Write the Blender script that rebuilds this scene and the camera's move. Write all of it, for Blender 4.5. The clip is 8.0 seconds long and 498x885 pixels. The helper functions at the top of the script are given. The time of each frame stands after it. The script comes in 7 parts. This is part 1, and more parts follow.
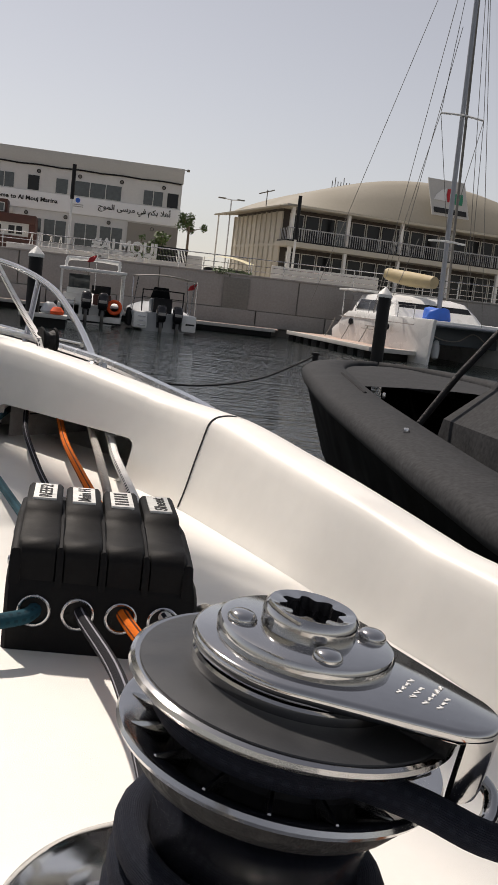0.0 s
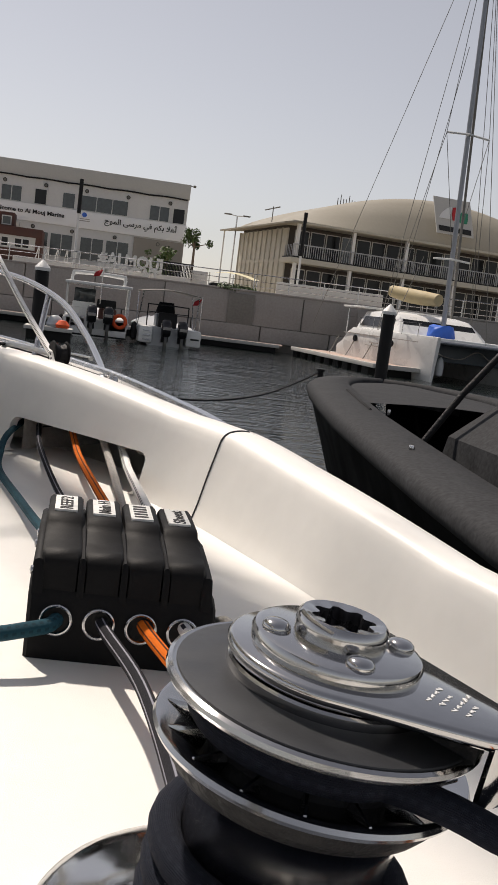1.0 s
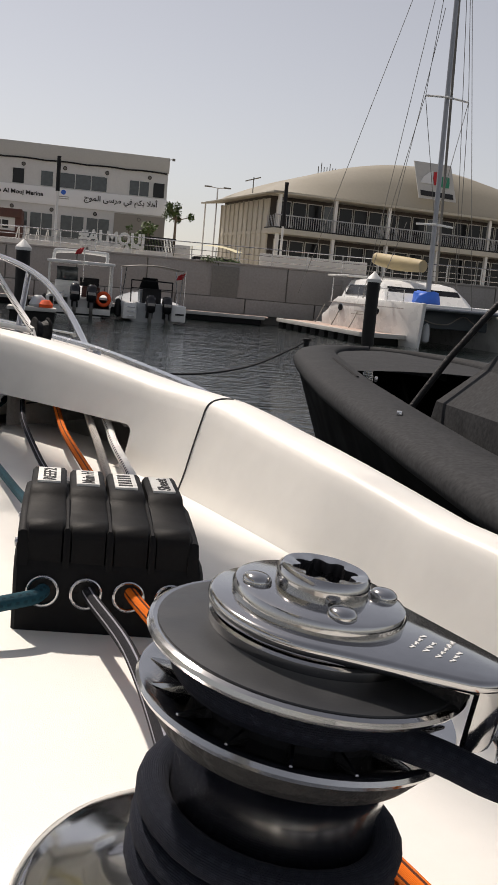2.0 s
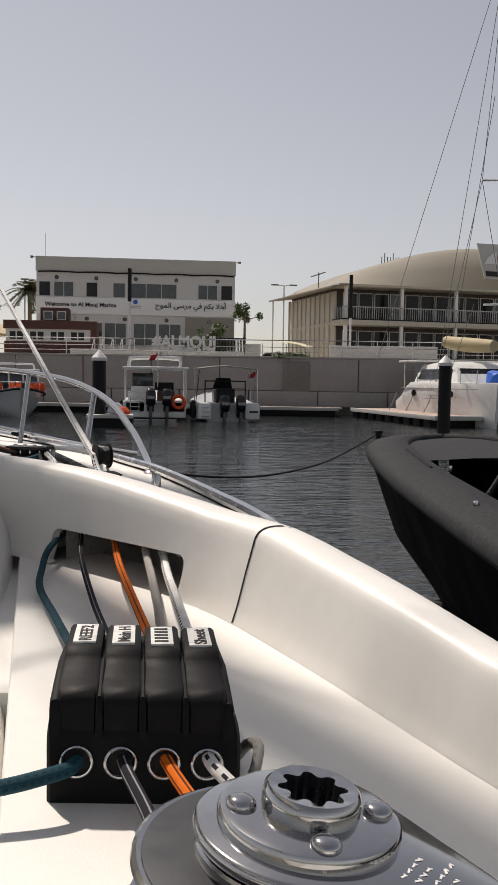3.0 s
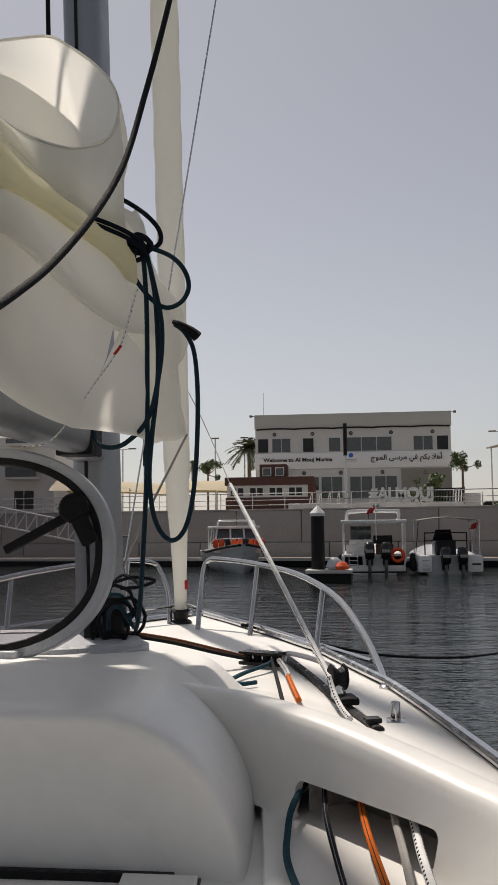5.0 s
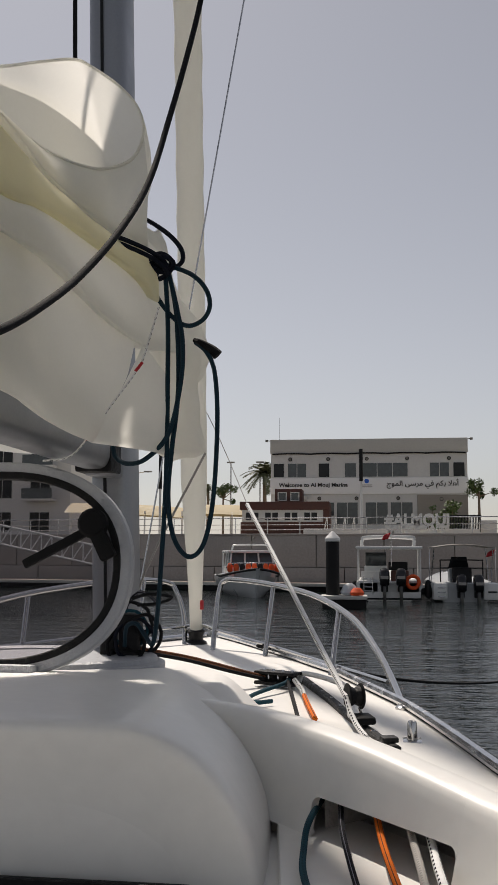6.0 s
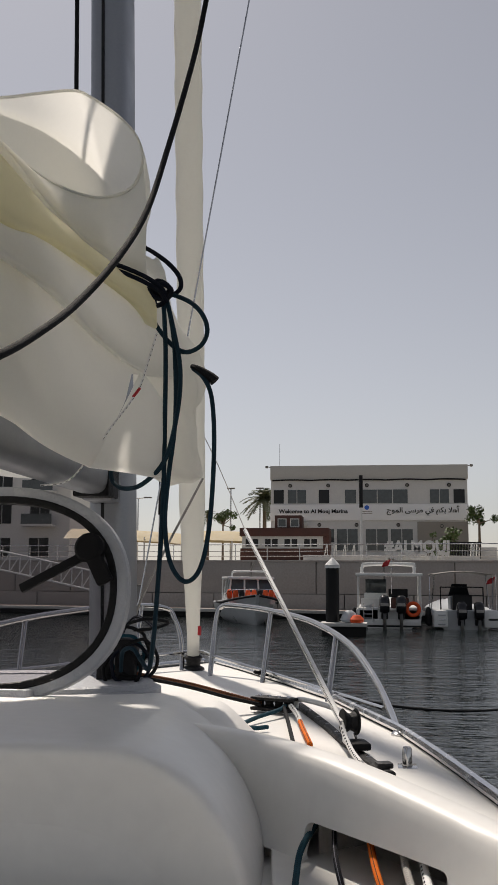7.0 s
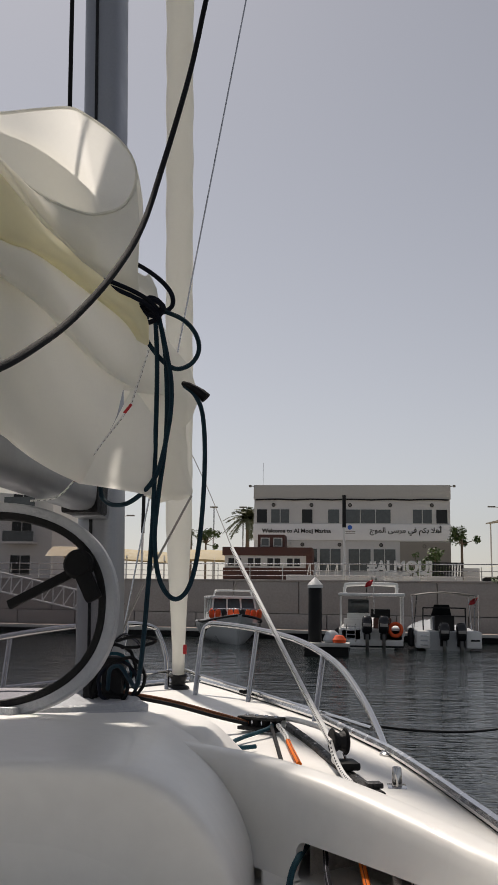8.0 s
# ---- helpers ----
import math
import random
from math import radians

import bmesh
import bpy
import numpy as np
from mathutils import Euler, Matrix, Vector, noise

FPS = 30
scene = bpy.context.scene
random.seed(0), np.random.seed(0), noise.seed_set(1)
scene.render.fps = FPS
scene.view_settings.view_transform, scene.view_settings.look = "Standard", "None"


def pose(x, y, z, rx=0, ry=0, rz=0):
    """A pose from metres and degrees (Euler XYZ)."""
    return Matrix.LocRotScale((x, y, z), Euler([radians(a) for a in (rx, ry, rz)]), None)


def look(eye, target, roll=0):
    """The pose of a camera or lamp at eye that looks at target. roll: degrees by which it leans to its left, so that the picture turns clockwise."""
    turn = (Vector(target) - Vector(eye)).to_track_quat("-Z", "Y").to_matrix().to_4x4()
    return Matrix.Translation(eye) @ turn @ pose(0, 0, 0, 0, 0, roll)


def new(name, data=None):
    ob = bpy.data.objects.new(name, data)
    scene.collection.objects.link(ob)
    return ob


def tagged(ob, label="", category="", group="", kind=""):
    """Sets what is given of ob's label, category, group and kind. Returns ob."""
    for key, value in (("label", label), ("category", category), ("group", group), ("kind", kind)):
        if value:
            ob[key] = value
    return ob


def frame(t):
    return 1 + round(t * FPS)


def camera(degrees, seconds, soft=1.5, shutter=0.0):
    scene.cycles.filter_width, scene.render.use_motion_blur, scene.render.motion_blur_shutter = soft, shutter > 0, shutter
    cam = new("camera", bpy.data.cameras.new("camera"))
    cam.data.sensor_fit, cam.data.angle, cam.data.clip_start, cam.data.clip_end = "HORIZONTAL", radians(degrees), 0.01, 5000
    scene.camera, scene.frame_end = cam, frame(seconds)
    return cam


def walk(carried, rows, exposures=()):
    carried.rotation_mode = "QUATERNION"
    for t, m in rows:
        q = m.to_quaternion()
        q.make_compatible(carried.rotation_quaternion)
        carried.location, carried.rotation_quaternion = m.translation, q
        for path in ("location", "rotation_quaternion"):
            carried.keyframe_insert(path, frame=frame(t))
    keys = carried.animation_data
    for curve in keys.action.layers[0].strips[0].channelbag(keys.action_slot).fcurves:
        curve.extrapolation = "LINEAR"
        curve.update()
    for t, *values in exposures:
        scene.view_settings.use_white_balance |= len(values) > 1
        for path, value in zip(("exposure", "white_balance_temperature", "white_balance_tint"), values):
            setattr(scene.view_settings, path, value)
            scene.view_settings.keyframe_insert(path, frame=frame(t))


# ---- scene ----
cam = camera(29.6, 8.0)
PATH = [
    (0, (0.495, -0.4, 1.92), (0.876, 1.54, 1.622), 6.6),
    (0.5, (0.49, -0.411, 1.923), (0.857, 1.537, 1.655), 6.5),
    (1, (0.478, -0.412, 1.92), (0.85, 1.535, 1.653), 7.2),
    (1.2, (0.478, -0.414, 1.92), (0.837, 1.534, 1.646), 6.8),
    (2.3, (0.5, -0.401, 1.909), (0.9, 1.52, 1.523), 4.8),
    (2.4, (0.507, -0.398, 1.911), (0.847, 1.522, 1.465), 3.6),
    (2.5, (0.511, -0.397, 1.926), (0.825, 1.541, 1.546), 2.5),
    (2.7, (0.512, -0.399, 1.959), (0.792, 1.572, 1.773), 0.9),
    (3, (0.533, -0.404, 1.964), (0.757, 1.579, 1.83), 0.9),
    (3.2, (0.562, -0.397, 1.955), (0.797, 1.576, 1.732), -0.2),
    (3.5, (0.561, -0.405, 1.989), (0.661, 1.588, 1.86), -1.5),
    (3.6, (0.553, -0.423, 2.03), (0.569, 1.576, 1.964), -2.9),
    (3.7, (0.536, -0.41, 2.047), (0.531, 1.59, 2.037), -2.4),
    (3.9, (0.52, -0.438, 2.086), (0.378, 1.554, 2.21), -2.9),
    (4, (0.522, -0.431, 2.095), (0.276, 1.55, 2.223), -2.6),
    (4.2, (0.528, -0.422, 2.104), (0.368, 1.568, 2.227), -3.0),
    (4.5, (0.514, -0.446, 2.123), (0.333, 1.538, 2.297), -1.3),
    (4.6, (0.508, -0.437, 2.128), (0.329, 1.543, 2.34), -0.9),
    (5, (0.494, -0.389, 2.136), (0.263, 1.589, 2.318), -0.6),
    (5.2, (0.485, -0.382, 2.13), (0.252, 1.601, 2.251), -0.5),
    (6.3, (0.489, -0.413, 2.116), (0.22, 1.55, 2.396), 0.4),
    (6.5, (0.496, -0.419, 2.12), (0.246, 1.544, 2.412), 0.2),
    (7, (0.499, -0.417, 2.112), (0.236, 1.545, 2.401), 0.4),
    (7.2, (0.494, -0.405, 2.107), (0.249, 1.564, 2.359), 0.7),
    (7.5, (0.487, -0.395, 2.105), (0.244, 1.576, 2.34), 0.7),
    (8, (0.479, -0.418, 2.108), (0.251, 1.542, 2.437), 0.8),
]
walk(cam, [(t, look(eye, target, roll)) for t, eye, target, roll in PATH],
     [(0, 0.38, 6900, 15), (2.5, 0.38, 6900, 15), (3.0, 0.25, 6900, 15), (3.5, 0.18, 6900, 15), (4.0, 0.12, 6850, 14), (8.0, 0.12, 6800, 14)])

# ---- world and sun ----
SUN_EL, SUN_AZ = 56.0, -28.0
world = bpy.data.worlds.new("world")
scene.world = world
world.use_nodes = True
wn = world.node_tree.nodes
sky = wn.new("ShaderNodeTexSky")
sky.sky_type = 'NISHITA'
sky.sun_disc = False
sky.sun_elevation = radians(SUN_EL)
sky.sun_rotation = radians(SUN_AZ)
sky.air_density, sky.dust_density, sky.ozone_density = 1.0, 0.7, 1.2
hsv = wn.new("ShaderNodeHueSaturation")
hsv.inputs["Saturation"].default_value = 0.4
world.node_tree.links.new(sky.outputs[0], hsv.inputs["Color"])
world.node_tree.links.new(hsv.outputs[0], wn["Background"].inputs[0])
wn["Background"].inputs[1].default_value = 0.073
sun = new("sun", bpy.data.lights.new("sun", 'SUN'))
sun.data.energy, sun.data.angle, sun.data.color = 3.4, radians(1.8), (1.0, 0.95, 0.87)
sun_from = Vector((math.sin(radians(SUN_AZ)) * math.cos(radians(SUN_EL)), math.cos(radians(SUN_AZ)) * math.cos(radians(SUN_EL)), math.sin(radians(SUN_EL))))
sun.matrix_world = look(sun_from * 50, (0, 0, 0))


# ---- materials ----
def material(name, color, rough=0.5, metal=0.0, vary=0.12, scale=8.0, fine=120.0, bump=0.02, bump_scale=60.0, coat=0.0, island=0.0, rough_vary=0.1, spec=0.5):
    m = bpy.data.materials.new(name)
    m.use_nodes = True
    nt = m.node_tree
    b = nt.nodes["Principled BSDF"]
    b.inputs["Roughness"].default_value = rough
    b.inputs["Metallic"].default_value = metal
    b.inputs["Coat Weight"].default_value = coat
    b.inputs["Specular IOR Level"].default_value = spec
    tc = nt.nodes.new("ShaderNodeTexCoord")
    n1 = nt.nodes.new("ShaderNodeTexNoise")
    n1.inputs["Scale"].default_value, n1.inputs["Detail"].default_value = scale, 5
    n2 = nt.nodes.new("ShaderNodeTexNoise")
    n2.inputs["Scale"].default_value, n2.inputs["Detail"].default_value = fine, 3
    nt.links.new(tc.outputs["Object"], n1.inputs["Vector"])
    nt.links.new(tc.outputs["Object"], n2.inputs["Vector"])
    add = nt.nodes.new("ShaderNodeMath")
    add.operation = 'ADD'
    nt.links.new(n1.outputs["Fac"], add.inputs[0])
    nt.links.new(n2.outputs["Fac"], add.inputs[1])
    rng = nt.nodes.new("ShaderNodeMapRange")
    rng.inputs["From Min"].default_value, rng.inputs["From Max"].default_value = 0.6, 1.4
    rng.inputs["To Min"].default_value, rng.inputs["To Max"].default_value = 1 - vary, 1 + vary
    nt.links.new(add.outputs[0], rng.inputs["Value"])
    mul = nt.nodes.new("ShaderNodeVectorMath")
    mul.operation = 'SCALE'
    mul.inputs[0].default_value = color
    fac = rng.outputs[0]
    if island:
        info = nt.nodes.new("ShaderNodeObjectInfo")
        r2 = nt.nodes.new("ShaderNodeMapRange")
        r2.inputs["To Min"].default_value, r2.inputs["To Max"].default_value = 1 - island, 1 + island
        nt.links.new(info.outputs["Random"], r2.inputs["Value"])
        mm = nt.nodes.new("ShaderNodeMath")
        mm.operation = 'MULTIPLY'
        nt.links.new(r2.outputs[0], mm.inputs[0])
        nt.links.new(fac, mm.inputs[1])
        fac = mm.outputs[0]
    nt.links.new(fac, mul.inputs["Scale"])
    nt.links.new(mul.outputs[0], b.inputs["Base Color"])
    rr = nt.nodes.new("ShaderNodeMapRange")
    rr.inputs["From Min"].default_value, rr.inputs["From Max"].default_value = 0.3, 0.7
    rr.inputs["To Min"].default_value, rr.inputs["To Max"].default_value = max(0.02, rough - rough_vary), min(1, rough + rough_vary)
    nt.links.new(n1.outputs["Fac"], rr.inputs["Value"])
    nt.links.new(rr.outputs[0], b.inputs["Roughness"])
    if bump:
        n3 = nt.nodes.new("ShaderNodeTexNoise")
        n3.inputs["Scale"].default_value, n3.inputs["Detail"].default_value = bump_scale, 4
        nt.links.new(tc.outputs["Object"], n3.inputs["Vector"])
        bp = nt.nodes.new("ShaderNodeBump")
        bp.inputs["Strength"].default_value, bp.inputs["Distance"].default_value = 0.4, bump
        nt.links.new(n3.outputs["Fac"], bp.inputs["Height"])
        nt.links.new(bp.outputs[0], b.inputs["Normal"])
    return m


def rope_material(name, base, fleck, along_, around, share_, rough=0.8):
    """A braid from the rope's own length and turn: lines (along_ = 0) or flecks of a second colour, and a woven relief."""
    m = bpy.data.materials.new(name)
    m.use_nodes = True
    nt = m.node_tree
    b = nt.nodes["Principled BSDF"]
    b.inputs["Roughness"].default_value = rough
    b.inputs["Specular IOR Level"].default_value = 0.25
    uv = nt.nodes.new("ShaderNodeUVMap")
    sep = nt.nodes.new("ShaderNodeSeparateXYZ")
    nt.links.new(uv.outputs[0], sep.inputs[0])

    def math_node(op, x, y):
        n = nt.nodes.new("ShaderNodeMath")
        n.operation = op
        for k, v in enumerate((x, y)):
            if v is None:
                continue
            if isinstance(v, (int, float)):
                n.inputs[k].default_value = v
            else:
                nt.links.new(v, n.inputs[k])
        return n.outputs[0]

    v = math_node('MULTIPLY', sep.outputs[1], around)
    mask = math_node('LESS_THAN', math_node('FRACT', v, None), share_)
    if along_:
        u = math_node('ADD', math_node('MULTIPLY', sep.outputs[0], along_), math_node('MULTIPLY', math_node('FLOOR', v, None), 0.5))
        mask = math_node('MULTIPLY', mask, math_node('LESS_THAN', math_node('FRACT', u, None), 0.5))
    noise_ = nt.nodes.new("ShaderNodeTexNoise")
    noise_.inputs["Scale"].default_value = 25
    tc = nt.nodes.new("ShaderNodeTexCoord")
    nt.links.new(tc.outputs["Object"], noise_.inputs["Vector"])
    wear = nt.nodes.new("ShaderNodeMix")
    wear.data_type = 'RGBA'
    wear.inputs[6].default_value = (*[c * 0.7 for c in base], 1)
    wear.inputs[7].default_value = (*[min(1, c * 1.25) for c in base], 1)
    nt.links.new(noise_.outputs["Fac"], wear.inputs[0])
    mix = nt.nodes.new("ShaderNodeMix")
    mix.data_type = 'RGBA'
    nt.links.new(mask, mix.inputs[0])
    nt.links.new(wear.outputs[2], mix.inputs[6])
    mix.inputs[7].default_value = (*fleck, 1)
    nt.links.new(mix.outputs[2], b.inputs["Base Color"])
    mp2 = nt.nodes.new("ShaderNodeMapping")
    mp2.inputs["Scale"].default_value = (420, 12, 1)
    nt.links.new(uv.outputs[0], mp2.inputs["Vector"])
    ck = nt.nodes.new("ShaderNodeTexBrick")
    ck.inputs["Scale"].default_value = 1.0
    ck.inputs["Mortar Size"].default_value = 0.15
    ck.inputs["Mortar Smooth"].default_value = 1.0
    nt.links.new(mp2.outputs[0], ck.inputs["Vector"])
    bp = nt.nodes.new("ShaderNodeBump")
    bp.inputs["Strength"].default_value, bp.inputs["Distance"].default_value = 0.5, 0.0007
    bp.invert = True
    nt.links.new(ck.outputs["Fac"], bp.inputs["Height"])
    nt.links.new(bp.outputs[0], b.inputs["Normal"])
    return m


def cloth_material(name, color, through_):
    """Sailcloth: a matt weave that lets some light through."""
    m = material(name, color, 0.65, vary=0.04, scale=6, fine=80, bump=0.003, bump_scale=14, spec=0.25)
    nt = m.node_tree
    out, b = nt.nodes["Material Output"], nt.nodes["Principled BSDF"]
    tr = nt.nodes.new("ShaderNodeBsdfTranslucent")
    tr.inputs["Color"].default_value = (*color, 1)
    mx = nt.nodes.new("ShaderNodeMixShader")
    mx.inputs[0].default_value = through_
    nt.links.new(b.outputs[0], mx.inputs[1])
    nt.links.new(tr.outputs[0], mx.inputs[2])
    nt.links.new(mx.outputs[0], out.inputs["Surface"])
    return m


GEL = material("white_gelcoat", (0.79, 0.775, 0.735), 0.42, vary=0.04, scale=2.5, fine=30, bump=0.0, coat=0.12)
GEL_NS = material("white_nonskid_gelcoat", (0.79, 0.775, 0.735), 0.5, vary=0.03, scale=3, fine=40, bump=0.0006, bump_scale=900)
SEAM = material("dark_sealant", (0.03, 0.03, 0.03), 0.6, bump=0)
CHROME = material("polished_stainless", (0.50, 0.495, 0.49), 0.12, 1.0, vary=0.05, scale=30, bump=0.0, rough_vary=0.05)
STEEL = material("brushed_stainless", (0.55, 0.55, 0.56), 0.22, 1.0, vary=0.08, scale=20, bump=0.0002, bump_scale=300)
BOREDK = material("painted_bore_shade", (0.035, 0.035, 0.04), 0.3, 0.6, vary=0.2, scale=40, bump=0.0)
DISC = material("grey_anodised_disc", (0.05, 0.052, 0.056), 0.45, 0.6, vary=0.06, scale=50, bump=0.0001, bump_scale=800)
BLACKPL = material("black_moulded_plastic", (0.007, 0.007, 0.0075), 0.62, spec=0.14, vary=0.25, scale=30, fine=300, bump=0.0004, bump_scale=500)
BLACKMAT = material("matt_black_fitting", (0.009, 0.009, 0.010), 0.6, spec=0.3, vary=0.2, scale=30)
LABEL = material("white_paper_label", (0.75, 0.75, 0.72), 0.7, vary=0.06, scale=60)
INK = material("black_ink", (0.015, 0.015, 0.015), 0.7, bump=0)
TEAL = rope_material("teal_braid", (0.010, 0.060, 0.085), (0.006, 0.035, 0.05), 150, 6, 0.4)
DEEPTEAL = rope_material("deep_teal_braid", (0.007, 0.030, 0.046), (0.004, 0.016, 0.026), 150, 6, 0.4)
NAVY = rope_material("navy_braid", (0.006, 0.008, 0.016), (0.010, 0.013, 0.022), 170, 8, 0.4, 0.9)
ORANGE = rope_material("orange_braid", (0.85, 0.17, 0.008), (0.10, 0.025, 0.01), 0, 5, 0.22)
BLKROPE = rope_material("black_lined_braid", (0.009, 0.009, 0.013), (0.28, 0.28, 0.32), 0, 5, 0.2)
WHTROPE = rope_material("white_flecked_braid", (0.84, 0.83, 0.79), (0.02, 0.02, 0.03), 66, 3, 0.30)
GREYROPE = rope_material("worn_grey_braid", (0.42, 0.40, 0.37), (0.30, 0.29, 0.27), 120, 4, 0.4)
BLACKROPE = rope_material("plain_black_rope", (0.006, 0.006, 0.007), (0.014, 0.014, 0.016), 160, 6, 0.4, 0.85)
BROWNROPE = rope_material("tan_braid", (0.22, 0.085, 0.04), (0.10, 0.04, 0.02), 120, 4, 0.4)
SAIL = cloth_material("white_sailcloth", (0.87, 0.86, 0.81), 0.60)
SAILCREAM = cloth_material("cream_sailcloth", (0.88, 0.83, 0.60), 0.58)
MAST = material("grey_anodised_mast", (0.30, 0.31, 0.33), 0.4, 0.7, vary=0.06, scale=10, bump=0.0)
RUBBER = material("black_rubber", (0.006, 0.006, 0.006), 0.6, spec=0.25, vary=0.2, scale=20)
GREYPL = material("pale_grey_plastic", (0.38, 0.39, 0.41), 0.45, vary=0.05, scale=20)
TUBE = material("black_boat_tube", (0.034, 0.035, 0.037), 0.75, spec=0.10, vary=0.5, scale=5, fine=40, bump=0.003, bump_scale=30)
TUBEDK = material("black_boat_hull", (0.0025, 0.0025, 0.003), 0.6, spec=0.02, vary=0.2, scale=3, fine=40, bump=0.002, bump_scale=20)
CONC = material("grey_concrete", (0.33, 0.31, 0.29), 0.85, vary=0.16, scale=0.7, fine=9, bump=0.02, bump_scale=12, island=0.05)
CONCDK = material("dark_weathered_concrete", (0.20, 0.19, 0.17), 0.85, vary=0.2, scale=0.8, fine=9, bump=0.02, bump_scale=12)
SANDY = material("sandy_ground", (0.42, 0.37, 0.30), 0.95, vary=0.12, scale=0.3, fine=5, bump=0.02, bump_scale=3)
WALLWH = material("white_render_wall", (0.62, 0.615, 0.60), 0.7, vary=0.05, scale=0.5, fine=8, bump=0.003, bump_scale=20)
WALLGR = material("pale_grey_render_wall", (0.50, 0.49, 0.46), 0.75, vary=0.06, scale=0.5, fine=8, bump=0.003, bump_scale=20)
BANDWH = material("white_banner_band", (0.82, 0.82, 0.82), 0.5, vary=0.02, scale=0.5)
GLASS = material("dark_reflecting_window", (0.05, 0.06, 0.065), 0.08, vary=0.35, scale=0.6, fine=4, bump=0.0, spec=0.6)
GLASSDK = material("unlit_dark_window", (0.012, 0.013, 0.015), 0.12, vary=0.3, scale=1, bump=0.0, spec=0.25)
FRAMEWH = material("white_window_frame", (0.60, 0.60, 0.58), 0.5, vary=0.05, scale=4)
BROWNWD = material("dark_brown_timber", (0.075, 0.026, 0.018), 0.6, vary=0.3, scale=2, fine=30, bump=0.004, bump_scale=40)
TANROOF = material("tan_membrane_roof", (0.24, 0.22, 0.175), 0.75, vary=0.06, scale=0.25, fine=4, bump=0.01, bump_scale=2)
CREAM = material("cream_panel", (0.45, 0.43, 0.37), 0.7, vary=0.08, scale=0.6, fine=8, bump=0.004, bump_scale=8, island=0.06)
PAINTWH = material("white_painted_steel", (0.72, 0.72, 0.70), 0.45, vary=0.05, scale=4)
BOATWH = material("white_boat_gelcoat", (0.72, 0.72, 0.70), 0.3, vary=0.05, scale=1.5, fine=20, bump=0.0)
BOATGR = material("pale_grey_boat_hull", (0.50, 0.52, 0.53), 0.35, vary=0.06, scale=1.5, bump=0.0)
BOATDK = material("dark_grey_and_bridgedeck_shade", (0.10, 0.12, 0.14), 0.4, vary=0.1, scale=2, bump=0)
ENGINE = material("black_engine_cowl", (0.012, 0.012, 0.014), 0.18, vary=0.2, scale=6, bump=0.0)
REDORANGE = material("orange_life_jacket", (0.80, 0.10, 0.02), 0.7, vary=0.2, scale=10, bump=0.01, bump_scale=15)
RED = material("red_cloth", (0.45, 0.02, 0.025), 0.7, vary=0.15, scale=8)
GREEN = material("green_paint", (0.02, 0.22, 0.12), 0.5, vary=0.1, scale=3)
BLUE = material("blue_tarpaulin", (0.02, 0.12, 0.55), 0.5, vary=0.15, scale=4, bump=0.02, bump_scale=6)
LEAF = material("green_leaves", (0.06, 0.10, 0.025), 0.6, vary=0.35, scale=1.5, fine=8)
PALMLEAF = material("dusty_palm_fronds", (0.10, 0.115, 0.055), 0.65, vary=0.3, scale=1.5, fine=8)
BARK = material("grey_bark", (0.16, 0.12, 0.085), 0.9, vary=0.25, scale=4, fine=20, bump=0.02, bump_scale=15)
DOCKTOP = material("salmon_dock_decking", (0.42, 0.32, 0.27), 0.8, vary=0.12, scale=1, fine=12, island=0.1)
DOCKEDGE = material("pale_dock_edge", (0.50, 0.49, 0.46), 0.7, vary=0.1, scale=1, fine=12)
PILE = material("black_pile_sleeve", (0.006, 0.006, 0.007), 0.45, spec=0.25, vary=0.25, scale=2, fine=20)
ASPHALT = material("asphalt", (0.06, 0.06, 0.06), 0.9, vary=0.15, scale=0.5, fine=10)
KHAKI = material("khaki_sail_cover", (0.42, 0.34, 0.19), 0.7, vary=0.12, scale=3, bump=0.02, bump_scale=5)


def acrylic():
    m = bpy.data.materials.new("smoked_acrylic")
    m.use_nodes = True
    b = m.node_tree.nodes["Principled BSDF"]
    b.inputs["Base Color"].default_value = (0.62, 0.60, 0.62, 1)
    b.inputs["Roughness"].default_value = 0.03
    b.inputs["Transmission Weight"].default_value = 1.0
    b.inputs["IOR"].default_value = 1.12
    return m


ACRYLIC = acrylic()


def water_material():
    m = bpy.data.materials.new("harbour_water")
    m.use_nodes = True
    nt = m.node_tree
    b = nt.nodes["Principled BSDF"]
    b.inputs["Base Color"].default_value = (0.006, 0.010, 0.010, 1)
    b.inputs["Roughness"].default_value = 0.025
    b.inputs["IOR"].default_value = 1.33
    tc = nt.nodes.new("ShaderNodeTexCoord")
    last = None
    for sc, st, dist, turn in ((0.30, (0.8, 1.8, 1), 0.05, 0.1), (1.3, (0.7, 1.7, 1), 0.040, 0.22), (3.6, (0.8, 1.8, 1), 0.020, -0.15)):
        mp = nt.nodes.new("ShaderNodeMapping")
        mp.inputs["Scale"].default_value = st
        mp.inputs["Rotation"].default_value = (0, 0, turn)
        nt.links.new(tc.outputs["Object"], mp.inputs["Vector"])
        n = nt.nodes.new("ShaderNodeTexNoise")
        n.inputs["Scale"].default_value, n.inputs["Detail"].default_value = sc, 3
        nt.links.new(mp.outputs[0], n.inputs["Vector"])
        bp = nt.nodes.new("ShaderNodeBump")
        bp.inputs["Strength"].default_value, bp.inputs["Distance"].default_value = 1.0, 1.6 * dist
        nt.links.new(n.outputs["Fac"], bp.inputs["Height"])
        if last:
            nt.links.new(last.outputs[0], bp.inputs["Normal"])
        last = bp
    nt.links.new(last.outputs[0], b.inputs["Normal"])
    return m


WATER = water_material()


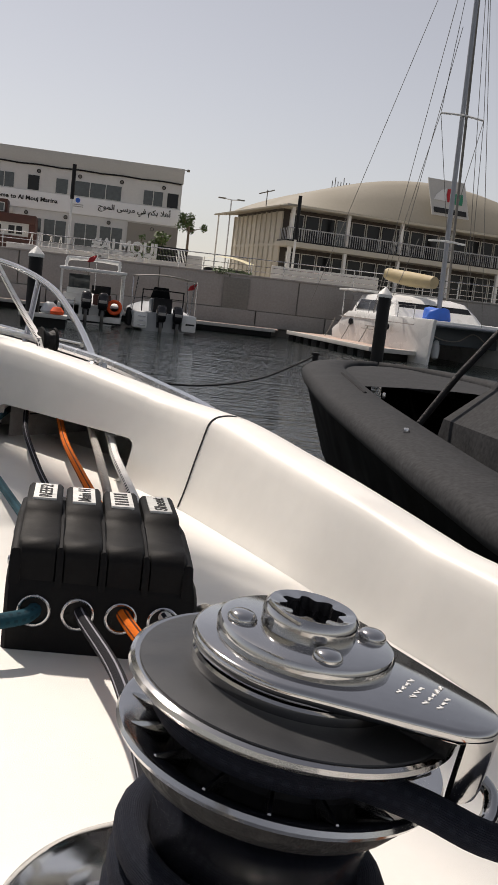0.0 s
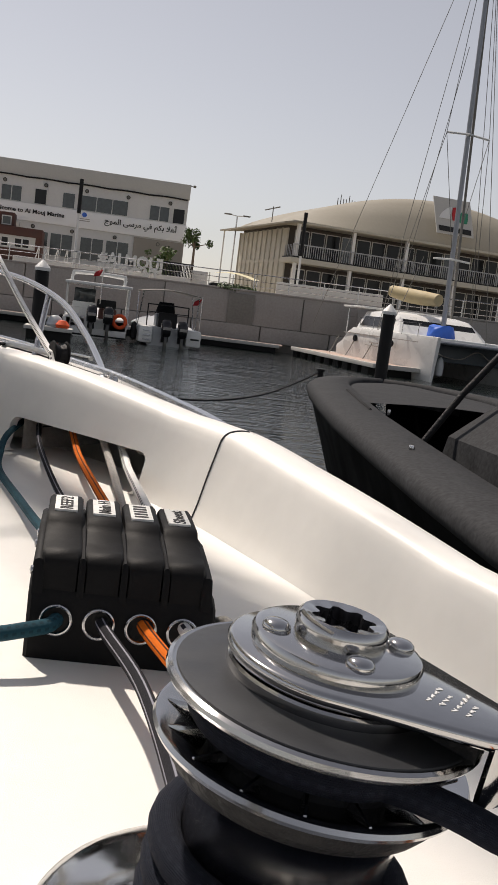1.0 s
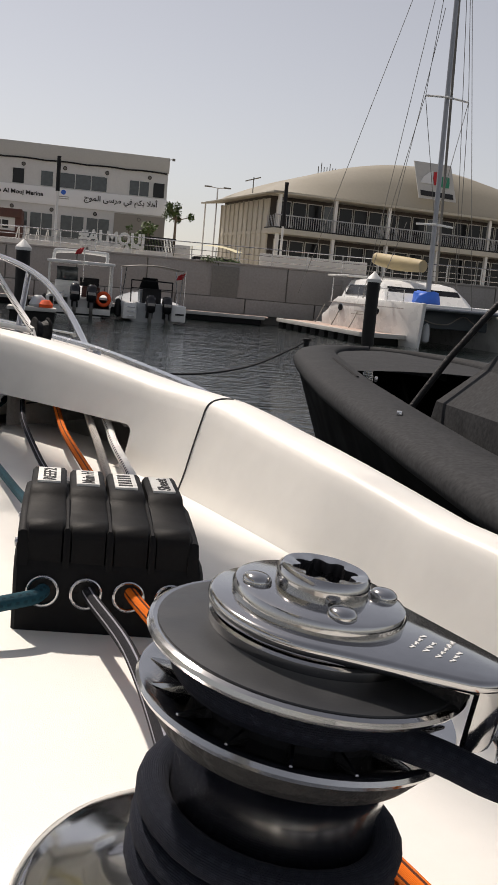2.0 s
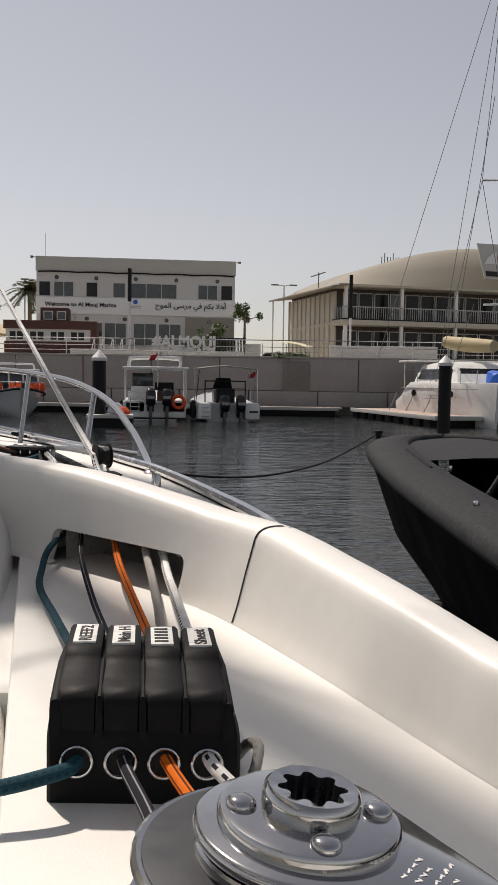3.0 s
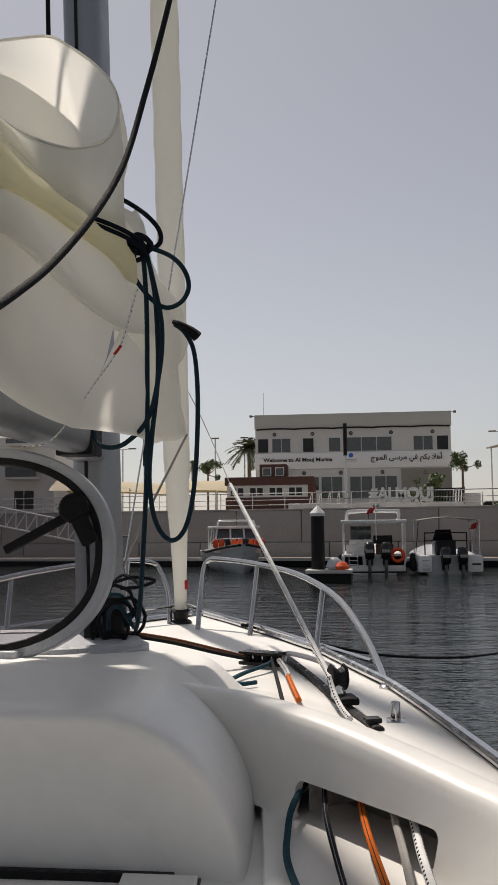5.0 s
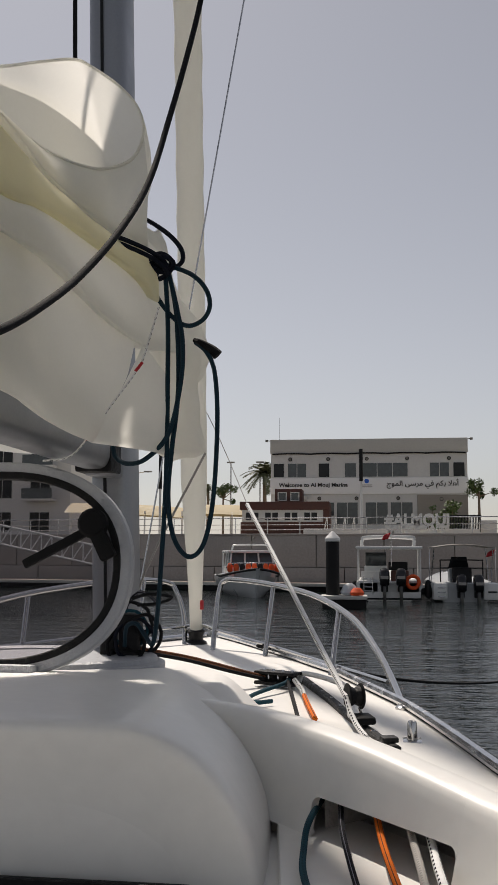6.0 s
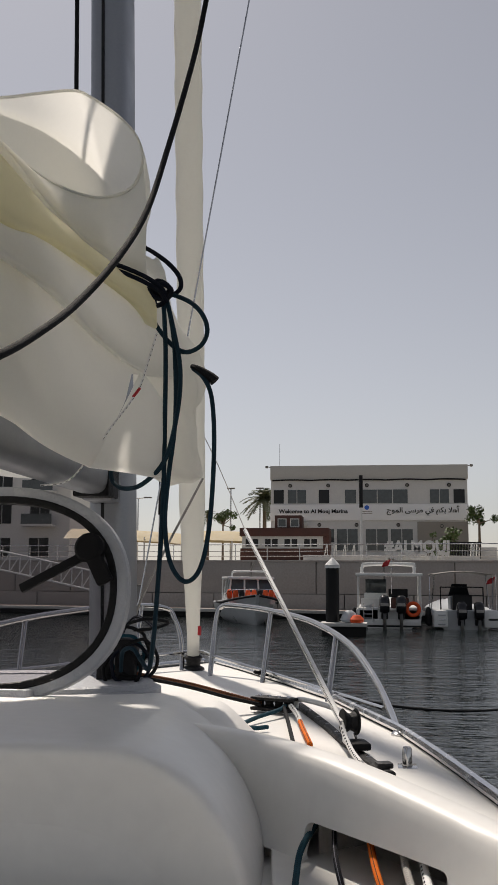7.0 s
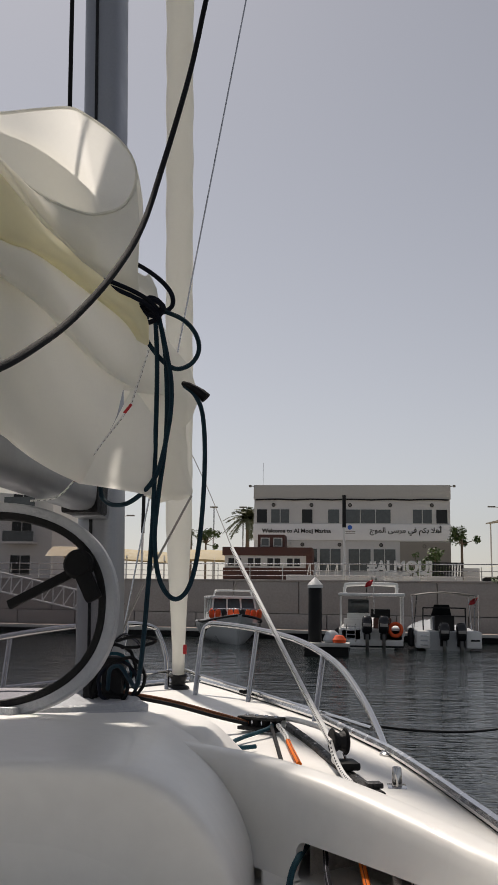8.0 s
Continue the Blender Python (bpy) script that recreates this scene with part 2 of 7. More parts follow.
# ---- mesh helpers ----
class Geo:
    """Vertices, faces and per-corner length/turn coordinates gathered for one mesh."""

    def __init__(self):
        self.v, self.f, self.uv = [], [], {}

    def add(self, verts, faces):
        o = len(self.v)
        self.v += [tuple(p) for p in verts]
        self.f += [tuple(i + o for i in f) for f in faces]
        return self

    def box(self, x0, y0, z0, x1, y1, z1, bevel=0.0, m=None):
        bm = bmesh.new()
        bmesh.ops.create_cube(bm, size=1, matrix=Matrix.Translation(((x0 + x1) / 2, (y0 + y1) / 2, (z0 + z1) / 2)) @ Matrix.Diagonal((abs(x1 - x0), abs(y1 - y0), abs(z1 - z0), 1)))
        if bevel:
            bmesh.ops.bevel(bm, geom=bm.edges[:], offset=bevel, segments=2, affect='EDGES', profile=0.6)
        if m is not None:
            bmesh.ops.transform(bm, matrix=m, verts=bm.verts[:])
        bm.verts.index_update()
        self.add([v.co for v in bm.verts], [[v.index for v in f.verts] for f in bm.faces])
        bm.free()
        return self

    def loft(self, rings, closed=True, caps=True):
        """Skin a row of rings that have the same number of points."""
        n, o = len(rings[0]), len(self.v)
        for r in rings:
            self.v += [tuple(p) for p in r]
        for a in range(len(rings) - 1):
            for b in range(n if closed else n - 1):
                c = (b + 1) % n
                self.f.append((o + a * n + b, o + a * n + c, o + (a + 1) * n + c, o + (a + 1) * n + b))
        if caps and closed:
            self.f.append(tuple(o + b for b in reversed(range(n))))
            self.f.append(tuple(o + (len(rings) - 1) * n + b for b in range(n)))
        return self

    def tube(self, pts, r, n=10, smooth=0, caps=True):
        pts = [Vector(p) for p in pts]
        if smooth:
            pts = spline(pts, smooth)
        rad = r if callable(r) else (lambda s: r)
        rings, up, length = [], None, 0.0
        total = sum((b - a).length for a, b in zip(pts, pts[1:])) or 1
        lens = []
        for i, p in enumerate(pts):
            d = (pts[min(i + 1, len(pts) - 1)] - pts[max(i - 1, 0)])
            d = d.normalized() if d.length > 1e-9 else Vector((0, 0, 1))
            if up is None:
                up = d.orthogonal().normalized()
            up = (up - d * up.dot(d))
            up = up.normalized() if up.length > 1e-6 else d.orthogonal().normalized()
            side = d.cross(up)
            if i:
                length += (p - pts[i - 1]).length
            lens.append(length)
            rr = rad(length / total)
            rings.append([p + (up * math.cos(2 * math.pi * k / n) + side * math.sin(2 * math.pi * k / n)) * rr for k in range(n)])
        first = len(self.f)
        self.loft(rings, True, caps)
        k = first
        for a in range(len(rings) - 1):
            for b in range(n):
                self.uv[k] = ((lens[a], b / n), (lens[a], (b + 1) / n), (lens[a + 1], (b + 1) / n), (lens[a + 1], b / n))
                k += 1
        return self

    def lathe(self, prof, at=(0, 0, 0), n=32, m=None):
        """Turn a profile of (radius, height) about the upright axis through at."""
        rings = []
        for r, z in prof:
            ring = [Vector((r * math.cos(2 * math.pi * k / n), r * math.sin(2 * math.pi * k / n), z)) for k in range(n)]
            if m is not None:
                ring = [m @ p for p in ring]
            rings.append([p + Vector(at) for p in ring])
        return self.loft(rings, True, True)

    def prism(self, outline, z0, z1):
        return self.loft([[(x, y, z0) for x, y in outline], [(x, y, z1) for x, y in outline]])

    def sweep_grid(self, rows):
        """An open sheet from rows of points."""
        n, o = len(rows[0]), len(self.v)
        for r in rows:
            self.v += [tuple(p) for p in r]
        for a in range(len(rows) - 1):
            for b in range(n - 1):
                self.f.append((o + a * n + b, o + a * n + b + 1, o + (a + 1) * n + b + 1, o + (a + 1) * n + b))
        return self


def spline(pts, k=6):
    """A smooth line through the points."""
    pts = [Vector(p) for p in pts]
    out = []
    for i in range(len(pts) - 1):
        p0, p1, p2, p3 = pts[max(i - 1, 0)], pts[i], pts[i + 1], pts[min(i + 2, len(pts) - 1)]
        for j in range(k):
            t = j / k
            out.append(0.5 * ((2 * p1) + (p2 - p0) * t + (2 * p0 - 5 * p1 + 4 * p2 - p3) * t * t + (3 * p1 - p0 - 3 * p2 + p3) * t ** 3))
    out.append(pts[-1])
    return out


def mesh_of(name, g, material_, smooth=True, angle=38):
    me = bpy.data.meshes.new(name)
    me.from_pydata(g.v, [], g.f)
    if g.uv:
        layer = me.uv_layers.new(name="UVMap")
        for p in me.polygons:
            if p.index in g.uv:
                for li, c in zip(p.loop_indices, g.uv[p.index]):
                    layer.data[li].uv = c
    bm = bmesh.new()
    bm.from_mesh(me)
    bmesh.ops.recalc_face_normals(bm, faces=bm.faces[:])
    bm.to_mesh(me)
    bm.free()
    me.materials.append(material_)
    if smooth:
        me.polygons.foreach_set("use_smooth", [True] * len(me.polygons))
        me.set_sharp_from_angle(angle=radians(angle))
    me.update()
    return me


def part(name, g, material_, parent=None, label="", smooth=True, angle=38):
    """Link gathered geometry as one mesh object, under a thing or a part, with its points given in the parent's own frame."""
    ob = new(name, mesh_of(name, g, material_, smooth, angle))
    if parent is not None:
        ob.parent = parent
    if label:
        ob["label"] = label
    return ob


def thing(name, m=None, label="", category="", group="", kind=""):
    ob = new(name)
    ob.empty_display_size = 0.1
    if m is not None:
        ob.matrix_world = m
    return tagged(ob, label, category, group, kind)


def solid(name, g, material_, label="", category="", group="", kind="", m=None, smooth=True, angle=38):
    ob = part(name, g, material_, None, "", smooth, angle)
    if m is not None:
        ob.matrix_world = m
    return tagged(ob, label, category, group, kind)


def share(name, me, parent, m):
    ob = new(name, me)
    ob.parent = parent
    ob.matrix_basis = m
    return ob


def glyphs(text, height, depth, material_, parent, m, name="letter", spacing=1.0, align='LEFT', shear=0.0, width=0.0, bold=0.0):
    """Raised lettering in the built-in font, turned into a mesh under a parent."""
    cu = bpy.data.curves.new(name, 'FONT')
    cu.body, cu.size, cu.extrude, cu.align_x, cu.space_character, cu.shear, cu.offset = text, height, depth, align, spacing, shear, bold
    cu.resolution_u = 3
    tmp = new("tmp_text", cu)
    bpy.context.view_layer.update()
    me = bpy.data.meshes.new_from_object(tmp.evaluated_get(bpy.context.evaluated_depsgraph_get()))
    bpy.data.objects.remove(tmp)
    bpy.data.curves.remove(cu)
    if width and len(me.vertices):
        xs = [v.co.x for v in me.vertices]
        k = width / (max(xs) - min(xs))
        x0 = min(xs) if align == 'LEFT' else (max(xs) + min(xs)) / 2
        for v in me.vertices:
            v.co.x = (v.co.x - x0) * k
    me.materials.clear()
    me.materials.append(material_)
    ob = new(name, me)
    ob.parent = parent
    ob.matrix_basis = m
    return ob


def letters(text, height, depth, material_, parent, m, width, bold=0.0):
    """Raised lettering, each letter an object of its own under the parent."""
    whole = glyphs(text, height, depth, material_, parent, m, "letter", width=width, bold=bold)
    src = bmesh.new()
    src.from_mesh(whole.data)
    bpy.data.objects.remove(whole)
    left, isles = set(src.verts), []
    while left:
        todo, isle = [left.pop()], []
        while todo:
            v = todo.pop()
            isle.append(v)
            for e in v.link_edges:
                w = e.other_vert(v)
                if w in left:
                    left.remove(w)
                    todo.append(w)
        isles.append([min(v.co.x for v in isle), max(v.co.x for v in isle), isle])
    isles.sort(key=lambda q: q[0])
    runs = []
    for a, b, isle in isles:
        if runs and a < runs[-1][1] - 0.25 * min(b - a, runs[-1][1] - runs[-1][0]):
            runs[-1][1] = max(b, runs[-1][1])
            runs[-1][2] += isle
        else:
            runs.append([a, b, list(isle)])
    for a, b, verts in runs:
        ids = {v: i for i, v in enumerate(verts)}
        me = bpy.data.meshes.new("letter")
        me.from_pydata([v.co for v in verts], [], [[ids[v] for v in f.verts] for f in src.faces if f.verts[0] in ids])
        me.materials.append(material_)
        ob = new("letter", me)
        ob.parent = parent
        ob.matrix_basis = m
    src.free()


def step(e0, e1, x):
    t = min(1.0, max(0.0, (x - e0) / (e1 - e0)))
    return t * t * (3 - 2 * t)


def along(table, x):
    """Straight interpolation in a short table of pairs."""
    xs, ys = zip(*table)
    return float(np.interp(x, xs, ys))


# ---- harbour water and ground ----
solid("water", Geo().add([(-400, -400, 0), (400, -400, 0), (400, 400, 0), (-400, 400, 0)], [(0, 1, 2, 3)]), WATER, "dark rippled harbour water under a hazy sky", "water", kind="structure")


# ---- the yacht that carries the camera ----
CX = -0.40
EDGE = [(-2.6, 1.02), (-0.5, 1.0), (0.3, 0.93), (0.8, 0.86), (1.44, 0.735), (1.82, 0.665), (2.32, 0.565), (3.1, 0.34), (3.7, 0.10), (4.35, -0.18), (4.75, -0.37)]
WALLBASE = [(-0.7, 1.80), (-0.3, 1.72), (0.0, 1.62), (0.18, 1.52), (0.30, 1.405), (0.45, 1.245), (0.60, 1.073), (0.664, 0.957), (0.72, 0.81), (0.763, 0.688), (0.806, 0.555), (0.835, 0.465), (0.872, 0.345), (0.915, 0.1), (0.945, -0.3), (0.96, -1.0), (0.96, -2.5)]


def floor_z(x, y):
    return 1.612 - 0.05 * (x - 0.5)


def wall_top(y):
    return along([(-0.5, 1.665), (0.1, 1.685), (0.465, 1.695), (0.555, 1.704), (0.69, 1.716), (0.81, 1.727), (0.957, 1.744), (1.1, 1.748), (2.0, 1.750)], y)


def lip_rise(x, y):
    """How far the coaming's lip climbs towards the cabin top."""
    return 0.0 if y < 1.0 else along([(-0.7, 0.058), (0.0, 0.056), (0.18, 0.053), (0.30, 0.047), (0.38, 0.041), (0.45, 0.031), (0.52, 0.018), (0.60, 0.002), (0.64, 0.0)], x)


def hull_half(y):
    return along(EDGE, y) - CX


def deck_z(x, y):
    """Height of the moulded deck: side deck, low ridge behind the coaming and the cabin top."""
    side = 1.690 - 0.010 * max(0.0, y - 2.0) if y > 1.35 else along([(-0.6, 1.57), (0.5, 1.60), (0.95, 1.645), (1.35, 1.690)], y)
    half = 0.58 - 0.32 * step(2.1, 2.8, y)
    d = abs(x - CX) - half
    crown = 0.094 * (1 - step(-0.10, 0.05, d)) * (1 - step(2.25, 2.75, y)) + 0.012 * (1 - ((x - CX) / 0.6) ** 2) * (1 if d < 0 else 0) * (1 - step(2.1, 2.6, y))
    if d < 0.05:
        crown -= 0.035 * (1 - step(-0.12, 0.0, d)) * step(1.2, 1.3, y) * (1 - step(1.94, 2.02, y))
    return side + crown


yacht = thing("sailing_yacht", label="white sailing yacht with moulded coaming and cabin top", category="yacht")
wl = spline([(x, y, 0) for x, y in WALLBASE], 8)


def wall_ring(i, prof):
    p = wl[i]
    d = (wl[min(i + 1, len(wl) - 1)] - wl[max(i - 1, 0)]).normalized()
    nrm = Vector((-d.y, d.x, 0))
    if nrm.x * 0.7 + nrm.y * 0.7 < 0:
        nrm = -nrm
    z0, z1 = floor_z(p.x, p.y) - 0.002, wall_top(p.y)
    lean = 0.75 + 0.35 * step(0.3, 0.9, p.y)
    out = []
    for o, h in prof:
        q = p + nrm * (o * (lean if o > 0 else 1))
        out.append((q.x, q.y, z0 + (z1 - z0) * h + lip_rise(p.x, p.y) * step(0.45, 0.95, h) * (1 if h > 0.5 else 0)))
    return out, nrm, z0, z1


PROFILE = [(0, 0), (0.003, 0.04), (0.011, 0.22), (0.021, 0.5), (0.032, 0.78), (0.036, 0.88), (0.041, 0.94), (0.048, 0.975), (0.057, 0.993), (0.068, 1.0), (0.080, 0.995), (0.098, 0.97), (0.120, 0.85), (0.135, 0.5)]
HOLE_L, HOLE_R = 0.352, 0.600
upper = Geo()
rows = [wall_ring(i, PROFILE)[0] for i in range(len(wl))]
# the coaming is one moulded sheet; the slot for the lines is cut through its foot
cut = [i for i, p in enumerate(wl) if HOLE_L <= p.x <= HOLE_R and p.y > 1.0]
i0, i1 = cut[0], cut[-1]


def coaming_sheet(rows_, lo, hi, v0=0):
    if hi > lo:
        upper.sweep_grid([r[v0:] for r in rows_[lo:hi + 1]])


HV = 3
seam_i = min(range(len(wl)), key=lambda i: (wl[i].x - 0.664) ** 2 + (wl[i].y - 0.957) ** 2)
coaming_sheet(rows, 0, i0)
coaming_sheet(rows, i0, i1, HV)
coaming_sheet(rows, i1, seam_i)
fwd = part("coaming", upper, GEL, yacht, "white moulded coaming with a slot for the lines", angle=60)
upper = Geo()
coaming_sheet([[(x, y - 0.0035, z) for x, y, z in rows[seam_i]]] + rows[seam_i + 1:], 0, len(rows) - seam_i - 1)
part("coaming", upper, GEL, yacht, "white moulded side coaming", angle=60)
sg = Geo()
line = [Vector(q) + Vector((-0.0004, -0.0022, 0.0004)) for q in rows[seam_i][1:11]]
sg.tube([line[0]] + line, 0.0017, 6, smooth=3)
part("joint", sg, SEAM, yacht, "dark sealed joint line")
# thickness of the slot's edge, and the tunnel behind it
sl = Geo()
top_edge = [rows[i][HV] for i in range(i0, i1 + 1)]
back = [(x + 0.012, y + 0.016, z + 0.001) for x, y, z in top_edge]
sl.sweep_grid([top_edge, back])
for i in (i0, i1):
    e = [rows[i][k] for k in range(HV + 1)]
    sl.sweep_grid([e, [(x + 0.012, y + 0.016, z) for x, y, z in e]])
part("slot_edge", sl, GEL, yacht)
for i, j in ((i0, i0 + 1), (i1, i1 - 1)):
    c = Vector(rows[i][HV])
    u = (Vector(rows[j][HV]) - c).normalized()
    for w, c in (((Vector(rows[i][0]) - c).normalized(), c), ((c - Vector(rows[i][0])).normalized(), Vector(rows[i][0]) + Vector((0, 0, 0.004)))):
        r = 0.016
        fan = [c] + [c + u * r * (1 - math.sin(q)) + w * r * (1 - math.cos(q)) for q in [math.pi / 2 * k / 7 for k in range(8)]]
        rear = [q + Vector((0.012, 0.016, 0.0)) for q in fan]
        part("corner", Geo().loft([fan, rear]), GEL, yacht)
t0, t1 = Vector(rows[i0][0]), Vector(rows[i1][0])
dv = Vector((0.13, 0.16, 0))
LINER = material("grey_laminate_lining", (0.42, 0.40, 0.37), 0.7, vary=0.12, scale=12, fine=90)
for a, b in ((t1 + Vector((.038, .046, -.005)), t1 + dv * 1.6 + Vector((0, 0, -.005))), (t0 + Vector((.036, .046, -.005)), t0 + dv * 1.6 + Vector((0, 0, -.005))), (t0 + dv * 1.6, t1 + dv * 1.6)):
    part("tunnel_wall", Geo().add([a, b, b + Vector((0, 0, .075)), a + Vector((0, 0, .075))], [(0, 1, 2, 3)]), LINER, yacht)
    part("ledge", Geo().tube([a + (b - a) * 0.2 + Vector((0, -0.002, 0.045)), b + Vector((0, -0.002, 0.045))], 0.0018, 5), SEAM, yacht)
# floor of the recess
fl = Geo()
rows_f = []
inner_x = lambda y: 0.306 + 0.113 * (1.386 - max(0.0, y))
for k in range(9):
    row = []
    for p in wl:
        if p.x < 0.28:
            continue
        under = k == 0 and p.x < 0.62 and p.y > 1.0
        pull = max(0.0, p.x - inner_x(p.y)) * k / 8
        row.append((p.x - pull + (0.10 if under else 0), p.y + (0.12 if under else 0), 0))
    rows_f.append(row)
rows_f = [[(x, y, floor_z(x, y)) for x, y, _ in r] for r in rows_f]
fl.sweep_grid(rows_f)
side_y = [1.46 - 0.2 * k for k in range(20)]
fl.sweep_grid([[(inner_x(y) - o, y, floor_z(inner_x(y), y) - d) for o, d in ((-0.004, 0.0), (0.001, 0.002), (0.003, 0.006), (0.005, 0.12))] for y in side_y])
part("cabin_top_floor", fl, GEL_NS, yacht, "white non-skid moulding under the winch")
# deck
dk = Geo()
ys = [-0.5 + 0.025 * k for k in range(211)]
rows_d = []
for y in ys:
    e = along(EDGE, y)
    left, right = 2 * CX - e, e
    row = []
    for k in range(97):
        x = right + (left - right) * k / 96
        row.append((x, y, deck_z(x, y)))
    rows_d.append(row)


def in_recess(x, y):
    """Whether a place lies inside the moulded recess, aft of its wall."""
    if x > 1.0:
        return False
    yw = along(sorted((p.x, p.y) for p in wl if p.y > 0.9), x) if x < 0.66 else None
    return y < yw + 0.08 if yw is not None else (y < 1.05 and x < along(sorted((p.y, p.x) for p in wl), y) + 0.09)


n = len(rows_d[0])
pts_d = [q for r in rows_d for q in r]
faces_d = []
for a in range(len(rows_d) - 1):
    for b in range(n - 1):
        ids = (a * n + b, a * n + b + 1, (a + 1) * n + b + 1, (a + 1) * n + b)
        c = sum((Vector(pts_d[i]) for i in ids), Vector()) / 4
        if not in_recess(c.x, c.y):
            faces_d.append(ids)
part("deck", dk.add(pts_d, faces_d), GEL_NS, yacht, "white non-skid side deck and cabin top", angle=60)
# hull
for side in (1, -1):
    hl, rings = Geo(), []
    for y in (-2.6, -1.5, -0.5, 0.3, 0.8, 1.44, 1.82, 2.32, 3.1, 3.7, 4.35, 4.75):
        e = along(EDGE, y)
        h = (e - CX) * side
        zt = deck_z(e, y)
        k = 1 - 0.25 * step(2, 4.7, y)
        rings.append([(CX + h * q, y - 0.5 * step(3.5, 4.75, y) * (1 - g), zt * g - 0.35 * (1 - g)) for q, g in ((0.5 * k, 0), (0.86 * k, 0.3), (0.96, 0.7), (1.015, 0.93), (1.0, 1.0))])
    hl.loft(rings, False)
    part("hull_side", hl, GEL, yacht, "white gelcoat hull side", angle=50)
for s in (1, -1):
    tr = Geo()
    pts = [(CX + s * (along(EDGE, y) - CX + 0.004), y, (deck_z(along(EDGE, y), y)) + 0.016) for y in [1.0 + 0.15 * k for k in range(25)] + [4.75]]
    tr.tube(pts, 0.013, 8, smooth=2)
    part("toe_rail", tr, STEEL, yacht, "worn grey metal toe rail")
    fb = Geo()
    pts = [(CX + s * (along(EDGE, y) - CX + 0.012), y, (deck_z(along(EDGE, y), y)) - 0.012) for y in [1.0 + 0.15 * k for k in range(25)] + [4.75]]
    fb.tube(pts, 0.014, 8, smooth=2)
    part("rubbing_strip", fb, RUBBER, yacht, "black rubber rubbing strip")
# hood over the sliding hatch: an arched moulding
hd = Geo()


def arch(y, shrink, top):
    """Cross-section of the hood: a flat crown, wide rounded shoulders and nearly upright sides."""
    base, half = 1.585, 0.705 - shrink
    rx, rz = 0.245, top - base
    out = []
    for side in (1, -1):
        arc = [(CX + side * (half - rx + rx * math.cos(a)), y, base + rz * math.sin(a)) for a in [math.pi / 2 * k / 20 for k in range(21)]]
        out += arc if side == 1 else arc[::-1]
    return out


rings = [arch(y, sh_, top) for y, sh_, top in ((1.118, 0.120, 1.72), (1.111, 0.060, 1.785), (1.105, 0.018, 1.827), (1.105, 0.010, 1.836), (1.110, 0.004, 1.841), (1.122, 0.001, 1.844), (1.15, 0.0, 1.845), (1.25, 0.004, 1.843), (1.45, 0.02, 1.838), (1.7, 0.07, 1.826), (2.0, 0.13, 1.808), (2.25, 0.19, 1.793), (2.42, 0.24, 1.780), (2.50, 0.28, 1.74), (2.53, 0.31, 1.68))]
hd.loft(rings, False)
hd.add(rings[0], [tuple(range(len(rings[0])))])
part("sliding_hatch_hood", hd, GEL, yacht, "white rounded hood over the sliding hatch", angle=60)
part("corner_fill", Geo().loft([[(0.10, 1.10, z), (0.30, 1.02, z), (0.365, 0.70, z), (0.388, 0.70, z), (0.300, 1.45, z), (0.20, 1.47, z)] for z in (1.42, 1.594)]), GEL, yacht)
# companionway: sunk well, sliding hatch with a side rail
cw = Geo()
cw.box(-1.15, -0.42, 1.36, 0.42, 1.12, 1.40)
part("hatch_well", cw, GEL, yacht)
# unseen dark floor, added to cut the light bounced onto the hood
SOLEDK = material("dark_sole_brown", (0.16, 0.11, 0.075), 0.75, vary=0.2, scale=6, fine=60)
part("unseen_dark_sole", Geo().box(-1.20, -2.55, 0.92, 0.40, -0.42, 0.96), SOLEDK, yacht, "unseen dark sole that cuts bounced light")
part("cockpit_bulkhead", Geo().box(-1.18, -0.45, 0.94, 0.42, -0.42, 1.38), GEL, yacht)
part("cockpit_side", Geo().box(0.405, -2.55, 0.94, 0.452, -0.42, 1.598, 0.006), GEL, yacht)
part("cockpit_side", Geo().box(-1.225, -2.55, 0.94, -1.185, -0.42, 1.56, 0.006), GEL, yacht)
part("transom", Geo().loft([[(CX - 1.30, y, 0.25), (CX + 1.30, y, 0.25), (CX + 1.40, y, 1.55), (CX - 1.40, y, 1.55)] for y in (-2.60, -2.555)]), GEL, yacht)
pd = Geo()
pd.loft([[(2 * CX - along(EDGE, y), y, deck_z(along(EDGE, y), y)), (-1.20, y, deck_z(along(EDGE, y), y) + 0.006), (-1.16, y, 1.60), (-1.13, y, 1.58), (-1.13, y, 1.42)] for y in (-2.58, -1.5, -0.5, 0.3, 0.8, 1.2, 1.5)], False)
part("side_deck", pd, GEL_NS, yacht, "white non-skid side deck", angle=60)
sliding = thing("sliding_hatch", label="pale moulded sliding hatch with a screwed side rail", category="hatch")
sh = Geo()
prof = [(0.385, 1.52), (0.383, 1.565), (0.376, 1.588), (0.360, 1.601), (0.335, 1.607), (0.29, 1.608)]
ring = prof + [(2 * CX - x, z) for x, z in reversed(prof)]
lean_x = lambda x, y: x + (inner_x(y) - 0.392 if x > CX else 0.392 - inner_x(y))
sh.loft([[(lean_x(x, y), y, z) for x, z in ring] for y in (-0.40, 0.0, 0.4, 0.8, 0.90)] + [[(lean_x(x * 0.975 + CX * 0.025, 0.99), 0.99, z - 0.001) for x, z in ring], [(lean_x(x * 0.93 + CX * 0.07, 1.05), 1.05, z - 0.004) for x, z in ring], [(lean_x(x * 0.87 + CX * 0.13, 1.088), 1.088, z - 0.012) for x, z in ring]])
part("hatch_cover", sh, GEL, sliding)
rl = Geo()
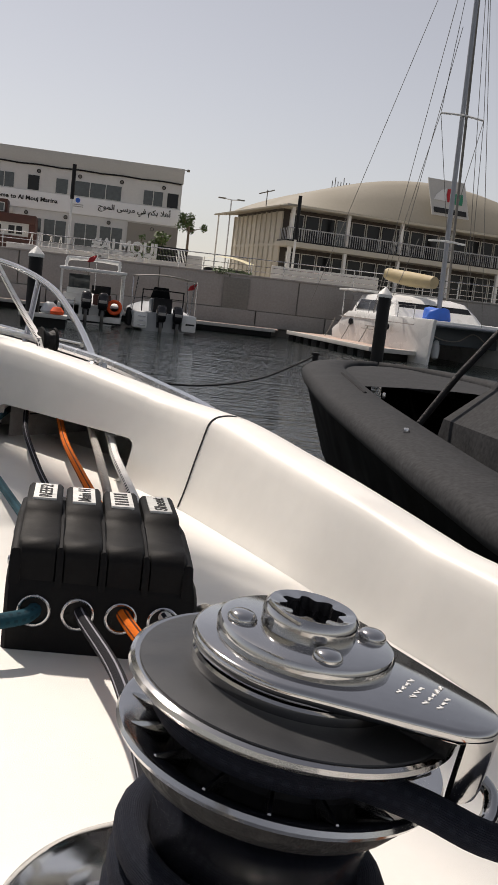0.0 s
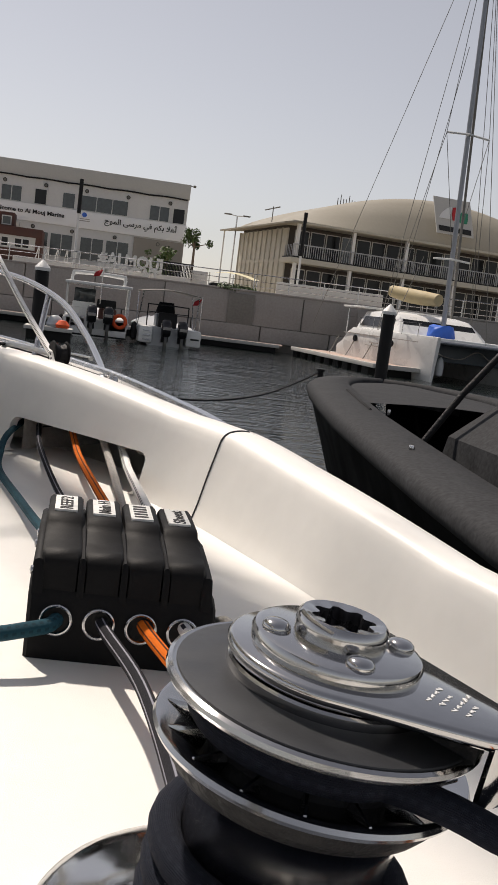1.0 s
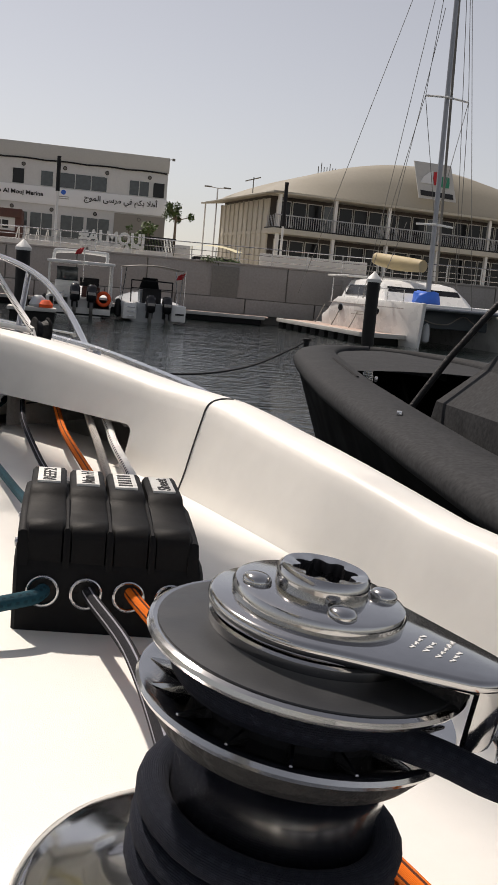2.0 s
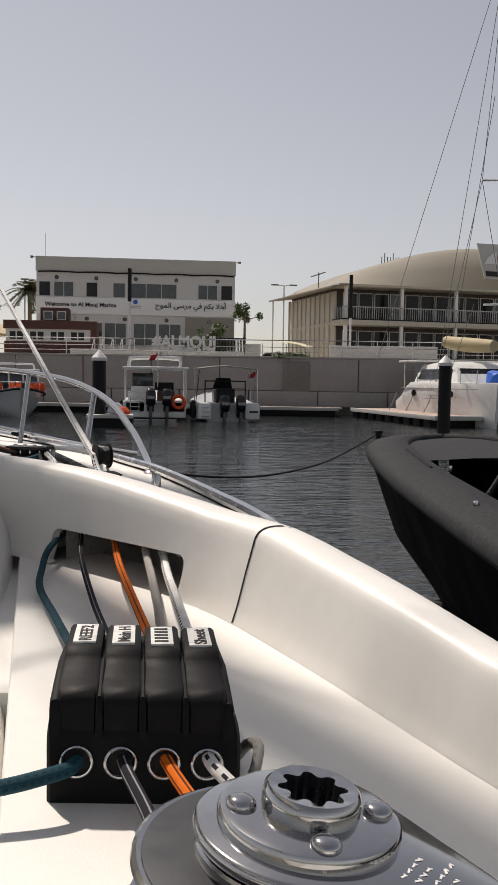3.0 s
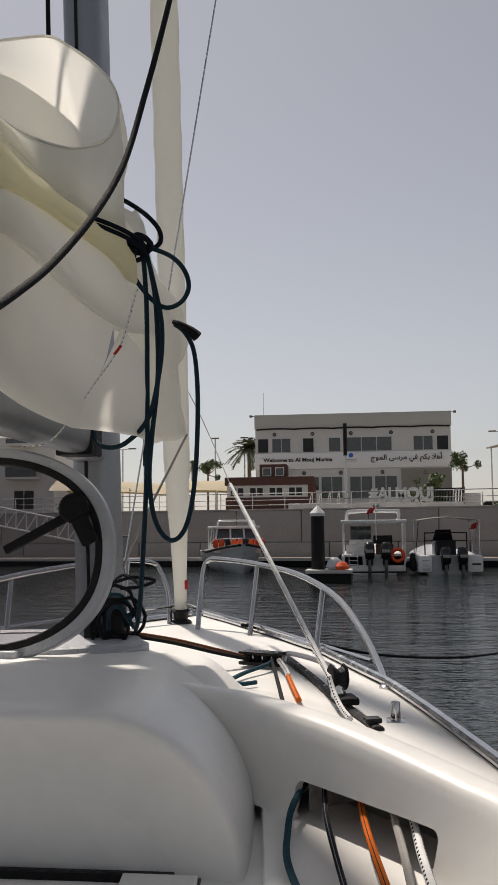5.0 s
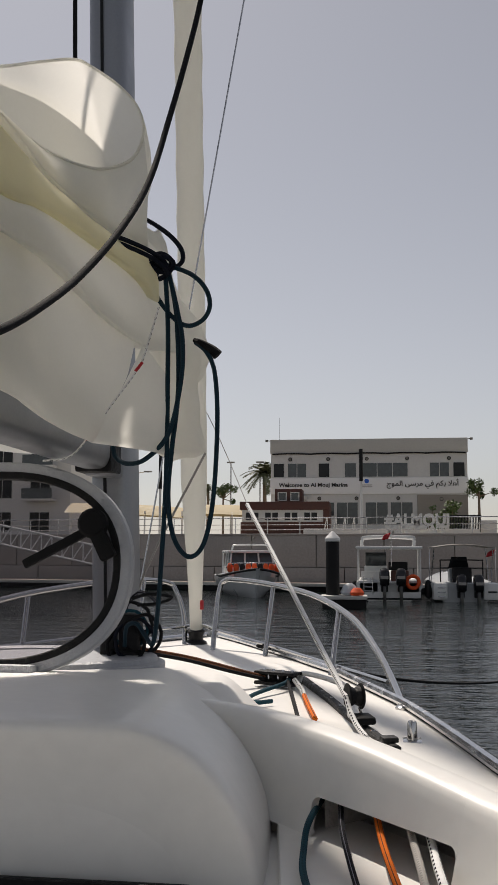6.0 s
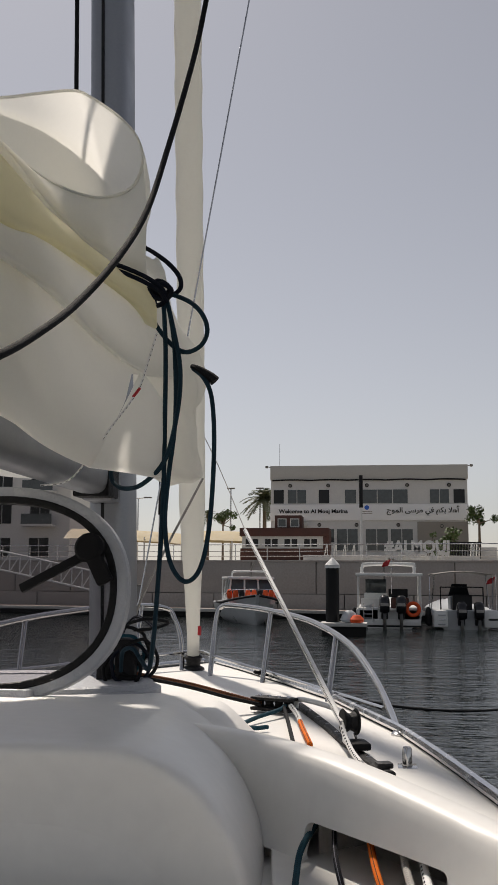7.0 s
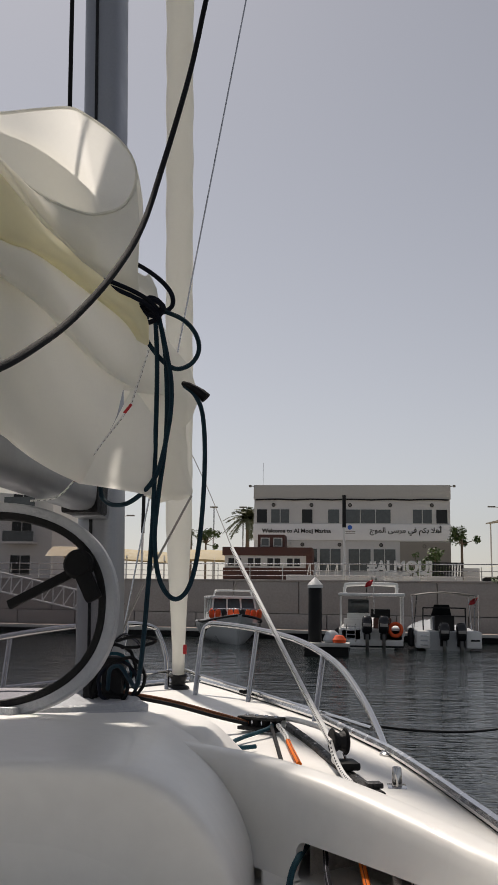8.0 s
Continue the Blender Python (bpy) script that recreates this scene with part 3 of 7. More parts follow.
skew = Matrix(((1, -0.105, 0, 0.110), (0, 1, 0, 0), (0, 0, 1, 0), (0, 0, 0, 1)))
rl.box(0.125, -0.38, 1.603, 0.242, 1.07, 1.6155, 0.003, skew)
rail = part("hatch_rail", rl, GEL, sliding, "flat pale rail with countersunk screws")
part("rail_joint", Geo().tube([skew @ Vector((0.2445, 1.065, 1.6115)), skew @ Vector((0.2445, -0.38, 1.6115))], 0.0022, 6), SEAM, sliding, "dark joint beside the rail")
for k in range(8):
    sc = Geo().lathe([(0.0, 0.002), (0.006, 0.002), (0.007, 0), (0.0, -0.002)], skew @ Vector((0.205, 0.98 - 0.13 * k, 1.616)), 12)
    part("screw", sc, STEEL, rail)
gp = Geo().box(-1.0, 1.072, 1.585, 0.20, 1.092, 1.612, 0.004)
part("rubber_seal", gp, RUBBER, sliding, "black rubber seal")


# ---- rope clutch ----
clutch = thing("rope_clutch", label="black four-gang rope clutch with handwritten labels", category="rope clutch")
E0, SP, YF = 0.481, 0.0358, 0.362


def cz(x):
    return -0.05 * (x - 0.5)


body = Geo()
side_prof = [(0.362, 1.606), (0.362, 1.664), (0.366, 1.672), (0.380, 1.677), (0.56, 1.677), (0.575, 1.66), (0.575, 1.606)]
xs = (0.4565, 0.6165)
ring = lambda x, g=0.0: [(x, y + (g if y < 0.4 else -g), z + cz(x) - (g if z > 1.63 else 0)) for y, z in side_prof]
body.loft([ring(xs[0], 0.003), ring(xs[0] + 0.003), ring(xs[1] - 0.003), ring(xs[1], 0.003)])
part("housing", body, BLACKPL, clutch)
LEVER = [(0.366, 1.664), (0.3655, 1.692), (0.368, 1.699), (0.374, 1.7030), (0.384, 1.7045), (0.438, 1.7085), (0.444, 1.7125), (0.449, 1.7165), (0.456, 1.7180), (0.524, 1.7195), (0.534, 1.715), (0.538, 1.70), (0.538, 1.670)]
for k in range(4):
    xc = E0 + SP * k
    lv = Geo()
    w0, w1 = 0.0162, 0.0135

    def lring(x, inset):
        cy, czm = 0.455, 1.695
        return [(x, cy + (y - cy) * (1 - inset), czm + (z - czm) * (1 - 1.6 * inset) + cz(xc)) for y, z in LEVER]

    lv.loft([lring(xc - w0, 0.05), lring(xc - w0 + 0.0025, 0.0), lring(xc + w0 - 0.0025, 0.0), lring(xc + w0, 0.05)])
    lever = part("lever", lv, BLACKPL, clutch, "black cam lever with a white label")
    lab = Geo().box(xc - 0.0105, 0.460, 1.7178 + cz(xc), xc + 0.0105, 0.521, 1.7202 + cz(xc), 0.0003)
    lb = part("label", lab, LABEL, lever, "white handwritten label")
    words = ("REEF2", "Main H", "", "Sheet")[k]
    if words:
        glyphs(words, 0.0165, 0.0002, INK, lb, Matrix.Translation((xc + 0.006, 0.463, 1.7205 + cz(xc))) @ pose(0, 0, 0, 0, 0, 90), "writing", width=0.052, bold=0.0003)
    else:
        bars = Geo()
        for j in range(5):
            bars.box(xc - 0.007, 0.466 + 0.0105 * j, 1.7200 + cz(xc), xc + 0.006, 0.4715 + 0.0105 * j, 1.7206 + cz(xc))
        part("writing", bars, INK, lb)
    eye = Geo()
    pts = [(xc + 0.0125 * math.cos(a), YF - 0.0015, 1.6475 + cz(xc) + 0.0125 * math.sin(a)) for a in [2 * math.pi * j / 28 for j in range(29)]]
    eye.tube(pts, 0.0016, 8, caps=False)
    ringp = part("eye_ring", eye, STEEL, clutch, "metal lead ring")
    hole = Geo().lathe([(0.0118, 0.0), (0.0118, 0.002), (0.0, 0.002)], (0, 0, 0), 24, m=Matrix.Rotation(radians(90), 4, 'X'))
    hob = part("eye_hole", hole, RUBBER, clutch)
    hob.location = (xc, YF + 0.0012, 1.6475 + cz(xc))
for k in range(5):
    xw = E0 + SP * (k - 0.5)
    wb = Geo()
    rib = [(0.3635, 1.655), (0.364, 1.690), (0.369, 1.6985), (0.40, 1.7035), (0.45, 1.7085), (0.55, 1.700), (0.565, 1.68), (0.568, 1.65)]
    hw = 0.0028 if 0 < k < 4 else 0.0045
    dz = 0.0 if 0 < k < 4 else -0.004
    wb.loft([[(xw - hw, y, z + cz(xw) + dz) for y, z in rib], [(xw - hw * .4, y, z + cz(xw) + 0.002 + dz) for y, z in rib], [(xw + hw * .4, y, z + cz(xw) + 0.002 + dz) for y, z in rib], [(xw + hw, y, z + cz(xw) + dz) for y, z in rib]])
    part("side_plate", wb, BLACKPL, clutch)
    if k in (0, 4):
        for yy, zz in ((0.40, 1.685), (0.47, 1.69), (0.53, 1.685)):
            s = -1 if k == 0 else 1
            bt = Geo().lathe([(0.004, -0.002), (0.004, 0.003), (0.0, 0.004)], (0, 0, 0), 10, m=Matrix.Rotation(radians(90 * s), 4, 'Y'))
            b = part("rivet", bt, STEEL, clutch)
            b.location = (xw + s * hw, yy, zz + cz(xw) - 0.008)


# ---- ropes led aft through the clutch ----
def rope(name, pts, r, material_, label, n=10, k=8, group="running rigging"):
    return solid(name, Geo().tube(pts, r, n, smooth=k), material_, label, "rope", group)


ez = 1.6475
rope("rope", [(E0 + 0.003, 0.545, 1.675), (E0 - 0.014, 0.60, 1.660), (E0 - 0.03, 0.72, 1.640), (0.415, 0.90, 1.632), (0.375, 1.08, 1.632), (0.365, 1.20, 1.637), (0.368, 1.32, 1.655), (0.40, 1.55, 1.665)], 0.0058, TEAL, "teal braided rope led through the coaming slot")
rope("rope", [(0.508, 0.545, 1.66), (0.490, 0.75, 1.648), (0.464, 0.95, 1.642), (0.430, 1.22, 1.650), (0.42, 1.36, 1.658), (0.41, 1.60, 1.67)], 0.0050, BLKROPE, "black rope with pale flecks led through the slot")
rope("rope", [(0.552, 0.545, 1.66), (0.545, 0.70, 1.652), (0.523, 0.92, 1.648), (0.497, 1.16, 1.650), (0.485, 1.30, 1.66), (0.47, 1.55, 1.67)], 0.0062, ORANGE, "bright orange braided rope led through the slot")
rope("rope", [(0.585, 0.545, 1.66), (0.585, 0.64, 1.650), (0.562, 0.78, 1.635), (0.556, 0.92, 1.640), (0.548, 1.08, 1.652), (0.54, 1.22, 1.66), (0.53, 1.45, 1.67)], 0.0064, GREYROPE, "worn pale grey rope led through the slot")
rope("rope", [(0.592, 0.545, 1.66), (0.590, 0.70, 1.654), (0.583, 0.90, 1.650), (0.574, 1.08, 1.652), (0.570, 1.20, 1.66), (0.56, 1.45, 1.67)], 0.0072, WHTROPE, "white rope with dark flecks led through the slot")
WX, WY = 0.6055, -0.0205
rope("rope", [(E0, 0.42, ez), (E0, 0.36, ez + 0.001), (E0 - 0.02, 0.335, ez + 0.001), (E0 - 0.08, 0.315, ez - 0.002), (0.30, 0.30, ez + 0.004), (0.05, 0.32, ez + 0.02), (-0.3, 0.30, 1.69)], 0.0064, TEAL, "teal braided rope leaving the clutch sideways")
rope("rope", [(E0 + SP, 0.42, ez), (E0 + SP + 0.003, 0.355, ez), (0.545, 0.22, 1.652), (WX - 0.052, 0.05, 1.662), (WX - 0.056, -0.02, 1.664)], 0.0056, BLKROPE, "black rope with pale flecks leading to the winch")
rope("rope", [(E0 + 2 * SP, 0.42, ez), (E0 + 2 * SP + 0.003, 0.355, ez), (0.590, 0.24, 1.640), (0.64, 0.10, 1.628), (0.70, -0.10, 1.622), (0.72, -0.30, 1.618)], 0.0056, ORANGE, "orange braided rope passing under the winch")
rope("rope", [(E0 + 3 * SP, 0.42, ez), (E0 + 3 * SP + 0.002, 0.357, ez), (0.612, 0.31, 1.638), (0.622, 0.27, 1.628), (0.616, 0.20, 1.619), (0.600, 0.12, 1.614)], 0.0058, WHTROPE, "white and grey rope tail from the clutch")
rope("rope", [(0.622, 0.45, 1.612), (0.632, 0.44, 1.628), (0.638, 0.415, 1.636), (0.634, 0.395, 1.626), (0.626, 0.38, 1.612), (0.632, 0.36, 1.610), (0.644, 0.375, 1.611), (0.640, 0.40, 1.613)], 0.0052, GREYROPE, "coiled pale grey rope end beside the clutch", k=8)


# ---- winch ----
LEAN = Matrix.Translation((WX, WY, 1.787)) @ Matrix.Rotation(radians(2.5), 4, 'X') @ Matrix.Rotation(radians(6.5), 4, 'Y')
winch = thing("winch", LEAN, "chrome self-tailing winch with black jaws", "winch")
part("base", Geo().lathe([(0.0, -0.205), (0.112, -0.205), (0.112, -0.176), (0.110, -0.171), (0.104, -0.167), (0.094, -0.163), (0.080, -0.158), (0.068, -0.151), (0.058, -0.142), (0.0, -0.140)], n=72), CHROME, winch, "chrome flared base")
part("drum", Geo().lathe([(0.0, -0.146), (0.051, -0.144), (0.0485, -0.12), (0.0485, -0.100), (0.0500, -0.088), (0.054, -0.079), (0.058, -0.073), (0.0, -0.068)], n=72), CHROME, winch, "polished chrome drum")
part("under_flange", Geo().lathe([(0.0, -0.076), (0.054, -0.076), (0.0615, -0.072), (0.0660, -0.066), (0.0675, -0.060), (0.0, -0.0595)], n=64), BLACKMAT, winch, "black flange under the jaws")
LJ = -0.0595
low = part("lower_jaw", Geo().lathe([(0.0, LJ), (0.0690, LJ), (0.0726, LJ + 0.0012), (0.0738, LJ + 0.0034), (0.0728, LJ + 0.0054), (0.0705, LJ + 0.0056), (0.060, LJ + 0.0026), (0.050, LJ + 0.0015), (0.0, LJ + 0.0015)], n=80), CHROME, winch, "chrome lower jaw disc")
tooth = Geo()
tooth.add([(0.050, -0.0022, 0), (0.0695, -0.0016, 0.002), (0.0695, 0.0016, 0.002), (0.050, 0.0022, 0), (0.050, -0.0008, 0.0052), (0.068, -0.0005, 0.0048), (0.068, 0.0005, 0.0048), (0.050, 0.0008, 0.0052)], [(0, 3, 2, 1), (4, 5, 6, 7), (0, 1, 5, 4), (1, 2, 6, 5), (2, 3, 7, 6), (3, 0, 4, 7)])
tooth_me = mesh_of("tooth", tooth, CHROME, False)
for k in range(16):
    share("tooth", tooth_me, low, Matrix.Translation((0, 0, LJ + 0.0008)) @ Matrix.Rotation(2 * math.pi * (k + 0.3) / 16, 4, 'Z'))
part("jaw_core", Geo().lathe([(0.0, LJ), (0.050, LJ), (0.047, LJ + 0.012), (0.050, LJ + 0.0270), (0.0, LJ + 0.0270)], n=48), BLACKMAT, winch, "black jaw core")
UJ = -0.0345
uj = part("upper_jaw", Geo().lathe([(0.0, UJ), (0.050, UJ), (0.0690, UJ + 0.0002), (0.0722, UJ + 0.0010), (0.0735, UJ + 0.0030), (0.0730, UJ + 0.0050), (0.0712, UJ + 0.0060), (0.0692, UJ + 0.0056), (0.0, UJ + 0.0056)], n=80), CHROME, winch, "chrome rim of the upper jaw")
part("jaw_face", Geo().lathe([(0.0, UJ + 0.0050), (0.0694, UJ + 0.0050), (0.0690, UJ + 0.0062), (0.052, UJ + 0.0088), (0.0, UJ + 0.0090)], n=80), DISC, uj, "grey anodised disc")
part("collar", Geo().lathe([(0.0, UJ + 0.0080), (0.0468, UJ + 0.0080), (0.0474, UJ + 0.0095), (0.0474, UJ + 0.0130), (0.0464, UJ + 0.0142), (0.0430, UJ + 0.0146), (0.0430, UJ + 0.018), (0.0, UJ + 0.018)], n=64), CHROME, winch, "bright steel collar")
AZ = -0.0118
ta = radians(-38.0)


def teardrop(r, reach, tipr, n=52):
    """Outline of a round plate drawn out to a broad rounded end."""
    out = []
    d = reach - tipr
    b = math.acos((r - tipr) / d)
    for k in range(n):
        a = b + (2 * math.pi - 2 * b) * k / (n - 1)
        out.append((r * math.cos(a + ta), r * math.sin(a + ta)))
    for k in range(18):
        a = -b + 2 * b * (k + 0.5) / 18
        out.append((d * math.cos(ta) + tipr * math.cos(a + ta), d * math.sin(ta) + tipr * math.sin(a + ta)))
    return out


arm = Geo()
arm.loft([[(x, y, z) for x, y in teardrop(r, reach, tr)] for r, reach, tr, z in ((0.0450, 0.0842, 0.019, AZ - 0.0072), (0.0478, 0.0874, 0.0214, AZ - 0.0064), (0.0490, 0.0888, 0.0226, AZ - 0.0045), (0.0492, 0.0890, 0.0228, AZ - 0.0024), (0.0484, 0.0882, 0.0220, AZ - 0.0008), (0.0470, 0.0868, 0.0206, AZ))])
armp = part("stripper_arm", arm, CHROME, winch, "polished chrome arm plate", angle=50)
# the arm's end turns down as a thin curved wall
dc = Vector((0.0662 * math.cos(ta), 0.0662 * math.sin(ta), 0))
nose, nrings = Geo(), []
for k in range(25):
    a = ta + radians(-52 + 112 * k / 24)
    u = Vector((math.cos(a), math.sin(a), 0))
    low_z = AZ - 0.032 + 0.010 * step(16, 24, k)
    nrings.append([dc + u * r + Vector((0, 0, z)) for r, z in ((0.0186, AZ - 0.004), (0.0222, AZ - 0.002), (0.0226, AZ - 0.006), (0.0216, low_z + 0.004), (0.0206, low_z), (0.0180, low_z), (0.0176, low_z + 0.004))])
nose.loft(nrings)
part("nose", nose, CHROME, armp, "turned-down chrome nose", angle=45)
part("stripper_finger", Geo().loft([[(dc.x * s + w * math.sin(ta), dc.y * s - w * math.cos(ta), z) for s, w, z in ((0.72, -0.012, zz), (1.10, -0.009, zz), (1.10, 0.009, zz), (0.72, 0.012, zz))] for zz in (AZ - 0.020, AZ - 0.0075)]), BLACKMAT, armp, "black stripper finger under the arm")
part("hook", Geo().tube([dc + Vector((0.000, -0.014, -0.050)), dc + Vector((0.014, -0.016, -0.056)), dc + Vector((0.026, -0.010, -0.056)), dc + Vector((0.031, 0.000, -0.050)), dc + Vector((0.028, 0.006, -0.046))], lambda s: 0.0052 - 0.002 * s, 12, smooth=5), CHROME, armp, "small chrome guide hook")
eng = Geo()
mark = random.Random(7)
for j, count in enumerate((4, 3, 5, 3)):
    for k in range(count):
        u, v = 0.0475 + 0.0058 * j, -0.0085 + 0.0054 * k + 0.0012 * (j % 2)
        x, y = u * math.cos(ta) - v * math.sin(ta), u * math.sin(ta) + v * math.cos(ta)
        eng.box(-0.0017, -0.00045, 0, 0.0017, 0.00045, 0.00025, 0, Matrix.Translation((x, y, AZ + 0.0001)) @ Matrix.Rotation(ta + 1.57 + mark.uniform(-0.7, 0.7), 4, 'Z'))
        eng.box(-0.0010, -0.00035, 0, 0.0010, 0.00035, 0.00025, 0, Matrix.Translation((x + 0.0009, y + 0.0010, AZ + 0.0001)) @ Matrix.Rotation(ta + mark.uniform(-0.5, 0.5), 4, 'Z'))
part("engraving", eng, material("engraved_marks", (0.80, 0.80, 0.79), 0.5, 0.3, bump=0), armp, "bright engraved marks")
part("cap", Geo().lathe([(0.0, AZ - 0.001), (0.0392, AZ - 0.001), (0.0396, AZ + 0.0040), (0.0385, AZ + 0.0062), (0.0360, AZ + 0.0072), (0.0, AZ + 0.0074)], n=72), CHROME, winch, "round polished cap")
TOP = AZ + 0.0072
ringn = 96


def star_r(k):
    """Radius round the eight-pointed bore of the handle socket."""
    c = math.cos(16 * math.pi * k / ringn)
    return 0.0134 + 0.0019 * math.copysign(abs(c) ** 0.7, c)


def round_ring(r, z):
    return [(r * math.cos(2 * math.pi * k / ringn), r * math.sin(2 * math.pi * k / ringn), z) for k in range(ringn)]


def star_ring(z, s=1.0):
    return [(s * star_r(k) * math.cos(2 * math.pi * k / ringn), s * star_r(k) * math.sin(2 * math.pi * k / ringn), z) for k in range(ringn)]


part("handle_socket", Geo().loft([round_ring(0.0212, TOP - 0.001), round_ring(0.0214, TOP + 0.0050), round_ring(0.0208, TOP + 0.0085), round_ring(0.0192, TOP + 0.0100), round_ring(0.0176, TOP + 0.0098), star_ring(TOP + 0.0090)], True, False), CHROME, winch, "star-shaped handle socket", angle=45)
# bore walls and bottom are coloured dark for the shade inside the socket
part("socket_bore", Geo().loft([star_ring(TOP + 0.0090), star_ring(TOP + 0.0070, 0.98), star_ring(TOP - 0.018, 0.94)], True, False), BOREDK, winch, "star-shaped bore in painted shade", angle=45)
part("socket_bottom", Geo().lathe([(0.0, TOP - 0.017), (0.0160, TOP - 0.017), (0.0160, TOP - 0.0165), (0.0, TOP - 0.0165)], n=24), BLACKMAT, winch)
for k in range(4):
    a = radians(182 + 90 * k)
    bolt = part("bolt", Geo().lathe([(0.0, 0), (0.0064, 0), (0.0066, 0.0010), (0.0060, 0.0024), (0.0044, 0.0036), (0.0021, 0.0041), (0.0, 0.0042)], (0.0300 * math.cos(a), 0.0300 * math.sin(a), TOP - 0.0002), 28), CHROME, winch, "domed chrome bolt")
# turns of rope round the drum, the turn in the jaws and the tail
turns = []
for k in range(0, 101):
    a = radians(215) - 2 * math.pi * k / 30
    turns.append(LEAN @ Vector((0.0560 * math.cos(a), 0.0560 * math.sin(a), -0.157 + 0.0150 * k / 30)))
solid("rope", Geo().tube(turns, 0.0078, 14), NAVY, "navy braided rope wound round the winch drum", "rope", "running rigging")
tail = [LEAN @ Vector((0.0535 * math.cos(radians(a)), 0.0535 * math.sin(radians(a)), -0.0450)) for a in range(20, 300, 15)]
tail += [LEAN @ Vector(q) for q in ((0.044, -0.060, -0.047), (0.066, -0.072, -0.050), (0.090, -0.074, -0.051), (0.104, -0.060, -0.048), (0.108, -0.040, -0.048), (0.112, -0.030, -0.070), (0.118, -0.026, -0.11), (0.13, -0.02, -0.165))]
solid("rope", Geo().tube(tail, 0.0070, 14, smooth=4), NAVY, "navy rope tail leaving the winch jaws", "rope", "running rigging")


# ---- mast, boom, sail and rigging ----
mast = thing("mast", label="grey anodised mast with a sail track groove", category="mast")


def section(cx, cy, z, w, d, n=28):
    return [(cx + w * math.copysign(abs(math.cos(a)) ** 0.5, math.cos(a)), cy + d * math.copysign(abs(math.sin(a)) ** 0.6, math.sin(a)), z) for a in [2 * math.pi * k / n for k in range(n)]]


MX = lambda z: -0.362 - 0.029 * (z - 1.75)
part("tube", Geo().loft([section(MX(z), 2.69, z, 0.068, 0.10) for z in (1.70, 2.6, 4.0, 6.0, 8.5)]), MAST, mast)
part("sail_track", Geo().loft([[(MX(z) - 0.009 - 0.005, 2.586, z), (MX(z) - 0.009 + 0.005, 2.586, z), (MX(z) - 0.009 + 0.005, 2.60, z), (MX(z) - 0.009 - 0.005, 2.60, z)] for z in (1.75, 8.4)]), BLACKMAT, mast, "dark sail track groove")
part("gooseneck", Geo().box(MX(2.43) - 0.05, 2.50, 2.36, MX(2.43) + 0.05, 2.61, 2.46, 0.012), MAST, mast)
part("mast_step", Geo().box(-0.47, 2.58, 1.69, -0.24, 2.82, 1.75, 0.012), BLACKMAT, mast)
boom = thing("boom", label="grey boom under the lowered mainsail", category="boom")
b0 = Vector((-0.385, 2.52, 2.448))
bd = Vector((0.0, -1.0, 0.0))
br = []
for s_ in (0.0, 0.4, 1.2, 3.9):
    c = b0 + bd * s_
    br.append([c + Vector((0.055 * math.copysign(abs(math.cos(a)) ** .6, math.cos(a)), 0, 0.072 * math.copysign(abs(math.sin(a)) ** .6, math.sin(a)))) for a in [2 * math.pi * k / 20 for k in range(20)]])
part("spar", Geo().loft(br), MAST, boom)
part("end_cap", Geo().box(-0.06, -0.06, -0.08, 0.06, 0.06, 0.08, 0.01, Matrix.Translation(b0 + bd * 0.02)), BLACKMAT, boom)


def leaf(name, top, hem, material_, parent, label, bulge=0.02, seed=0.0, cols=56, wrinkle=0.006, tuck=True):
    """One flake of the lowered sail: a sheet hanging from its upper line to its hem, swelling outwards and turned under."""
    def even(line):
        ln = spline(line, 8)
        tot = [0.0]
        for a, b in zip(ln, ln[1:]):
            tot.append(tot[-1] + (b - a).length)
        return [Vector([float(np.interp(tot[-1] * k / (cols - 1), tot, [p[i] for p in ln])) for i in range(3)]) for k in range(cols)]

    t_, h_ = even(top), even(hem)
    out = Vector((0.85, -0.5, 0))
    grid = []
    for k in range(cols):
        a, b = t_[k], h_[k]
        col = [a]
        for u, w in ((0.2, 0.55), (0.45, 1.0), (0.7, 0.95), (0.88, 0.65)):
            col.append(a.lerp(b, u) + out * bulge * w)
        col.append(b + out * 0.014)
        if tuck:
            col += [b + out * 0.002 - Vector((0, 0, 0.004)), b - out * 0.045 + Vector((0, 0, 0.022))]
        col = spline(col, 4)
        n_ = len(col) - 1
        for m_, p in enumerate(col):
            f = math.sin(math.pi * min(1.0, m_ / n_ * 1.15)) if m_ < n_ * 0.87 else 0.25
            q = (p.y * 3.1, p.z * 7.0, seed)
            v = noise.noise(Vector(q)) + 0.45 * noise.noise(Vector((p.y * 8 + p.z * 6, p.z * 15, seed + 3)))
            v += 0.8 * (1 - abs(noise.noise(Vector((p.y * 2.2 + p.z * 4.5, p.z * 2, seed + 9)))) * 2.4)
            p += out * wrinkle * f * v
        grid.append(col)
    return part(name, Geo().sweep_grid(grid), material_, parent, label, angle=70)


sail = thing("mainsail", label="lowered white mainsail flaked loosely over the boom", category="sail")
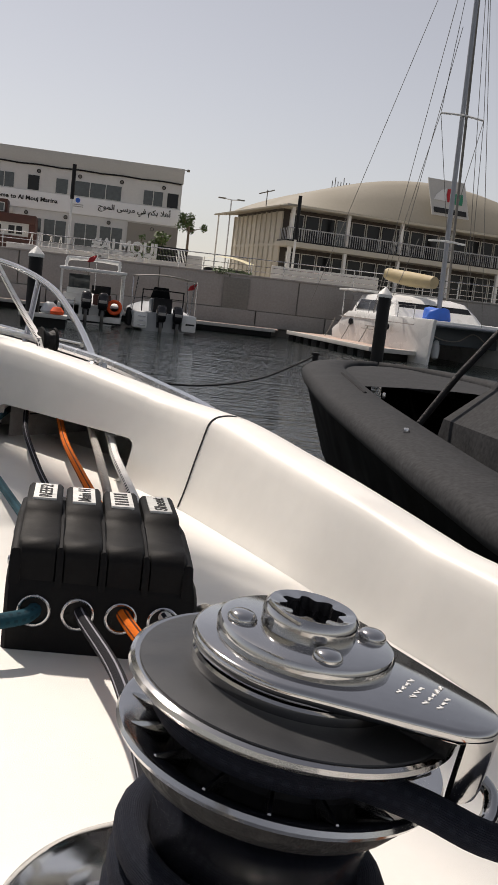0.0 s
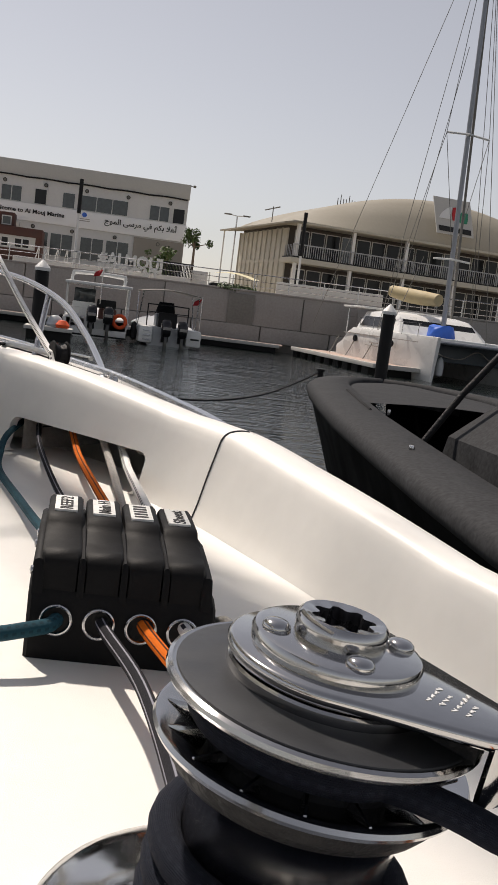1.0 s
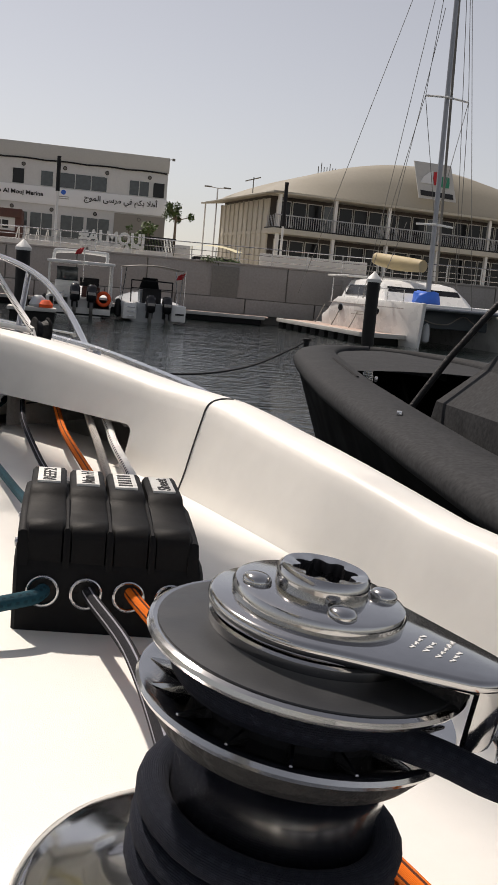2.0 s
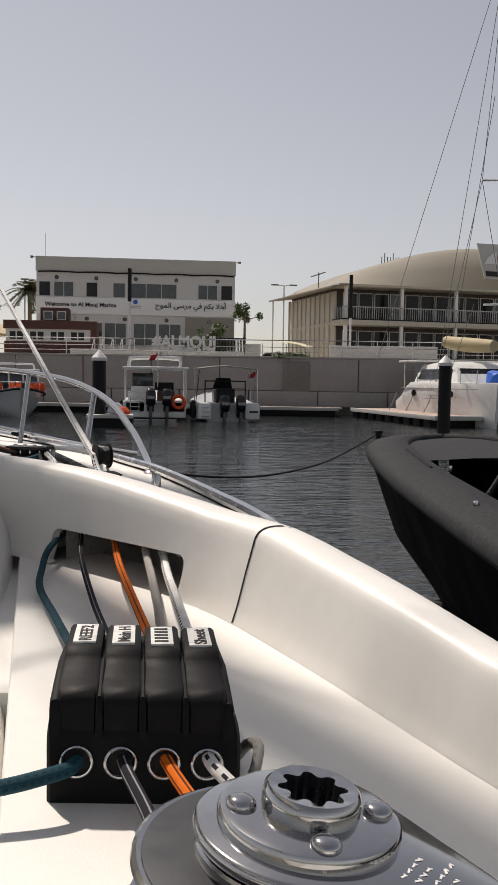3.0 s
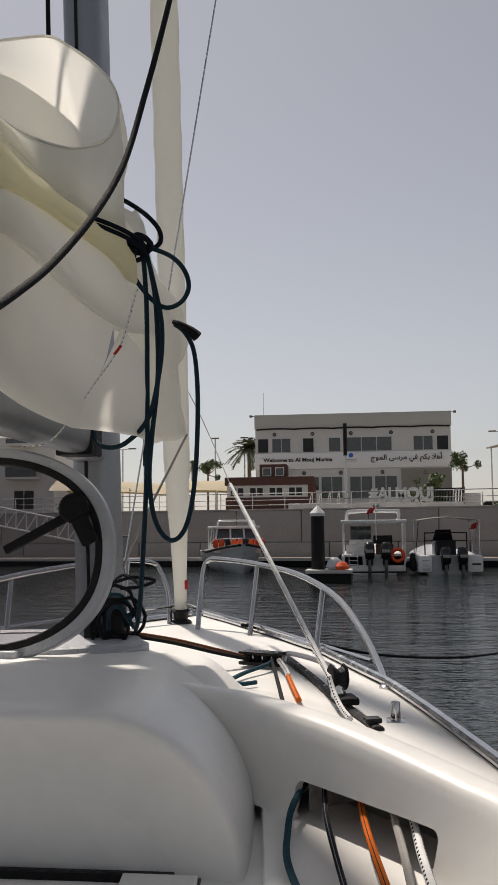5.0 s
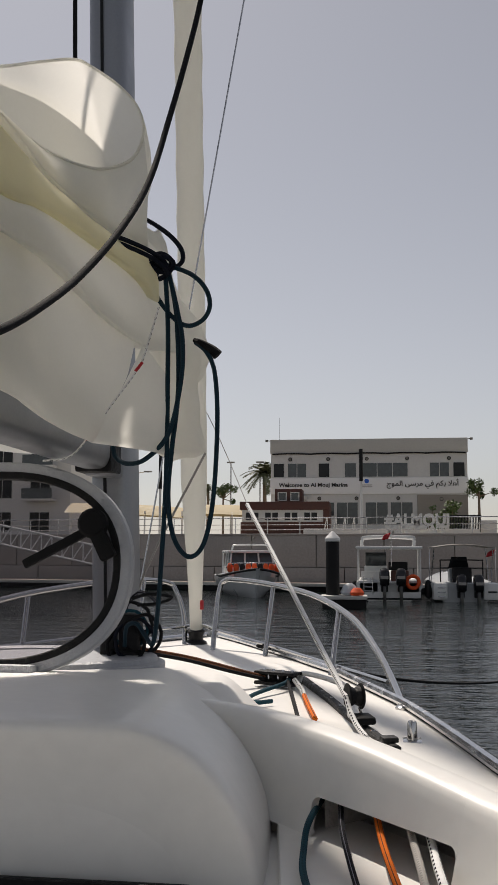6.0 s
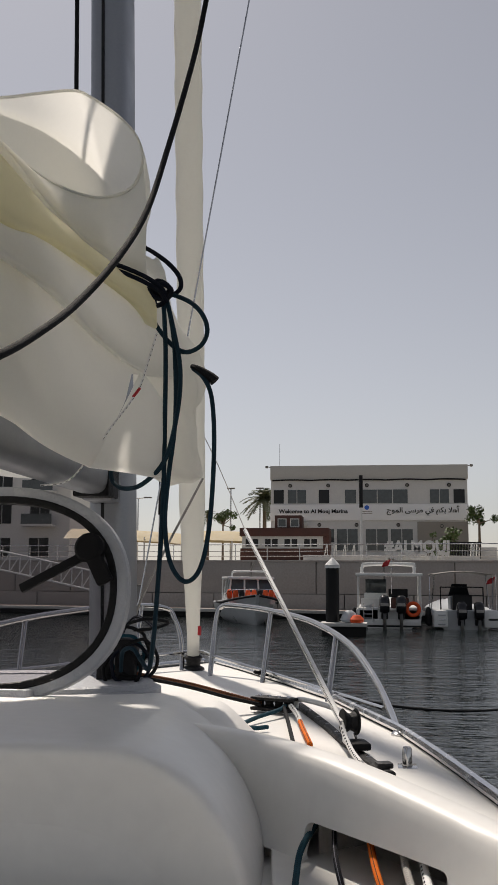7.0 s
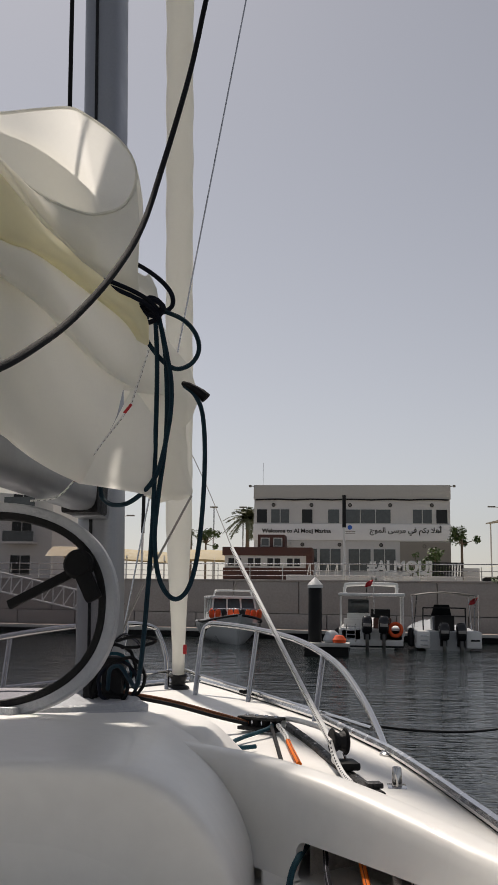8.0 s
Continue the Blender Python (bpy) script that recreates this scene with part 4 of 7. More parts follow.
# the open roll on top of the bundle: its rim looks aft and up, its lower lip runs aft
RIM = [(-0.300, 1.10, 3.02), (-0.285, 1.38, 3.034), (-0.282, 1.58, 3.055), (-0.283, 1.77, 3.097), (-0.280, 1.935, 3.145), (-0.262, 2.09, 3.200), (-0.195, 2.13, 3.243), (-0.166, 2.145, 3.325), (-0.180, 2.14, 3.396), (-0.227, 2.125, 3.456), (-0.308, 2.10, 3.512), (-0.360, 2.08, 3.530), (-0.430, 1.98, 3.472), (-0.470, 1.80, 3.365), (-0.500, 1.60, 3.270), (-0.510, 1.35, 3.170), (-0.480, 1.12, 3.070)]
rim = spline(RIM + [RIM[0]], 5)
mid_ = sum(rim, Vector()) / len(rim)
inner = Vector((-0.36, 2.36, 3.22))
g = Geo()
rows_s = []
for t, sc in ((0, 1.0), (0.06, 1.015), (0.2, 1.0), (0.4, 0.93), (0.6, 0.8), (0.8, 0.58), (0.93, 0.34), (1.0, 0.08)):
    rows_s.append([mid_.lerp(inner, t) + (p - mid_) * sc + Vector((0, 0, -0.05 * math.sin(math.pi * t))) + Vector((0.004, 0, 0.006)) * noise.noise(p * 9 + Vector((t * 3, 0, 0))) for p in rim])
g.sweep_grid(rows_s)
part("rolled_fold", g, SAIL, sail, "open cream roll of sailcloth", angle=70)
part("hem", Geo().tube(rim, 0.0045, 6), SAIL, sail, "stitched hem of the roll")
C1 = [(-0.270, 0.9, 2.98), (-0.250, 1.316, 2.981), (-0.250, 1.583, 2.969), (-0.250, 1.791, 2.979), (-0.245, 2.000, 2.999), (-0.195, 2.055, 2.972), (-0.158, 2.150, 2.985)]
C2 = [(-0.240, 0.9, 2.79), (-0.220, 1.263, 2.803), (-0.220, 1.437, 2.844), (-0.220, 1.620, 2.873), (-0.220, 1.876, 2.902), (-0.185, 2.030, 2.891), (-0.135, 2.065, 2.848), (-0.110, 2.090, 2.811)]
C3 = [(-0.220, 0.9, 2.71), (-0.200, 1.224, 2.718), (-0.200, 1.522, 2.734), (-0.200, 1.728, 2.727), (-0.200, 1.902, 2.721), (-0.174, 2.010, 2.702), (-0.126, 2.045, 2.675)]
C4 = [(-0.260, 0.9, 2.44), (-0.240, 1.356, 2.436), (-0.240, 1.592, 2.414), (-0.240, 1.762, 2.406), (-0.239, 1.935, 2.404)]
INSET = lambda line, x, z: [(a - x, b + 0.4 * x, c + z) for a, b, c in line]
leaf("fold", [(x, y + 0.006, z) for x, y, z in RIM[:8]], C1, SAIL, sail, "white outer fold below the open roll", 0.012, 2.0, wrinkle=0.006)
leaf("fold", INSET(C1, 0.035, 0.030), C2, SAILCREAM, sail, "cream fold crossing the bundle", 0.030, 5.0, wrinkle=0.012)
leaf("fold", INSET(C2, 0.035, 0.030), C3, SAIL, sail, "white draped fold", 0.028, 9.0, wrinkle=0.011)
leaf("fold", INSET(C3, 0.030, 0.030), C4, SAIL, sail, "broad white lower fold", 0.034, 13.0, wrinkle=0.008)
leaf("fold", [(-0.128, 2.03, 2.672), (-0.115, 2.075, 2.656), (-0.085, 2.115, 2.610)], [(-0.243, 1.945, 2.404), (-0.165, 2.055, 2.401), (-0.080, 2.120, 2.390)], SAIL, sail, "white triangular flap", 0.010, 17.0, cols=24, wrinkle=0.003)
leaf("fold", [(-0.27, 2.16, 3.10), (-0.20, 2.19, 3.06), (-0.135, 2.26, 3.00)], [(-0.22, 2.12, 2.70), (-0.15, 2.15, 2.69), (-0.08, 2.24, 2.70)], SAIL, sail, "white cloth gathered beside the mast", 0.02, 25.0, cols=24, wrinkle=0.010)
# hidden sheet, added to keep direct sun off the hood and the near folds
leaf("fold", [(-0.50, 0.9, 3.10), (-0.50, 1.6, 3.28), (-0.46, 2.1, 3.44), (-0.38, 2.48, 3.48)], [(-0.60, 0.9, 2.42), (-0.60, 1.6, 2.40), (-0.58, 2.1, 2.40), (-0.50, 2.46, 2.42)], SAIL, sail, "unseen white sheet that blocks sun beyond the boom", -0.02, 31.0, cols=30, tuck=False)
# body of the bundle along the boom
body_r = []
for k in range(34):
    y = 1.45 - 2.70 * k / 33
    body_r.append([(CX + 0.005 + (0.112 + 0.09 * (1 - step(0.5, 1.1, y))) * (1 + 0.12 * math.sin(3 * a + 4 * y)) * math.cos(a), y, 2.76 + (0.30 + 0.02 * math.sin(5 * y)) * (1 + 0.08 * math.sin(5 * a + 3 * y)) * math.sin(a)) for a in [2 * math.pi * q / 28 for q in range(28)]])
part("bundle", Geo().loft(body_r), SAIL, sail, "white flaked cloth lying along the boom", angle=70)
# bunched cloth at the mast, tied in at the middle
g = Geo()
rings = []
for z, r, x in ((3.10, 0.030, -0.190), (3.06, 0.042, -0.185), (3.00, 0.048, -0.180), (2.94, 0.054, -0.175), (2.88, 0.066, -0.160), (2.81, 0.092, -0.130), (2.74, 0.106, -0.118), (2.69, 0.104, -0.112), (2.64, 0.084, -0.104), (2.620, 0.066, -0.100), (2.600, 0.066, -0.098), (2.56, 0.074, -0.098), (2.50, 0.070, -0.096), (2.45, 0.078, -0.092), (2.42, 0.080, -0.088), (2.405, 0.052, -0.088)):
    rings.append([(x + r * (1 + 0.10 * math.sin(3 * a + z * 9) + 0.05 * math.sin(7 * a + z * 23)) * math.cos(a), 2.34 + 1.0 * r * (1 + 0.10 * math.sin(3 * a + z * 9)) * math.sin(a), z + 0.012 * math.sin(2 * a)) for a in [2 * math.pi * k / 36 for k in range(36)]])
part("bunched_luff", g.loft(rings), SAIL, sail, "bunched white luff tied in at the middle", angle=70)
# ties with red marks
tie = rope("sail_tie", [(-0.085, 2.028, 2.775), (-0.108, 2.010, 2.675), (-0.128, 1.994, 2.605), (-0.184, 1.952, 2.505), (-0.234, 1.914, 2.414), (-0.276, 1.886, 2.358), (-0.34, 1.87, 2.346)], 0.0026, WHTROPE, "thin white sail tie with red marks")
tie["category"] = "sail tie"
for c in ((-0.128, 1.992, 2.605), (-0.234, 1.912, 2.414)):
    part("red_mark", Geo().tube([Vector(c) + Vector((0.008, 0.004, 0.013)), Vector(c), Vector(c) - Vector((0.008, 0.004, 0.012))], 0.0042, 8), RED, tie, "red cloth mark")
# furled headsail on the forestay
fur = thing("furled_headsail", label="white headsail rolled tight on its forestay", category="sail")
fx = lambda z: -0.405 + 0.014 * (z - 1.74)
fp = []
for k in range(60):
    z = 1.735 + 7.3 * k / 59
    fp.append((fx(z), 4.3 - 0.20 * (z - 1.735), z))
part("rolled_cloth", Geo().tube(fp, lambda s: 0.030 + 0.036 * step(0, 0.12, s) + 0.0025 * math.sin(s * 190), 18), SAIL, fur)
part("furler_drum", Geo().lathe([(0.012, 1.800), (0.020, 1.795), (0.026, 1.775), (0.024, 1.745), (0.040, 1.738), (0.046, 1.728), (0.036, 1.712), (0.034, 1.690), (0.052, 1.680), (0.054, 1.668), (0.030, 1.655), (0.02, 1.60)], (fx(1.66), 4.31, 0), 24), BLACKMAT, fur, "black furling drum")
part("cage", Geo().tube([(fx(1.66) + 0.055 * math.cos(a), 4.31 + 0.055 * math.sin(a), 1.655 + 0.02 * math.sin(2 * a)) for a in [2 * math.pi * k / 24 for k in range(25)]], 0.004, 6), STEEL, fur, "bent steel guard")
part("red_patch", Geo().box(fx(1.85) + 0.028, 4.245, 1.84, fx(1.85) + 0.044, 4.262, 1.885, 0.003), RED, fur, "small red patch")
# pulpit
pul = thing("pulpit", label="polished steel bow pulpit rails", category="pulpit")
part("top_rail", Geo().tube([(-0.27, 4.0, 1.645), (-0.273, 4.1, 1.794), (-0.262, 4.14, 1.94), (-0.235, 4.14, 1.985), (-0.17, 4.08, 1.992), (0.029, 3.85, 1.977), (0.241, 3.5, 1.944), (0.399, 3.15, 1.879), (0.491, 2.85, 1.788), (0.54, 2.55, 1.719), (0.558, 2.33, 1.686)], 0.0125, 12, smooth=8), CHROME, pul)
part("leg", Geo().tube([(0.031, 3.85, 1.974), (0.004, 3.75, 1.66)], 0.011, 10), CHROME, pul)
part("leg", Geo().tube([(0.346, 3.28, 1.905), (0.322, 3.1, 1.675)], 0.011, 10), CHROME, pul)
part("lower_rail", Geo().tube([(-0.275, 4.08, 1.757), (0.035, 3.8, 1.71), (0.323, 3.2, 1.704), (0.52, 2.65, 1.717)], 0.0075, 8), CHROME, pul)
part("top_rail", Geo().tube([(-0.455, 4.27, 1.64), (-0.478, 4.35, 1.802), (-0.520, 4.38, 1.912), (-0.565, 4.38, 1.965), (-0.668, 4.2, 1.984), (-0.789, 3.8, 1.978), (-1.0, 3.3, 1.93), (-1.2, 2.9, 1.82), (-1.3, 2.5, 1.69)], 0.0125, 12, smooth=8), CHROME, pul)
part("leg", Geo().tube([(-0.654, 4.22, 1.979), (-0.637, 4.0, 1.66)], 0.011, 10), CHROME, pul)
part("leg", Geo().tube([(-0.95, 3.42, 1.94), (-0.93, 3.3, 1.67)], 0.011, 10), CHROME, pul)
part("lower_rail", Geo().tube([(-0.47, 4.3, 1.751), (-0.68, 4.05, 1.744), (-1.05, 3.3, 1.735)], 0.0075, 8), CHROME, pul)
part("foot", Geo().lathe([(0.0, 0), (0.022, 0), (0.022, 0.006), (0.014, 0.012), (0.0, 0.012)], (0.558, 2.33, 1.686), 16), CHROME, pul)
# forestay toggles
part("cross_bar", Geo().tube([(-0.47, 4.3, 1.751), (-0.40, 4.36, 1.757), (-0.275, 4.08, 1.757)], 0.009, 8, smooth=5), STEEL, pul)

# rigging lines
rope("halyard", [(-0.476, 2.45, 3.60), (-0.49, 2.45, 4.116), (-0.56, 2.5, 6.5)], 0.0075, BLACKROPE, "black halyard beside the mast", k=3)
rope("topping_lift", [(0.12, 1.95, 4.05), (0.069, 1.92, 3.734), (0.04, 1.91, 3.555), (0.024, 1.83, 3.371), (0.006, 1.727, 3.166), (0.0, 1.556, 2.934), (-0.011, 1.37, 2.758), (-0.026, 1.174, 2.607), (-0.028, 0.986, 2.5), (-0.033, 0.825, 2.421), (-0.067, 0.675, 2.358), (-0.20, 0.1, 2.40), (-0.38, -1.2, 2.52)], 0.0072, BLACKROPE, "thick black rope hanging across the sail")
rope("shroud", [(-0.399, 2.95, 1.73), (0.033, 3.1, 4.561), (0.4, 3.2, 6.9)], 0.0035, STEEL, "dark steel wire stay", n=6, k=2)
rope("rope", [(-0.112, 2.9, 2.472), (-0.292, 2.75, 2.044), (-0.34, 2.72, 1.80)], 0.0045, GREYROPE, "pale line leading down to the mast foot", n=8, k=4)
rope("rope", [(-0.21, 2.2, 3.10), (-0.166, 2.2, 3.085), (-0.09, 2.15, 3.022), (-0.051, 2.15, 2.975), (-0.05, 2.15, 2.936), (-0.09, 2.14, 2.915), (-0.14, 2.12, 2.935)], 0.0068, NAVY, "dark blue rope loop tied round the sail")
rope("rope", [(-0.09, 2.13, 2.925), (-0.012, 2.1, 2.886), (0.029, 2.1, 2.844), (0.042, 2.1, 2.795), (0.022, 2.1, 2.755), (-0.021, 2.1, 2.74), (-0.07, 2.12, 2.774), (-0.12, 2.13, 2.846), (-0.116, 2.13, 2.905)], 0.0066, DEEPTEAL, "dark teal rope loop hanging from the knot")
rope("rope", [(-0.091, 2.12, 2.915), (-0.078, 2.11, 2.755), (-0.076, 2.11, 2.546), (-0.077, 2.11, 2.31), (-0.095, 2.14, 2.065), (-0.116, 2.19, 1.925), (-0.141, 2.25, 1.862), (-0.176, 2.3, 1.882), (-0.206, 2.32, 1.912), (-0.243, 2.35, 1.9), (-0.261, 2.4, 1.84)], 0.0066, DEEPTEAL, "dark long teal rope tail hanging to the cabin top")
rope("rope", [(-0.084, 2.13, 2.909), (-0.05, 2.10, 2.787), (-0.033, 2.10, 2.689), (-0.038, 2.10, 2.577), (-0.067, 2.09, 2.44), (-0.134, 2.11, 2.373), (-0.198, 2.15, 2.364), (-0.24, 2.18, 2.388), (-0.253, 2.2, 2.43)], 0.0066, DEEPTEAL, "dark teal rope loop swinging under the sail")
rope("rope", [(-0.07, 2.12, 2.86), (-0.052, 2.11, 2.754), (-0.046, 2.11, 2.561), (-0.063, 2.11, 2.388), (-0.070, 2.11, 2.264), (-0.055, 2.12, 2.157), (-0.014, 2.12, 2.107), (0.027, 2.12, 2.142), (0.052, 2.12, 2.263), (0.062, 2.12, 2.465), (0.049, 2.15, 2.613), (0.02, 2.18, 2.681), (-0.016, 2.2, 2.715)], 0.0066, DEEPTEAL, "dark long teal rope loop beside the sail")
solid("knot", Geo().tube([(-0.13, 2.11, 2.93), (-0.10, 2.09, 2.945), (-0.07, 2.10, 2.93), (-0.075, 2.11, 2.90), (-0.11, 2.10, 2.90), (-0.125, 2.10, 2.92), (-0.09, 2.085, 2.935), (-0.06, 2.09, 2.915), (-0.09, 2.11, 2.885), (-0.12, 2.12, 2.88)], 0.0072, 10, smooth=6), NAVY, "tight dark blue knot on the sail", "knot")
for dz in (0.0, -0.016):
    rope("rope", [(-0.235, 2.03, 2.985 + dz), (-0.19, 2.035, 2.972 + dz), (-0.13, 2.065, 2.950 + dz), (-0.090, 2.085, 2.925 + dz), (-0.075, 2.10, 2.90 + dz)], 0.0066, NAVY, "dark blue rope wrapped round the sail to the knot")
solid("rope_end", Geo().tube([(-0.02, 2.2, 2.722), (0.0, 2.19, 2.712), (0.035, 2.18, 2.688), (0.052, 2.18, 2.672)], lambda s: 0.007 + 0.009 * s, 8, smooth=4), BLACKROPE, "frayed black rope end", "rope")
rope("jib_sheet", [(0.412, 2.02, 1.759), (0.291, 2.6, 1.869), (0.122, 3.2, 2.071), (-0.075, 3.75, 2.332)], 0.0088, WHTROPE, "white rope with dark flecks leading up from the deck block", k=5)
rope("jib_sheet", [(-0.075, 3.75, 2.332), (-0.259, 4.12, 2.664), (-0.40, 4.18, 2.93)], 0.0022, GREYROPE, "thin pale line to the headsail clew", n=6, k=3)
rope("rope", [(-0.32, 2.5, 1.83), (-0.287, 2.5, 1.832), (-0.224, 2.5, 1.820), (-0.102, 2.58, 1.790), (0.028, 2.68, 1.745), (0.12, 2.75, 1.712)], 0.0062, BROWNROPE, "tan rope led from the mast foot")
rope("rope", [(-0.32, 2.47, 1.825), (-0.224, 2.47, 1.815), (-0.102, 2.55, 1.785), (0.028, 2.65, 1.740), (0.12, 2.73, 1.710)], 0.0058, BLACKROPE, "black rope led from the mast foot")

# deck fittings
org = thing("deck_organiser", label="black deck organiser with turning sheaves", category="deck organiser")
om = Matrix.Translation((0.165, 2.74, 1.690)) @ Matrix.Rotation(radians(-25), 4, 'Z')
org.matrix_world = om
part("base", Geo().box(-0.075, -0.03, 0, 0.075, 0.03, 0.012, 0.004), BLACKMAT, org)
part("top", Geo().box(-0.075, -0.03, 0.034, 0.075, 0.03, 0.044, 0.004), BLACKMAT, org)
for k in range(4):
    part("sheave", Geo().lathe([(0.006, 0.012), (0.017, 0.012), (0.013, 0.023), (0.017, 0.034), (0.006, 0.034)], (-0.054 + 0.036 * k, 0, 0), 16), BLACKPL, org)
    part("bolt", Geo().lathe([(0.0, 0.044), (0.007, 0.044), (0.006, 0.049), (0.0, 0.05)], (-0.054 + 0.036 * k, 0, 0), 12), STEEL, org)
rope("rope", [(0.205, 2.70, 1.712), (0.19, 2.62, 1.708), (0.135, 2.48, 1.702), (0.115, 2.36, 1.700), (0.15, 2.30, 1.700), (0.19, 2.33, 1.70)], 0.0062, TEAL, "teal rope tail lying on the deck")
rope("rope", [(0.20, 2.70, 1.712), (0.235, 2.45, 1.706), (0.275, 2.15, 1.70), (0.30, 1.95, 1.70)], 0.0056, BLACKROPE, "black rope led aft from the organiser")
rope("rope", [(0.225, 2.68, 1.714), (0.26, 2.52, 1.708), (0.275, 2.42, 1.704)], 0.008, WHTROPE, "frayed white rope end")
rope("rope", [(0.275, 2.42, 1.704), (0.295, 2.28, 1.703), (0.33, 2.05, 1.702)], 0.0072, ORANGE, "orange rope led aft on the deck")
trk = thing("jib_track", label="curved black jib track screwed to the deck", category="track")
tp = spline([(0.205, 3.00, 0), (0.285, 2.70, 0), (0.355, 2.42, 0), (0.415, 2.15, 0), (0.475, 1.92, 0), (0.525, 1.75, 0)], 6)
tr_l = []
for i, p in enumerate(tp):
    d = (tp[min(i + 1, len(tp) - 1)] - tp[max(i - 1, 0)]).normalized()
    nr = Vector((d.y, -d.x, 0))
    tr_l.append([p + nr * o + Vector((0, 0, z)) for o, z in ((-0.013, 1.683), (-0.013, 1.696), (-0.008, 1.700), (0.008, 1.700), (0.013, 1.696), (0.013, 1.683))])
part("rail", Geo().loft(tr_l), BLACKMAT, trk)
for k in range(3, len(tp) - 1, 3):
    part("screw", Geo().lathe([(0.0, 0.0), (0.005, 0.0), (0.004, 0.002), (0.0, 0.002)], tp[k] + Vector((0, 0, 1.700)), 10), STEEL, trk)
car = part("car", Geo().box(-0.024, -0.04, 0, 0.024, 0.04, 0.018, 0.007, Matrix.Translation((0.452, 1.995, 1.705)) @ Matrix.Rotation(radians(14), 4, 'Z')), BLACKPL, trk, "black sliding car")
part("end_stop", Geo().box(-0.018, -0.018, 0, 0.018, 0.018, 0.012, 0.004, Matrix.Translation((0.512, 1.79, 1.700)) @ Matrix.Rotation(radians(16), 4, 'Z')), BLACKMAT, trk)
blk = thing("deck_block", label="black turning block standing on its track car", category="block")
bmx = Matrix.Translation((0.430, 2.035, 1.762)) @ Matrix.Rotation(radians(20), 4, 'Z')
blk.matrix_world = bmx
for s in (-1, 1):
    part("cheek", Geo().lathe([(0.0, -0.003), (0.030, -0.003), (0.033, 0), (0.030, 0.003), (0.0, 0.004)], (0, 0, 0), 24, m=Matrix.Translation((s * 0.017, 0, 0)) @ Matrix.Rotation(radians(90), 4, 'Y')), BLACKPL, blk)
part("sheave", Geo().lathe([(0.006, -0.013), (0.026, -0.013), (0.020, 0.0), (0.026, 0.013), (0.006, 0.013)], (0, 0, 0), 24, m=Matrix.Rotation(radians(90), 4, 'Y')), BLACKMAT, blk)
part("pin", Geo().lathe([(0.0, -0.024), (0.006, -0.024), (0.006, 0.024), (0.0, 0.024)], (0, 0, 0), 12, m=Matrix.Rotation(radians(90), 4, 'Y')), STEEL, blk)
part("shackle", Geo().tube([(-0.012, 0, -0.028), (-0.016, 0, -0.045), (0, 0, -0.056), (0.016, 0, -0.045), (0.012, 0, -0.028)], 0.004, 8, smooth=5), STEEL, blk)
rope("jib_sheet", [(0.412, 2.02, 1.759), (0.420, 1.985, 1.735), (0.440, 1.90, 1.712), (0.462, 1.80, 1.706)], 0.0068, WHTROPE, "white rope with dark flecks running aft from the block")
grab = thing("grab_rail", label="low white moulded grab rail on the side deck", category="rail")
part("bar", Geo().tube([(0.235, 2.75, 1.69), (0.24, 2.75, 1.722), (0.26, 2.72, 1.730), (0.326, 2.6, 1.733), (0.395, 2.45, 1.731), (0.408, 2.42, 1.722), (0.41, 2.41, 1.69)], 0.008, 10, smooth=5), PAINTWH, grab)
sb = thing("stanchion_base", Matrix.Translation((0.566, 1.87, 1.685)), "polished steel stanchion base on the deck edge", "stanchion")
part("plate", Geo().box(-0.022, -0.03, 0, 0.022, 0.03, 0.006, 0.002), CHROME, sb)
part("socket", Geo().lathe([(0.0, 0.004), (0.012, 0.004), (0.0105, 0.045), (0.009, 0.048), (0.0, 0.042)], n=20), CHROME, sb)
# open hatch
hat = thing("deck_hatch", label="round-ended smoked deck hatch standing open", category="hatch")
hm = Matrix.Translation((-0.535, 2.08, 2.075)) @ Matrix.Rotation(radians(-6), 4, 'X')
hat.matrix_world = hm


def oval(rx, rz, y, n=72):
    return [(rx * math.copysign(abs(math.cos(a)) ** 0.88, math.cos(a)), y, rz * math.copysign(abs(math.sin(a)) ** 0.88, math.sin(a))) for a in [2 * math.pi * k / n for k in range(n)]]


def hoop(r1, z1, r0, z0, y0, y1, e=0.005):
    rs = [oval(r0, z0, y0 + e), oval(r0 + e, z0 + e, y0), oval(r1 - e, z1 - e, y0), oval(r1, z1, y0 + e), oval(r1, z1, y1 - e), oval(r1 - e, z1 - e, y1), oval(r0 + e, z0 + e, y1), oval(r0, z0, y1 - e), oval(r0, z0, y0 + e)]
    return Geo().loft(rs, True, False)


part("frame", hoop(0.378, 0.290, 0.345, 0.258, -0.022, 0.022), GREYPL, hat, "pale grey oval frame")
part("seal", hoop(0.350, 0.263, 0.330, 0.243, -0.026, 0.010, 0.003), RUBBER, hat, "black rubber seal")
pane = part("pane", Geo().loft([oval(0.340, 0.252, -0.006), oval(0.340, 0.252, 0.004)]), ACRYLIC, hat, "smoked acrylic pane")
pane.visible_shadow = False
hnd = part("handle", Geo().lathe([(0.0, -0.025), (0.034, -0.025), (0.040, -0.012), (0.040, 0.010), (0.032, 0.02), (0.0, 0.02)], (0.275, -0.045, 0.115), 24, m=Matrix.Rotation(radians(90), 4, 'X')), BLACKPL, hat, "black locking handle")
part("grip", Geo().box(-0.022, -0.016, -0.105, 0.022, 0.016, 0.0, 0.008, Matrix.Translation((0.275, -0.045, 0.115)) @ Matrix.Rotation(radians(-28), 4, 'Y')), BLACKPL, hnd)
